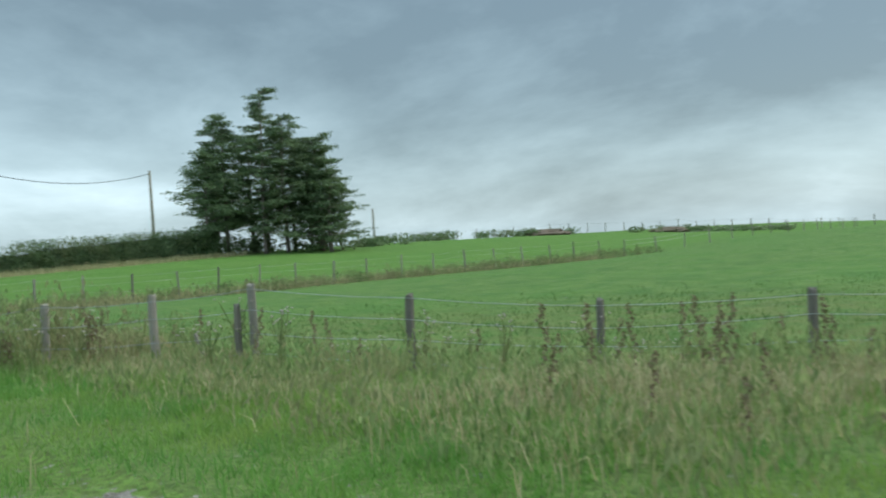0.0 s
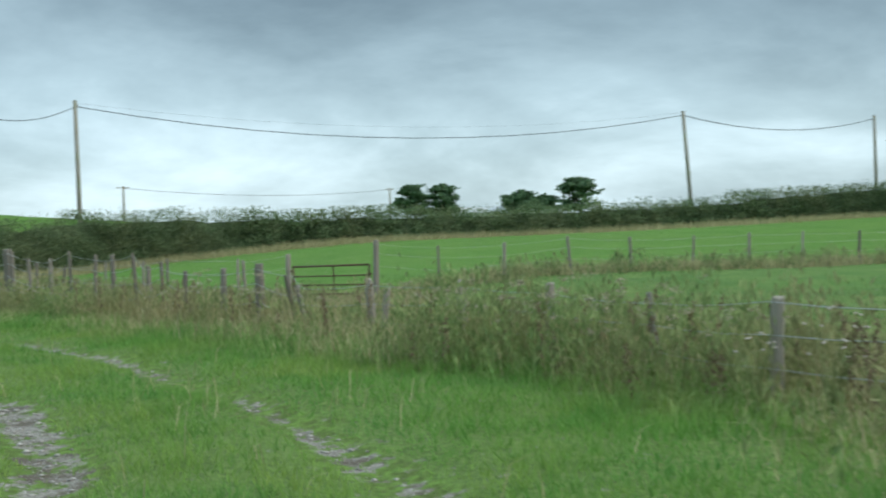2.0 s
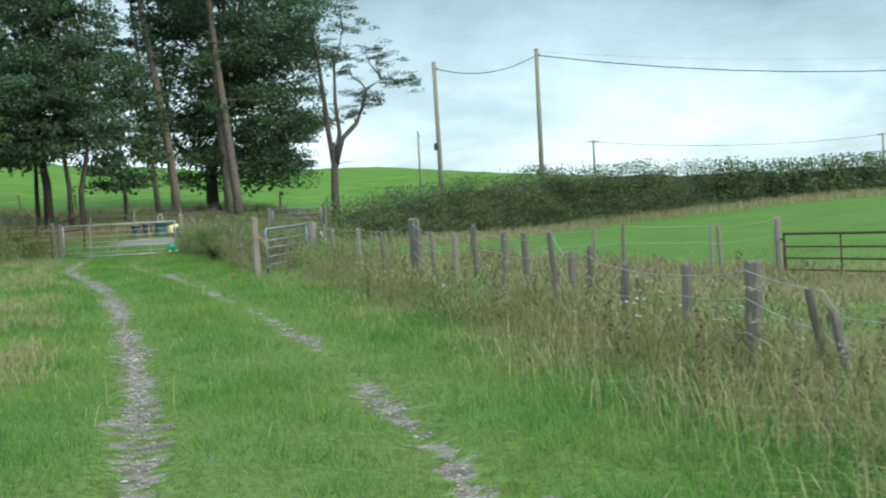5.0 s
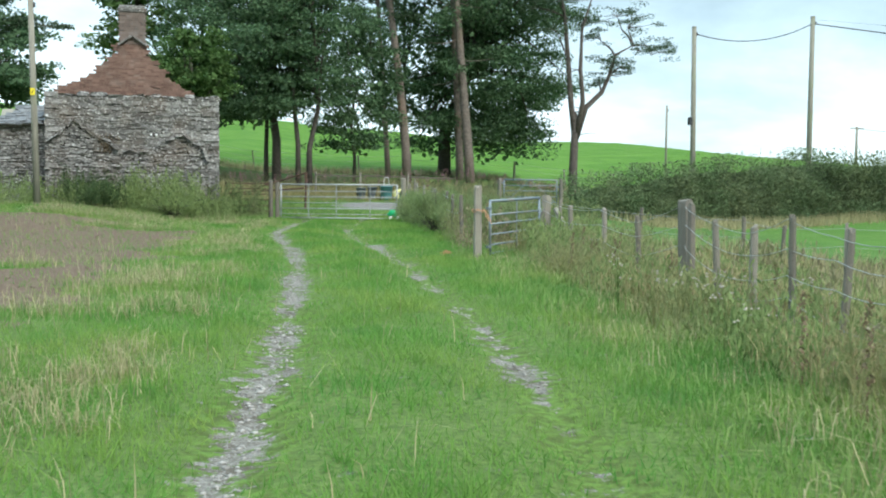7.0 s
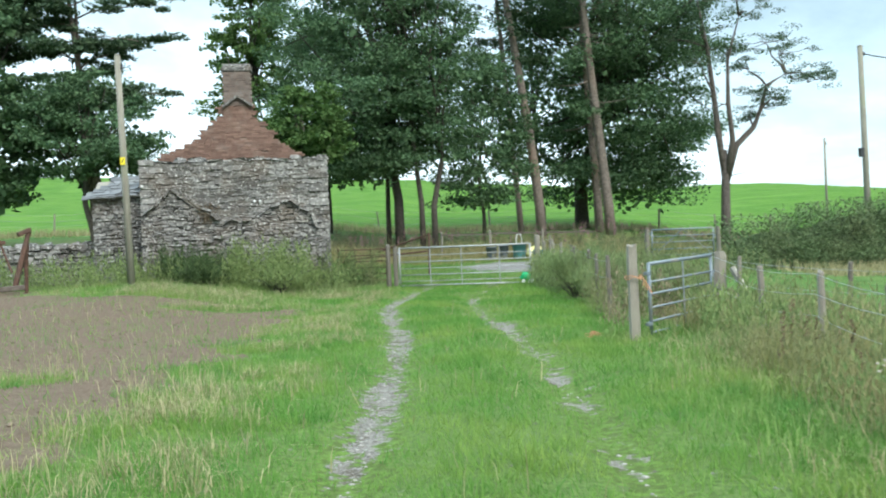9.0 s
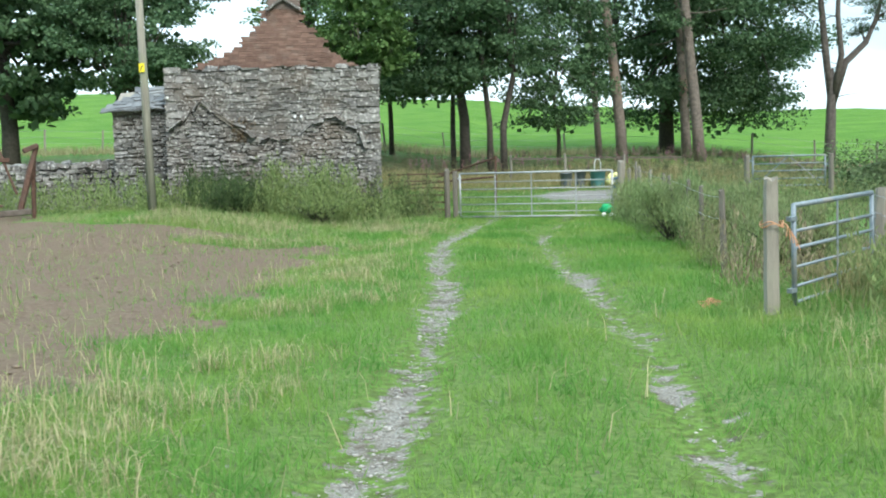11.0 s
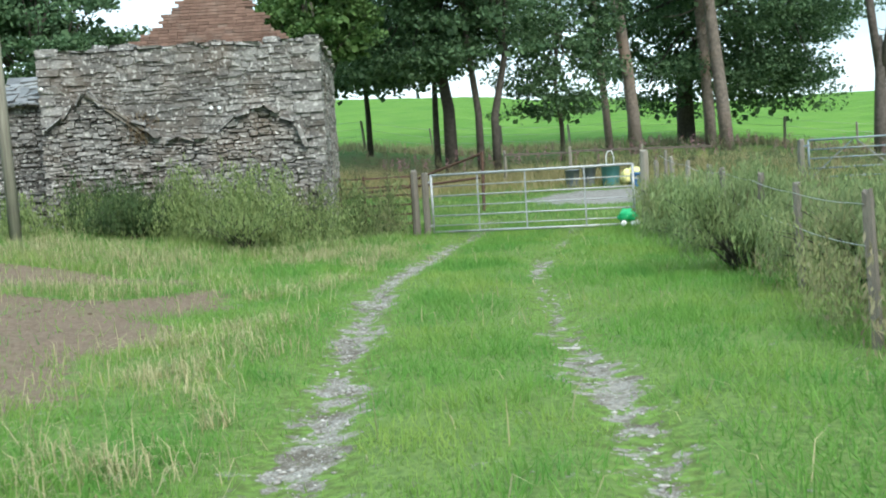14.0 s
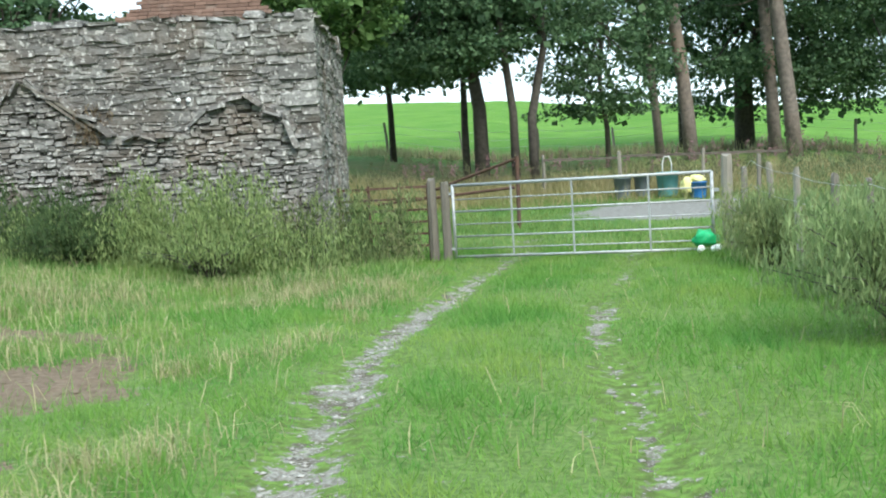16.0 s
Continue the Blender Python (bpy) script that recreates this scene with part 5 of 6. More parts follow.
pine("scots_pine", "pine with browned lower branches", -13.9, 14.2, 13.0, 15, 0.16, (-0.6, 0), 0.55, 3.6, 12, density=420, leaf=0.22, thick=0.22)
broad_tree("sycamore", "rounded broadleaf tree beside the pines", -13.0, 11.5, 7.6, 3.2, 2.9, 16, 20000, 0.15, 0.14, "broadleaf", clumps=90)
broad_tree("sycamore", "large dark broadleaf tree west of the ruin", -17.9, 12.0, 14.0, 2.4, 3.2, 17, 20000, 0.24, 0.3, clumps=130)
broad_tree("sycamore", "large dark broadleaf tree west of the ruin", -27.0, 15.0, 14.0, 2.5, 5.0, 18, 8000, 0.32, 0.3, clumps=100)

# clump of conifers on the far rise
for i, (dx, dy, h, sp) in enumerate(((-5.2, 3.2, 10.3, 3.0), (-3.2, -0.5, 11.2, 2.6), (-0.4, 1.0, 13.4, 2.2), (1.9, -1.5, 11.0, 2.8), (3.8, 0.6, 9.2, 2.9), (5.9, -3.4, 5.4, 2.3), (0.6, -3.0, 8.6, 3.4), (-6.0, 4.6, 7.4, 2.8), (-2.0, 2.2, 9.6, 3.4), (2.9, 2.0, 9.0, 3.4), (-4.2, -2.0, 8.2, 3.2), (1.4, 2.6, 9.8, 3.2), (4.6, -1.0, 7.4, 3.0))):
    # spread mostly across the view from the lane
    px, py = 78.5 + dx * 0.28 + dy * 0.8, -14.2 - dx * 0.96
    pine("clump_pine", "dark green conifer in the hilltop clump", px, py, h, 30 + i, 0.17, (0.2, 0), 0.15 if h > 8 else 0.06, sp + 0.7, 44, leaf=0.24, density=80, group="hilltop conifers", thick=0.24, material="conifer")
for label, fx, fy, low, top, wide, seed in (("rounded dark tree on the horizon", 93.2, 69.2, 2.6, 7.3, 2.6, 41), ("rounded dark tree on the horizon", 96.4, 66.8, 2.6, 7.2, 2.4, 42), ("wind-cut low tree on the horizon", 103.6, 59.5, 2.8, 5.9, 2.6, 43), ("rounded dark tree by the far barn", 109.2, 54.2, 2.9, 7.3, 2.8, 44), ("low bushy tree by the far barn", 106.4, 57.2, 2.6, 5.0, 1.8, 45)):
    fz = gz(fx, fy)
    broad_tree("far_tree", label, fx, fy, top - fz, low - fz, wide, seed, 4500, 0.38, 0.25, clumps=60, group="horizon trees")
barn = thing("far_barn", 103, 63, 1.3, "far low barn with a pale sheet roof", "barn", rz=-47)
part("wall", box(bmesh.new(), (15, 6, 2.4), (0, 0, 0.6)), M["whitewall"], barn)
for s in (-1, 1):
    part("roof", box(bmesh.new(), (15.6, 3.4, 0.12), (0, s * 1.55, 2.05), (s * -14, 0, 0)), M["roofsheet"], barn)


q = np.random.RandomState(61)
cs, rr, kk = [], [], []
for x0, y0, x1, y1, k, h in ((104, -16, 112, -22, 30, 0.9), (118, -24, 124, -34, 26, 0.8), (128, -40, 140, -60, 40, 0.7), (86, -19, 92, -22, 14, 0.7), (77, -7.5, 80.5, -20, 34, 1.3)):
    for i in range(k):
        u = q.rand()
        fx, fy = x0 + (x1 - x0) * u + q.normal() * 0.6, y0 + (y1 - y0) * u + q.normal() * 0.6
        cs.append((fx, fy, gz(fx, fy) + h * q.uniform(0.2, 0.6)))
        rr.append((0.9, 0.9, h * 0.6))
        kk.append(60)
v, f = leaf_cloud(q, cs, rr, kk, 0.34, 0.5, 0.1)
tagged(link_mesh("far_scrub", stuff_mesh("far_scrub", v, f), M["hedge"]), "low dark scrub along the far skyline", "scrub", kind="stuff")
for hx, hy, hw, hh in ((122, -31, 3.6, 1.1), (131, -45, 3.0, 0.9)):
    bm = bmesh.new()
    bmesh.ops.create_icosphere(bm, subdivisions=4, radius=1.0)
    for vert in bm.verts:
        vert.co *= 1 + 0.35 * noise.noise(vert.co * 2.5 + Vector((hx, 0, 0))) + 0.12 * noise.noise(vert.co * 8)
        vert.co = Vector((vert.co.x * hw * 0.5, vert.co.y * hw * 0.8, vert.co.z * hh * 0.65))
    heap = tagged(part("stone_heap", bm, M["clod"]), "far brown heap of stones and earth", "heap", "far heaps")
    heap.matrix_world = pose(hx, hy, gz(hx, hy))


def along(points, step):
    out = []
    for (ax, ay), (bx, by) in zip(points, points[1:]):
        k = max(1, int(math.hypot(bx - ax, by - ay) / step))
        out += [(ax + (bx - ax) * i / k, ay + (by - ay) * i / k) for i in range(k)]
    return out + [points[-1]]


HEDGE = [(10.8, 6.2), (14, 8.6), (18, 11.0), (24, 12.8), (35, 11.5), (48, 7.5), (60, 2.0), (69, -5.5), (75.5, -11.0)]
hedge_top = lambda x: float(np.interp(x, (10.8, 13, 16, 20, 24, 35, 48, 62, 69, 76), (1.4, 1.72, 2.1, 2.5, 2.72, 2.5, 2.35, 2.5, 3.05, 3.3)))
rs = np.random.RandomState(5)
cs, rr, kk, tips, tip_r = [], [], [], [], []
for hx, hy in along(HEDGE, 0.42):
    zb = gz(hx, hy)
    tall = hedge_top(hx) - zb
    for lv in np.arange(0.1, tall, 0.36):
        foot = 0.9 * (1 - lv / tall) ** 1.5
        cs.append((hx + rs.normal() * 0.25, hy - foot * rs.uniform(0.2, 1.2) + rs.normal() * 0.3, zb + lv + rs.normal() * 0.07))
        r = rs.uniform(0.5, 0.75)
        rr.append((r, r * 1.1, 0.36))
        kk.append(int(rs.uniform(75, 115) * (1.9 if hx < 32 else 1.05)))
    for k in range(1):
        tips.append((hx + rs.normal() * 0.25, hy + rs.normal() * 0.25, zb + tall + rs.uniform(0.0, 0.14)))
        tip_r.append((0.07, 0.07, rs.uniform(0.14, 0.30)))
cs, rr, kk = np.array(cs), np.array(rr), np.array(kk)
near = cs[:, 0] < 32
parts_v, parts_f, base = [], [], 0
for sel, size in ((near, 0.095), (~near, 0.15)):
    v, f = leaf_cloud(rs, cs[sel], rr[sel], kk[sel], size, 0.6, 0.2)
    parts_v.append(v)
    parts_f.append(f + base)
    base += len(v)
v, f = leaf_cloud(rs, tips, tip_r, [14] * len(tips), 0.11, 0.24, 0.0, True)
parts_v.append(v)
parts_f.append(f + base)
tagged(link_mesh("hedge", stuff_mesh("hedge", np.concatenate(parts_v), np.concatenate(parts_f)), M["hedge"]), "long dark green hedge between the fields", "hedge", kind="stuff")
# dark sheet added to close the hedge; its colour stands for inner shade
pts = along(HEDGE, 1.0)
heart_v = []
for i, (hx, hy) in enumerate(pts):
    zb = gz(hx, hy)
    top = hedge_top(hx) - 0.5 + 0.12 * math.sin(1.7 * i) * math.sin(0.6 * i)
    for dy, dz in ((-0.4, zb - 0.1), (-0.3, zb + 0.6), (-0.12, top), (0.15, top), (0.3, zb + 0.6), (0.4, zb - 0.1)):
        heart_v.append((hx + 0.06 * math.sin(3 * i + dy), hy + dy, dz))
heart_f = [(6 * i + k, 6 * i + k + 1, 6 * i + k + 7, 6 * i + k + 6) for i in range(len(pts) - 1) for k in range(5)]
tagged(link_mesh("hedge_shade_core", stuff_mesh("hedge_shade_core", heart_v, heart_f), grainy("hedge_shade_core", (0.050, 0.078, 0.038), (0.100, 0.140, 0.066), 9, bump=1.0, dist=0.2)), "dark sheet added inside the hedge for its inner shade", "hedge", kind="stuff")


def blades(rs, x, y, h, w, lean=0.5, face=None):
    """Grass blades: a tapering bent strip each."""
    n = len(x)
    z = ground_z(x, y) - 0.06 * np.exp(-((rut_distance(x, y) / 0.26) ** 2)) - 0.015
    ang = rs.uniform(0, 2 * np.pi, n)
    dirx, diry = np.cos(ang), np.sin(ang)
    tilt = rs.uniform(0.05, lean, n)
    bx, by = np.cos(ang + 1.57) * w, np.sin(ang + 1.57) * w
    mid = h * 0.55
    p0 = np.stack([x - bx * 0.5, y - by * 0.5, z], 1)
    p1 = np.stack([x + bx * 0.5, y + by * 0.5, z], 1)
    mx, my, mz = x + dirx * mid * tilt * 0.6, y + diry * mid * tilt * 0.6, z + mid
    p2 = np.stack([mx + bx * 0.38, my + by * 0.38, mz], 1)
    p3 = np.stack([mx - bx * 0.38, my - by * 0.38, mz], 1)
    tip = np.stack([x + dirx * h * tilt * 1.35, y + diry * h * tilt * 1.35, z + h * (1 - 0.42 * tilt)], 1)
    verts = np.stack([p0, p1, p2, p3, tip], 1).reshape(-1, 3)
    base = np.arange(n)[:, None] * 5
    tris = np.concatenate([base + [[0, 1, 2]], base + [[0, 2, 3]], base + [[3, 2, 4]]], 1).reshape(-1, 3)
    return verts, tris


def short_blades(rs, x, y, h, w, lean=0.9):
    """Short grass: one leaning pointed blade each."""
    n = len(x)
    z = ground_z(x, y) - 0.06 * np.exp(-((rut_distance(x, y) / 0.26) ** 2)) - 0.012
    ang, turn, tilt = rs.uniform(0, 2 * np.pi, n), rs.uniform(0, np.pi, n), rs.uniform(0.05, lean, n)
    bx, by = np.cos(turn) * w * 0.5, np.sin(turn) * w * 0.5
    tip = np.stack([x + np.cos(ang) * h * tilt, y + np.sin(ang) * h * tilt, z + h * (1 - 0.25 * tilt)], 1)
    verts = np.stack([np.stack([x - bx, y - by, z], 1), np.stack([x + bx, y + by, z], 1), tip], 1).reshape(-1, 3)
    return verts, np.arange(3 * n).reshape(-1, 3)


def sow(rs, n, x0, x1, y0, y1, keep):
    x, y = rs.uniform(x0, x1, n), rs.uniform(y0, y1, n)
    ok = rs.uniform(0, 1, n) < keep(x, y)
    return x[ok], y[ok]


def patchy(x, y, s, seed=0.0):
    return 0.5 + 0.25 * np.sin(x * s + 1.7 * np.sin(y * s * 0.7 + seed)) + 0.25 * np.sin(y * s * 1.3 + 1.3 * np.sin(x * s * 0.9 + seed * 2))


rs = np.random.RandomState(11)
bare = lambda x, y: (1 - np.clip(1.25 * rut_cover(x, y) + 0.55 * np.exp(-((rut_distance(x, y) / 0.36) ** 2)) * (0.4 + 0.9 * patchy(x, y, 2.1, 8)), 0, 0.96)) * (1 - 0.95 * soil_mask(x, y))
x, y = sow(rs, 760000, -7.5, 5.4, -54, 1.5, lambda x, y: bare(x, y) * (0.45 + 0.55 * patchy(x, y, 1.5)) * (0.85 + 0.15 * patchy(x, y, 5.7, 2)))
h = 0.035 + 0.05 * rs.rand(len(x)) + (0.02 + 0.13 * patchy(x, y, 2.3, 2) * rs.rand(len(x))) * np.clip((rut_distance(x, y) - 0.15) * 2.2, 0, 1)
v, f = short_blades(rs, x, y, h * (0.68 + 0.72 * patchy(x, y, 5.7, 2) ** 1.5), 0.0085 + 0.0045 * rs.rand(len(x)), 1.1)
tagged(link_mesh("track_grass", stuff_mesh("track_grass", v, f), M["grass"]), "short green grass on and beside the track", "grass", kind="stuff")

side_of = lambda x, y: np.clip(smooth_step(np.interp(y, (-46, -40), (1.0, 3.7)), np.interp(y, (-46, -40), (3.2, 4.9)), x) * (x < 7.2) + smooth_step(0.2, 1.6, np.interp(y, RUT_Y, RUT_L) - 1.1 - x) * 0.8, 0, 1)
x, y = sow(rs, 190000, -9, 7.2, -58, 1, lambda x, y: bare(x, y) * side_of(x, y) * (0.3 + 0.7 * patchy(x, y, 1.2, 1)))
h = 0.10 + 0.18 * rs.rand(len(x)) + 0.14 * smooth_step(4.3, 5.4, x) * rs.rand(len(x))
v, f = blades(rs, x, y, h * np.where(x > 3, np.interp(y, (-36, -30), (1.0, 0.7)), 0.85), 0.006 + 0.005 * rs.rand(len(x)), 1.2)
tagged(link_mesh("verge_grass", stuff_mesh("verge_grass", v, f), M["verge"]), "long rank grass of the verges", "grass", kind="stuff")

x, y = sow(rs, 290000, -6.5, 7.4, -56, 2, lambda x, y: bare(x, y) * (0.02 * (x < 3.6) + 0.9 * smooth_step(4.0, 5.2, x) + 0.9 * side_of(x, y) * (x < 2)) * np.clip(3.2 * patchy(x, y, 0.9, 3) * (0.4 + 0.6 * patchy(x, y, 2.9, 7)) - 0.5, 0, 1))
h = 0.25 + 0.35 * rs.rand(len(x)) + 0.15 * smooth_step(4.6, 5.6, x)
v, f = blades(rs, x, y, h * np.where(x < 3.8, 0.62, np.interp(y, (-43, -40, -36, -30), (0.36, 0.65, 0.6, 0.45))) * (0.65 + 0.5 * rs.rand(len(x))), 0.0055 + 0.004 * rs.rand(len(x)), 1.3)
tagged(link_mesh("dry_grass", stuff_mesh("dry_grass", v, f), M["straw"]), "pale dry grass stalks among the green", "grass", kind="stuff")

x, y = sow(rs, 46000, 3.6, 7.3, -57, -14.5, lambda x, y: smooth_step(3.7, 4.9, x + 0.5 * (y < -40)) * (0.35 + 0.65 * patchy(x, y, 1.4, 5)))
h = (0.18 + 0.36 * rs.rand(len(x))) * np.interp(y, (-43, -40, -36, -30), (0.32, 0.9, 0.85, 0.5))
v, f = blades(rs, x, y, h, 0.007 + 0.005 * rs.rand(len(x)), 1.1)
tagged(link_mesh("fence_grass", stuff_mesh("fence_grass", v, f), M["verge"]), "tall seeding grass along the lane fence", "grass", kind="stuff")
x, y = sow(rs, 74000, 4.3, 7.3, -57, -14, lambda x, y: smooth_step(4.9, 5.7, x + 0.9 * (y < -41)) * np.clip(1.9 * patchy(x, y, 1.1, 6) - 0.2, 0, 1) * np.where(y < -41, 0.5, 1.0))
h = (0.34 + 0.45 * rs.rand(len(x))) * (0.55 + 0.45 * smooth_step(4.2, 5.0, x)) * np.interp(y, (-43, -40, -36, -30, -22, -16, -14), (0.34, 0.8, 0.8, 0.75, 0.75, 0.7, 0.7))
v, f = blades(rs, x, y, h, 0.008 + 0.005 * rs.rand(len(x)), 0.95)
tagged(link_mesh("brown_grass", stuff_mesh("brown_grass", v, f), M["browngrass"]), "brown seeding grass along the lane fence", "grass", kind="stuff")
x, y = sow(rs, 36000, 9.0, 17.5, -27, -16, lambda x, y: np.exp(-((((x - 13.4) / 3.6) ** 2 + ((y + 21.3) / 4.0) ** 2) ** 2)) * (0.3 + 0.7 * patchy(x, y, 1.3, 4)))
v, f = short_blades(rs, x, y, 0.22 + 0.26 * rs.rand(len(x)), 0.018 + 0.010 * rs.rand(len(x)), 0.9)
tagged(link_mesh("hollow_grass", stuff_mesh("hollow_grass", v, f), M["straw"]), "pale rank grass in the hollow before the rusty gate", "grass", kind="stuff")
x, y = sow(rs, 95000, -3.6, 5.4, -57, -41, lambda x, y: smooth_step(-1.9, 0.4, x - 0.85 * (y + 47.8) * (y > -47.8)) * np.clip(1.8 * patchy(x, y, 1.0, 9) - 0.3, 0, 1))
v, f = blades(rs, x, y, 0.08 + 0.22 * rs.rand(len(x)), 0.006 + 0.004 * rs.rand(len(x)), 1.1)
tagged(link_mesh("dry_verge_grass", stuff_mesh("dry_verge_grass", v, f), M["straw"]), "pale dry grass on the wide verge", "grass", kind="stuff")
# pale tufts between the bare plot and the west rut
rt = np.random.RandomState(63)
tx, ty = rt.uniform(-1.9, 0.9, 420), rt.uniform(-31, -3, 420)
room = (soil_mask(tx, ty) < 0.12) & (np.interp(ty, RUT_Y, RUT_L) - tx > 0.55) & (patchy(tx, ty, 1.1, 5) > 0.42)
tx, ty = tx[room], ty[room]
pick = rt.randint(0, len(tx), 8500)
spread = rt.uniform(0.06, 0.26, len(tx))[pick]
x, y = tx[pick] + rt.normal(size=len(pick)) * spread, ty[pick] + rt.normal(size=len(pick)) * spread
v, f = blades(rt, x, y, 0.07 + 0.20 * rt.rand(len(x)), 0.005 + 0.004 * rt.rand(len(x)), 1.3)
tagged(link_mesh("straw_tufts", stuff_mesh("straw_tufts", v, f), M["straw"]), "tufts of pale straw-coloured grass beside the bare plot", "grass", kind="stuff")
# thin pale stalks before the lane fence
x, y = sow(rt, 15000, 3.9, 6.2, -42, -29, lambda x, y: (1 - smooth_step(-33, -29, y)) * smooth_step(4.1, 5.6, x + 0.5 * (patchy(x, y, 1.3, 2) - 0.5)) * np.clip(2.0 * patchy(x, y, 1.7, 3) - 0.45, 0, 1))
v, f = blades(rt, x, y, 0.18 + 0.34 * rt.rand(len(x)), 0.006 + 0.004 * rt.rand(len(x)), 1.1)
tagged(link_mesh("pale_stalks", stuff_mesh("pale_stalks", v, f), M["straw"]), "thin pale grass stalks before the lane fence", "grass", kind="stuff")
xy = np.concatenate([np.stack([rs.uniform(-7.6, -0.4, 9000), rs.uniform(-2.6, -0.5, 9000)], 1), np.stack([rs.uniform(4.4, 6.4, 2600), rs.uniform(-15, -0.8, 2600)], 1)])
v, f = blades(rs, xy[:, 0], xy[:, 1], (0.16 + 0.44 * rs.rand(len(xy)) ** 1.5) * np.where(xy[:, 0] < 0, 0.45, 0.75), 0.009 + 0.005 * rs.rand(len(xy)), 1.0)
tagged(link_mesh("tall_grass", stuff_mesh("tall_grass", v, f), M["verge"]), "tall rank grass before the ruin and the yard fence", "grass", kind="stuff")

in_yard = lambda x, y: np.exp(-((((x - 3.9) / 2.6) ** 2 + ((y - 7.2) / 2.3) ** 2) ** 2))
x, y = sow(rs, 36000, -3.5, 9.5, 0.4, 11.5, lambda x, y: (1 - np.clip(1.4 * in_yard(x, y), 0, 1)) * (0.35 + 0.65 * patchy(x, y, 1.6, 8)) * (1 - 0.9 * rut_cover(x, y)))
v, f = short_blades(rs, x, y, 0.07 + 0.16 * rs.rand(len(x)) * patchy(x, y, 1.1, 3), 0.016 + 0.008 * rs.rand(len(x)), 0.9)
tagged(link_mesh("yard_grass", stuff_mesh("yard_grass", v, f), M["verge"]), "uneven green grass in the yard behind the gate", "grass", kind="stuff")
x, y = sow(rs, 26000, -7.0, 16.0, 9.2, 13.8, lambda x, y: (0.3 + 0.7 * patchy(x, y, 0.9, 5)) * np.interp(y, (9.2, 10.4, 13.0, 13.8), (0.2, 1.0, 1.0, 0.4)))
v, f = short_blades(rs, x, y, 0.22 + 0.34 * rs.rand(len(x)), 0.014 + 0.008 * rs.rand(len(x)), 0.8)
tagged(link_mesh("bank_grass", stuff_mesh("bank_grass", v, f), M["browngrass"]), "brown seeding grass on the bank behind the yard", "grass", kind="stuff")
x, y = sow(rs, 5500, -8.5, 0.2, -5.5, -1.9, lambda x, y: bare(x, y) * np.clip(2.2 * patchy(x, y, 1.3, 4) - 0.5, 0, 1))
v, f = short_blades(rs, x, y, 0.08 + 0.16 * rs.rand(len(x)), 0.007 + 0.004 * rs.rand(len(x)), 1.1)
tagged(link_mesh("pale_grass", stuff_mesh("pale_grass", v, f), M["straw"]), "pale seeding grass before the ruined house", "grass", kind="stuff")

x, y = sow(rs, 100000, 6.5, 26, -62, -13, lambda x, y: (0.25 + 0.75 * patchy(x, y, 0.9, 4)) * (1 - smooth_step(9, 26, x)))
h = 0.05 + 0.12 * rs.rand(len(x)) * patchy(x, y, 1.7, 1)
v, f = short_blades(rs, x, y, h, 0.016 + 0.012 * rs.rand(len(x)), 0.9)
tagged(link_mesh("pasture_grass", stuff_mesh("pasture_grass", v, f), M["dullgrass"]), "grazed green pasture grass beyond the fence", "grass", kind="stuff")

# rank strip along the hedge, the pasture fence and the bank under the trees
strips = []
for (ax, ay), (bx, by), k, w in (((16.2, -21.9), (33, -26.3), 2600, 0.5), ((33, -26.3), (68, -42), 4200, 0.55), ((13, 5.5), (24, 11.2), 3500, 0.9), ((24, 11.2), (48, 6.0), 6000, 0.8), ((48, 6.0), (75, -13), 5000, 0.9), ((-30, 25.5), (30, 26), 9000, 0.9), ((-14, 12.8), (14, 12.8), 12000, 1.1), ((7, -15.2), (15.7, -18.4), 1500, 0.45)):
    u = rs.rand(k)
    strips.append(np.stack([ax + (bx - ax) * u + rs.normal(size=k) * w, ay + (by - ay) * u + rs.normal(size=k) * w], 1))
xy = np.concatenate(strips)
v, f = short_blades(rs, xy[:, 0], xy[:, 1], 0.2 + 0.35 * rs.rand(len(xy)), np.where((xy[:, 1] > 9) & (xy[:, 1] < 17) & (np.abs(xy[:, 0]) < 15), 0.018, 0.04) + 0.01 * rs.rand(len(xy)), 0.6)
tagged(link_mesh("rank_grass", stuff_mesh("rank_grass", v, f), M["straw"]), "tall brown seeding grass along hedge and fences", "grass", kind="stuff")


def weeds(name, label, spots, height, seed, material="weed", per=66, leaf=0.085, wide=0.17):
    """Leafy stems standing on the ground, narrowing to the top."""
    r = np.random.RandomState(seed)
    cs, rr, kk = [], [], []
    for sx, sy in spots:
        h = height * r.uniform(0.45, 1.2)
        z = gz(sx, sy)
        lx, ly = r.normal(size=2) * 0.12 * h
        for lv in np.arange(0.05, h, 0.11):
            u = lv / h
            taper = wide * (1.1 - 0.75 * u) * r.uniform(0.5, 1.2)
            cs.append((sx + lx * u + r.normal() * 0.06, sy + ly * u + r.normal() * 0.06, z + lv + r.normal() * 0.04))
            rr.append((taper, taper, 0.13))
            kk.append(int(per * 0.11 * r.uniform(0.5, 1.4)) + 2)
    v, f = leaf_cloud(r, cs, rr, kk, leaf, 0.22, 0.0, True)
    return tagged(link_mesh(name, stuff_mesh(name, v, f), M[material]), label, "weeds", kind="stuff")


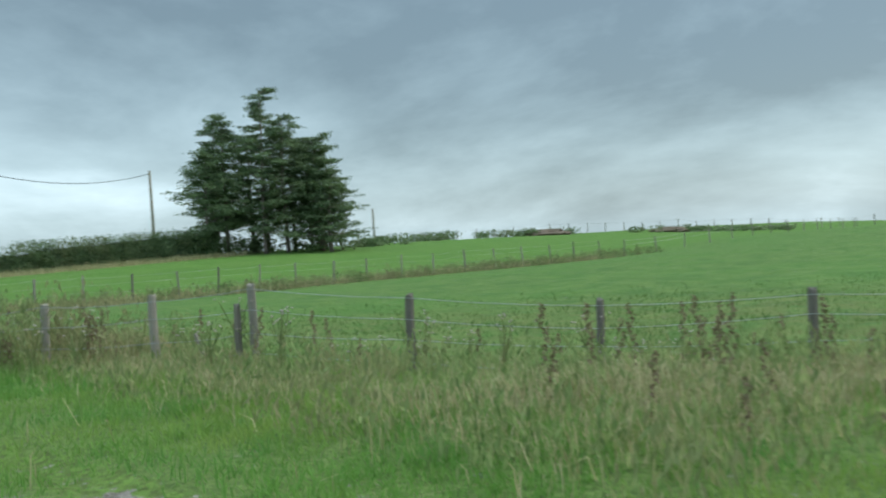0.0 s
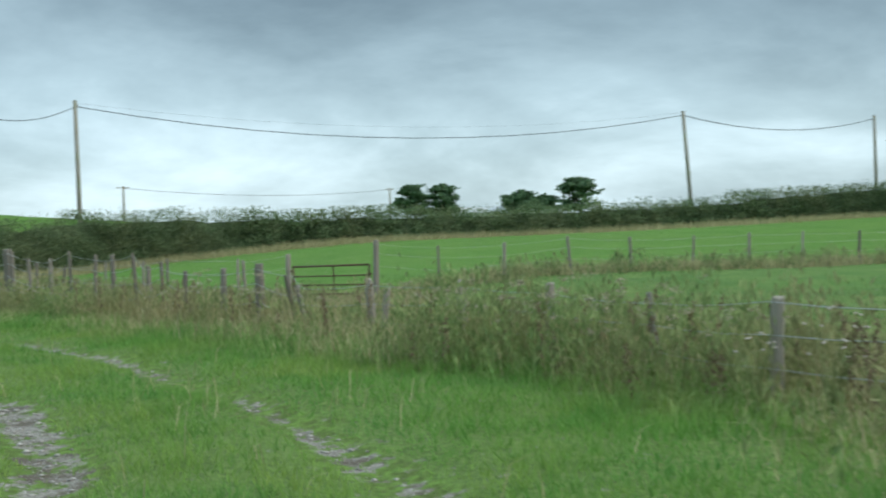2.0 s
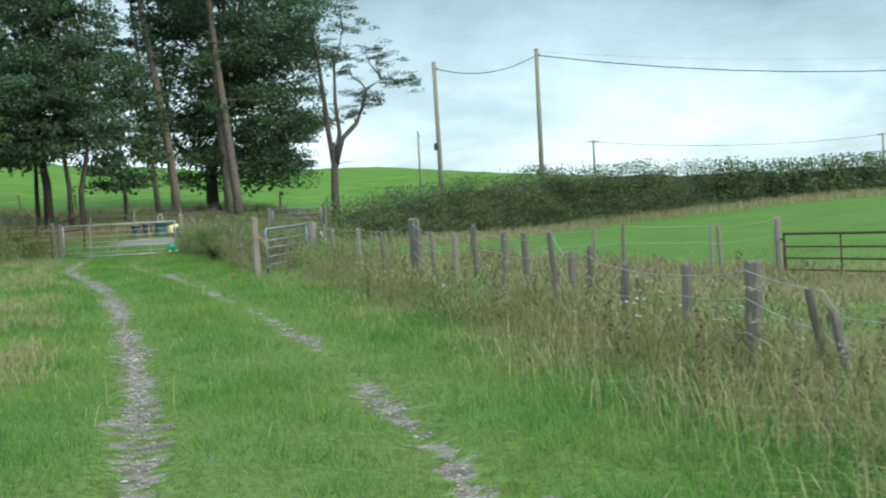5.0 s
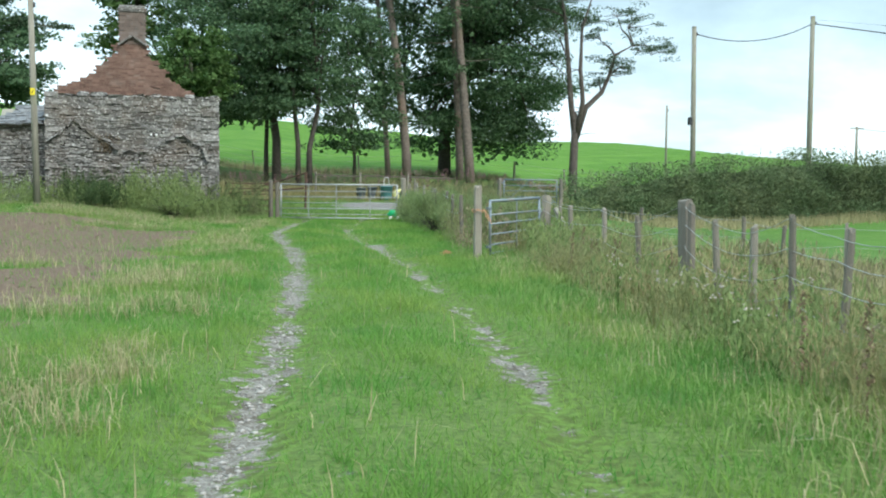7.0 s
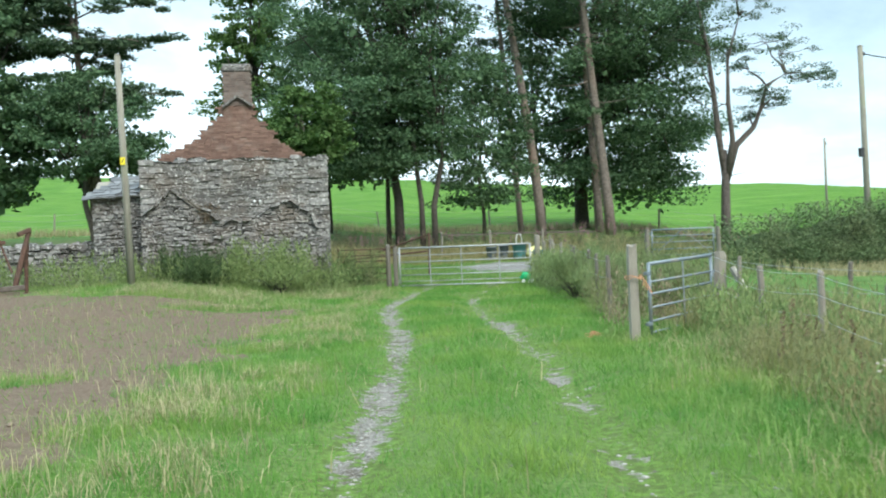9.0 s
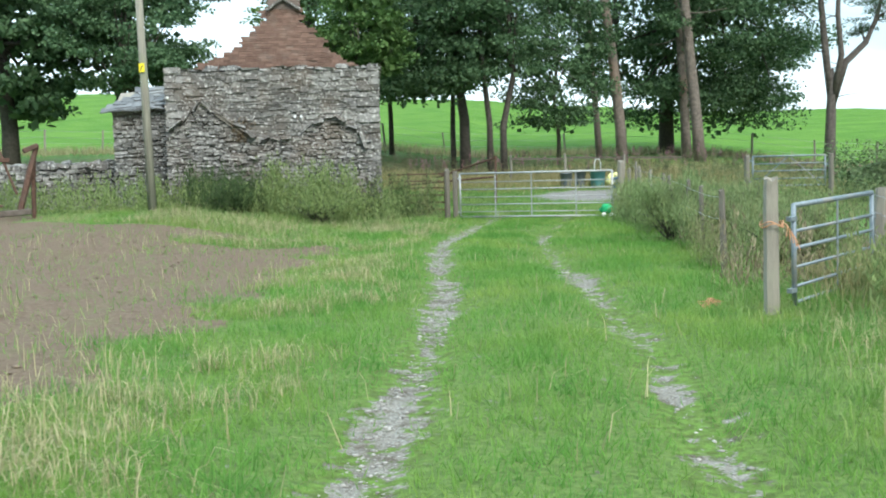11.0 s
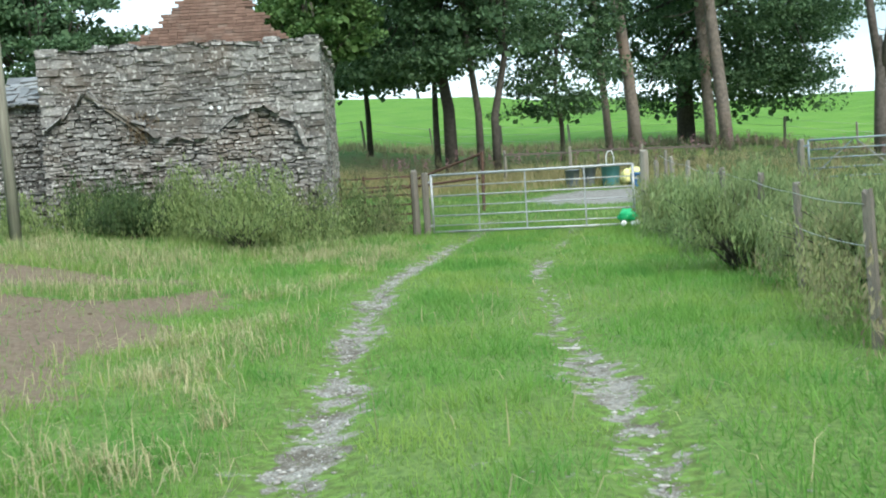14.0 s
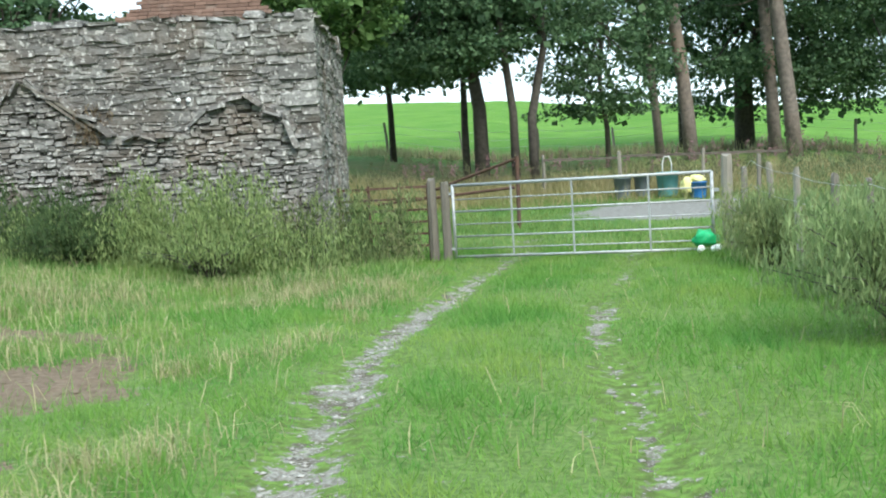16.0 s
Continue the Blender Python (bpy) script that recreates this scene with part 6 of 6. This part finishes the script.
rs = np.random.RandomState(17)
scatter = lambda n, x0, x1, y0, y1: list(zip(rs.uniform(x0, x1, n), rs.uniform(y0, y1, n)))
weeds("nettles", "nettles and willowherb before the ruined house", scatter(260, -7.6, -1.3, -2.1, -0.7), 0.7, 1, "palenettle")
weeds("nettles", "tall nettles round the hurdle by the gate", scatter(150, -2.7, -0.4, -1.0, 0.2), 1.05, 2)
weeds("nettles", "tall pale nettles against the ruined wall", scatter(190, -4.5, -2.4, -1.9, -0.8), 1.25, 9, "palenettle")
weeds("nettles", "dark green nettles against the ruined wall", scatter(130, -6.6, -4.6, -1.7, -0.7), 1.0, 19, "darknettle")
weeds("brambles", "dark green brambles on the bank behind the yard", scatter(200, 6.5, 16, 9.5, 12.5), 0.6, 15, "hedge", 70, 0.09, 0.3)
weeds("willowherb", "pinkish willowherb on the bank under the trees", scatter(520, -4, 17, 11.6, 15.5), 0.75, 3, "willow")
weeds("nettles", "nettles along the dry stone wall", scatter(300, -13, -6.7, -3.0, -1.3), 0.72, 4, "palenettle")
weeds("verge_weeds", "thistles and sorrel along the lane fence", scatter(250, 5.0, 6.8, -42, -32), 0.48, 5, "olive")
weeds("dead_weeds", "dead brown weed stems along the lane fence", scatter(70, 5.4, 6.8, -41, -20), 0.60, 21, "deadweed", 50, 0.085, 0.12)
weeds("verge_weeds", "low thistles and sorrel before the lane fence", [p for p in scatter(2100, -3.2, 5.4, -56, -41.5) if p[0] > -1.7 + 0.85 * max(0, p[1] + 47.8)], 0.27, 11, "olive")
weeds("verge_weeds", "leafy green weeds and thistles under the lane fence", [p for p in scatter(420, 1.6, 5.2, -54, -42) if p[0] > 3.0 + 0.35 * (p[1] + 47)], 0.38, 22, "palenettle", 60, 0.075, 0.15)
weeds("verge_weeds", "thistles and sorrel along the lane fence", scatter(400, 5.2, 6.8, -33, -15), 0.50, 6, "olive")
weeds("yard_edge_weeds", "tangled green weeds along the yard fence", scatter(230, 4.3, 6.2, -14.5, -1.2), 0.68, 7, "olive", 120, 0.06)
weeds("dead_weeds", "dead brown weed stems along the yard fence", scatter(230, 4.3, 6.2, -15.5, -1.2), 0.7, 14, "deadweed", 80, 0.085, 0.12)
weeds("verge_weeds", "olive weeds before the lane fence", scatter(210, 4.95, 5.9, -29.5, -19), 0.46, 23, "olive", 90, 0.06)
weeds("verge_weeds", "bushy weeds round the hanging post of the small gate", scatter(110, 5.3, 6.6, -20, -15.4), 0.62, 24, "olive", 80)
weeds("verge_weeds", "brown and green weeds beside the small gate", scatter(110, 6.0, 7.8, -19, -14), 0.62, 12, "olive")
weeds("pasture_tussocks", "rushy tussocks in the pasture behind the fence", scatter(300, 7.2, 17, -38, -15), 0.36, 13, "olive", 60, 0.08, 0.26)
weeds("rushes", "brown rushes and rank grass in the pasture hollow", scatter(330, 8.0, 16.5, -25, -16.5), 0.42, 16, "deadweed", 55, 0.12, 0.28)
weeds("gate_weeds", "pale olive weeds round the closing post of the gate", scatter(110, 3.75, 4.9, -2.9, -0.9), 0.9, 25, "olive", 130, 0.055)
weeds("verge_weeds", "tall tangle of weeds and dock before the lane fence", scatter(170, 4.3, 5.7, -41.2, -37.2), 0.74, 26, "olive", 60)
weeds("yard_weeds", "weeds in the corner by the yard gate", scatter(300, 4.6, 10.5, -1, 4.2), 0.7, 8)
weeds("fence_tussocks", "dark rank tussocks along the pasture fence", [(fx, float(np.interp(fx, PASTURE_X, PASTURE_Y)) - abs(w)) for fx, w in zip(rs.uniform(17, 75, 620), rs.normal(size=620) * 0.7)], 0.52, 10, "weed", 60, 0.13, 0.36)

q = np.random.RandomState(77)
spots = [(q.uniform(6, 18), q.uniform(11.6, 15)) if i > 60 else (q.uniform(-3, 6), q.uniform(11.8, 14)) for i in range(150)]
v, f = leaf_cloud(q, [(px, py, gz(px, py) + q.uniform(0.55, 0.95)) for px, py in spots], [(0.06, 0.06, 0.16)] * 150, [24] * 150, 0.05, 0.6, 0.0, True)
tagged(link_mesh("willowherb_flowers", stuff_mesh("willowherb_flowers", v, f), M["pink"]), "dusty pink willowherb flower spikes on the bank", "flowers", kind="stuff")
spots = [(q.uniform(4.6, 6.0), q.uniform(-41, -30)) if i > 70 else (q.uniform(4.4, 5.6), q.uniform(-40.8, -37.3)) for i in range(110)]
v, f = leaf_cloud(q, [(px, py, gz(px, py) + q.uniform(0.42, 0.78)) for px, py in spots], [(0.05, 0.05, 0.025)] * 110, [26] * 110, 0.022, 0.8, 0.3)
tagged(link_mesh("cream_flowers", stuff_mesh("cream_flowers", v, f), M["cream"]), "cream seeding flower heads among the fence weeds", "flowers", kind="stuff")
# dead grass rooted in the ledge of the ruined wall
tuft = [tuple(HOUSE @ Vector((-3.45 + q.normal() * 0.10, -0.08 + q.normal() * 0.02, 2.22 + abs(q.normal()) * 0.16))) for i in range(26)]
v, f = leaf_cloud(q, tuft, [(0.06, 0.05, 0.14)] * 26, [14] * 26, 0.13, 0.12, 0.0, True)
tagged(link_mesh("wall_grass", stuff_mesh("wall_grass", v, f), M["brownneedles"]), "tuft of dead brown grass on the wall ledge", "grass", kind="stuff")
bits = tagged(new("twine_scrap"), "tangled scrap of orange twine lying in the grass", "twine")
for i in range(6):
    ends = [(3.94 + q.uniform(-0.13, 0.13), -16.4 + q.uniform(-0.12, 0.12), gz(3.94, -16.4) + q.uniform(0.05, 0.13)) for k in range(3)]
    strand("strand", [ends[0], (3.94 + q.uniform(-0.03, 0.03), -16.4 + q.uniform(-0.03, 0.03), gz(3.94, -16.4) + 0.15), ends[1], ends[2]], 0.0035, M["twine"], bits)
slab_bm = bmesh.new()
box(slab_bm, (0.19, 0.04, 0.018), bevel=0.006)
for vert in slab_bm.verts:
    vert.co += 0.012 * noise.noise_vector(vert.co * 9)
slab = tagged(part("flat_stone", slab_bm, M["palestone"]), "long pale flat stone lying in the rut", "stone")
slab.matrix_world = pose(2.53, -12.2, gz(2.53, -12.2) - 0.045, 0, 0, -8)

# brown dock spikes and thistle heads by the fence


def dock_shape():
    """A thin stalk thick with small seeds along short side shoots."""
    r = np.random.RandomState(3)
    cs, rr, kk = [(0, 0, 0.2)], [(0.004, 0.004, 0.2)], [30]
    for k in range(22):
        z = 0.36 + 0.62 * k / 22
        a, out = r.uniform(0, 6.28), 0.05 * (1.25 - (z - 0.36) / 0.62) * r.uniform(0.3, 1.0)
        cs.append((out * math.cos(a), out * math.sin(a), z))
        rr.append((0.022, 0.022, 0.035))
        kk.append(6)
    return leaf_cloud(r, cs, rr, kk, 0.033, 0.7, 0.0, True)


dv, df = dock_shape()
docks_v, docks_f = [], []
for k in range(150):
    dx, dy = (rs.uniform(4.3, 5.6), rs.uniform(-41, -37)) if k < 26 else (rs.uniform(4.9, 6.2), rs.uniform(-37, -31)) if k < 40 else (rs.uniform(-0.6, 4.2), rs.uniform(-53, -47)) if k < 100 else (rs.uniform(4.2, 5.4), rs.uniform(-47, -41)) if k < 120 else (rs.uniform(4.9, 6.6), rs.uniform(-33, -19))
    m = np.array(pose(dx, dy, gz(dx, dy) - 0.02, rs.uniform(-9, 9), rs.uniform(-9, 9), rs.uniform(0, 360)) @ Matrix.Diagonal((0.75, 0.75, rs.uniform(0.36, 0.72), 1)))
    docks_f.append(df + len(dv) * k)
    docks_v.append(dv @ m[:3, :3].T + m[:3, 3])
tagged(link_mesh("dock_stalks", stuff_mesh("dock_stalks", np.concatenate(docks_v), np.concatenate(docks_f)), M["dock"]), "brown seeding dock stalks along the fence", "docks", kind="stuff")


def thistle_mesh(seed):
    r = random.Random(seed)
    bm, down = bmesh.new(), bmesh.new()
    for k in range(5):
        tip = Vector((r.uniform(-0.16, 0.16), r.uniform(-0.16, 0.16), r.uniform(0.75, 1.0)))
        tube(bm, [(0, 0, 0), (tip.x * 0.3, tip.y * 0.3, tip.z * 0.6), tuple(tip)], [0.009, 0.006, 0.004], 4)
        for j in range(2):
            bmesh.ops.create_icosphere(down, subdivisions=1, radius=0.013, matrix=Matrix.Translation(tip + Vector((r.uniform(-0.05, 0.05), r.uniform(-0.05, 0.05), r.uniform(-0.02, 0.04)))))
        for j in range(5):
            bmesh.ops.create_icosphere(bm, subdivisions=1, radius=0.012, matrix=Matrix.Translation(tip * r.uniform(0.4, 0.9)) @ Matrix.Rotation(r.uniform(0, 6.28), 4, "Z") @ Matrix.Rotation(r.uniform(-1.2, -0.3), 4, "Y") @ Matrix.Diagonal((2.6, 0.5, 0.25, 1)))
    out = []
    for b, key in ((bm, "olive"), (down, "thistledown")):
        me = bpy.data.meshes.new("thistle")
        b.to_mesh(me)
        b.free()
        me.materials.append(M[key])
        out.append(me)
    return out


for kind in range(3):
    stalk, down = thistle_mesh(50 + kind)
    for k in range(16):
        tx, ty = (rs.uniform(4.3, 5.2), rs.uniform(-51, -40)) if k < 12 else (rs.uniform(5.0, 6.2), rs.uniform(-33, -24))
        t = tagged(new("thistle", stalk), "thistle stalk gone to white down", "thistle", "thistles")
        t.matrix_world = pose(tx, ty, gz(tx, ty) - 0.02, rs.uniform(-8, 8), rs.uniform(-8, 8), rs.uniform(0, 360)) @ Matrix.Diagonal((1, 1, rs.uniform(0.45, 0.75), 1))
        d = new("seed_head", down)
        d["kind"] = "stuff"
        d.parent = t


def shrub(label, x, y, r, h, seed, material="gorse", n=6000):
    """Many thin stems fanning up from one root, leafy along their upper part."""
    q = np.random.RandomState(seed)
    s = thing("shrub", x, y, gz(x, y), label, "shrub", "shrubs")
    wood = bmesh.new()
    cs, rr, kk = [], [], []
    for k in range(60):
        a, e = q.uniform(0, 2 * math.pi), q.uniform(0.45, 1.0)
        out = r * q.uniform(0.1, 1.0)
        tip = np.array([math.cos(a) * out, math.sin(a) * out, h * e * (1.05 - 0.35 * out / r)])
        pts = limb(wood, (math.cos(a) * 0.1, math.sin(a) * 0.1, 0), tip, 0.012, 0.003, 0.10, q, 4)
        for p in (pts[2], pts[3], pts[4]):
            cs.append(p)
            rr.append((0.10 + 0.05 * r, 0.10 + 0.05 * r, 0.16))
            kk.append(n // 180)
    w = part("stem", wood, M["bark"], s)
    w["kind"] = "stuff"
    v, f = leaf_cloud(q, cs, rr, kk, 0.085, 0.17, 0.0, True)
    link_mesh("foliage", stuff_mesh("foliage", v, f), M[material], s)
    return s


shrub("grey-green broom-like shrub beside the track", 4.45, -8.0, 1.15, 1.15, 1, n=15000)
shrub("grey-green broom-like shrub beside the track", 4.75, -5.6, 0.9, 1.05, 2, n=10000)
shrub("grey-green bushy shrub by the gate", 4.25, -2.4, 0.7, 1.0, 3, n=8000)
shrub("tangled shrub along the yard fence", 5.3, -10.4, 1.0, 1.05, 4, n=10000)
shrub("tangled shrub along the yard fence", 5.5, -12.8, 0.9, 0.9, 5, n=8000)
shrub("nettle clump before the ruined house", -3.1, -1.9, 1.0, 0.95, 6, "palenettle", 5500)
shrub("dark bramble clump before the ruined house", -5.2, -1.7, 0.8, 0.9, 7, "darknettle", 9000)

# stones in the ruts and clods on the bare plot
rs = np.random.RandomState(23)


def pebbles(name, label, x, y, size, material, lift=0.0):
    base = np.array([(1, 0, 0), (-1, 0, 0), (0, 1, 0), (0, -1, 0), (0, 0, 0.7), (0, 0, -0.5)], float)
    tri = np.array([(0, 2, 4), (2, 1, 4), (1, 3, 4), (3, 0, 4), (2, 0, 5), (1, 2, 5), (3, 1, 5), (0, 3, 5)])
    n = len(x)
    ang = rs.uniform(0, 6.28, n)
    shape = base[None] * size[:, None, None] * rs.uniform(0.55, 1.2, (n, 6, 1))
    c, s = np.cos(ang)[:, None], np.sin(ang)[:, None]
    vx, vy = shape[:, :, 0] * c - shape[:, :, 1] * s, shape[:, :, 0] * s + shape[:, :, 1] * c
    z = ground_z(x, y) - 0.06 * np.exp(-((rut_distance(x, y) / 0.26) ** 2)) + lift
    v = np.stack([vx + x[:, None], vy + y[:, None], shape[:, :, 2] * 0.6 + z[:, None]], -1).reshape(-1, 3)
    f = (tri[None] + (np.arange(n) * 6)[:, None, None]).reshape(-1, 3)
    return tagged(link_mesh(name, stuff_mesh(name, v, f), M[material]), label, "stones", kind="stuff")


n = 9000
y = rs.uniform(-44, 0, n)
left = rs.rand(n) < 0.6
x = np.where(left, np.interp(y, RUT_Y, RUT_L), np.interp(y, RUT_Y, RUT_R)) + rs.normal(size=n) * 0.13
ok = rut_cover(x, y) > 0.25 + 0.5 * rs.rand(n)
x, y = x[ok], y[ok]
pebbles("track_stones", "grey broken stones in the wheel ruts", x, y, 0.007 + 0.032 * 0.85 * rs.rand(len(x)) ** 3, "gravel", 0.005)
x, y = sow(rs, 5200, -12, -0.8, -30, -2, lambda x, y: soil_mask(x, y) * 0.9)
pebbles("soil_clods", "brown clods on the bare plot", x, y, 0.012 + 0.034 * rs.rand(len(x)) ** 2, "clod", 0.0)

# rusty farm implement west of the plot
HARROW = (-9.35, -3.4)
harrow = thing("farm_implement", HARROW[0], HARROW[1], gz(*HARROW), "rusty old farm implement with a curved beam beside the plot", "implement", rz=24)
part("curved_beam", tube(bmesh.new(), [(-2.6, 0, 2.2), (-2.2, 0, 2.43), (-1.85, 0, 2.42), (-1.49, 0, 2.26), (-1.2, 0, 2.0), (-1.02, 0, 1.65), (-0.92, 0, 1.29), (-0.9, 0, 0.84), (-1.02, 0, 0.45)], [0.06, 0.075, 0.09, 0.10, 0.10, 0.10, 0.095, 0.085, 0.04], 8), M["rust"], harrow, smooth=True)
part("cross_bar", box(bmesh.new(), (2.1, 0.09, 0.10), (-1.5, 0.05, 1.36), (0, 2, 0), bevel=0.01), M["rust"], harrow)
part("lower_beam", box(bmesh.new(), (1.5, 0.10, 0.09), (-1.85, -0.05, 0.27), bevel=0.01), M["rust"], harrow)
part("foot_board", box(bmesh.new(), (0.86, 0.26, 0.13), (-0.47, -0.1, 0.14), (0, -3, 0), bevel=0.015), M["rail"], harrow, "grey weathered foot board")
part("leg", tube(bmesh.new(), [(0.14, 0.05, 1.66), (-0.02, -0.02, 1.1), (-0.27, -0.08, 0.2)], [0.055, 0.075, 0.07], 6), M["rust"], harrow)
part("leg", tube(bmesh.new(), [(0.10, 0.05, 1.62), (0.02, 0.12, 0.9), (0.0, 0.2, 0.0)], [0.045, 0.055, 0.05], 6), M["rust"], harrow)
part("seat_bracket", box(bmesh.new(), (0.34, 0.26, 0.11), (0.0, 0.05, 1.58), (0, -22, 8), bevel=0.015), M["rust"], harrow)
part("stay", tube(bmesh.new(), [(-0.72, 0.1, 1.74), (-0.55, 0.05, 1.2), (-0.33, 0, 0.55)], [0.028] * 3, 6), M["rust"], harrow)
part("stay", tube(bmesh.new(), [(-1.2, 0.1, 1.36), (-1.15, 0.05, 0.85)], [0.035] * 2, 6), M["rust"], harrow)
part("tine", tube(bmesh.new(), [(-1.45, -0.05, 1.3), (-1.42, -0.2, 0.9), (-1.5, -0.1, 0.5), (-1.4, -0.3, 0.1)], [0.032] * 4, 6), M["rust"], harrow)
part("tine", tube(bmesh.new(), [(-1.05, -0.1, 0.5), (-0.8, -0.25, 0.35), (-0.62, -0.3, 0.3)], [0.03, 0.04, 0.03], 6), M["rust"], harrow)
for u in (-1.93, -2.45):
    part("upright", box(bmesh.new(), (0.13, 0.10, 1.95), (u, 0.05, 0.95), (0, 1, 0), bevel=0.01), M["rust"], harrow)
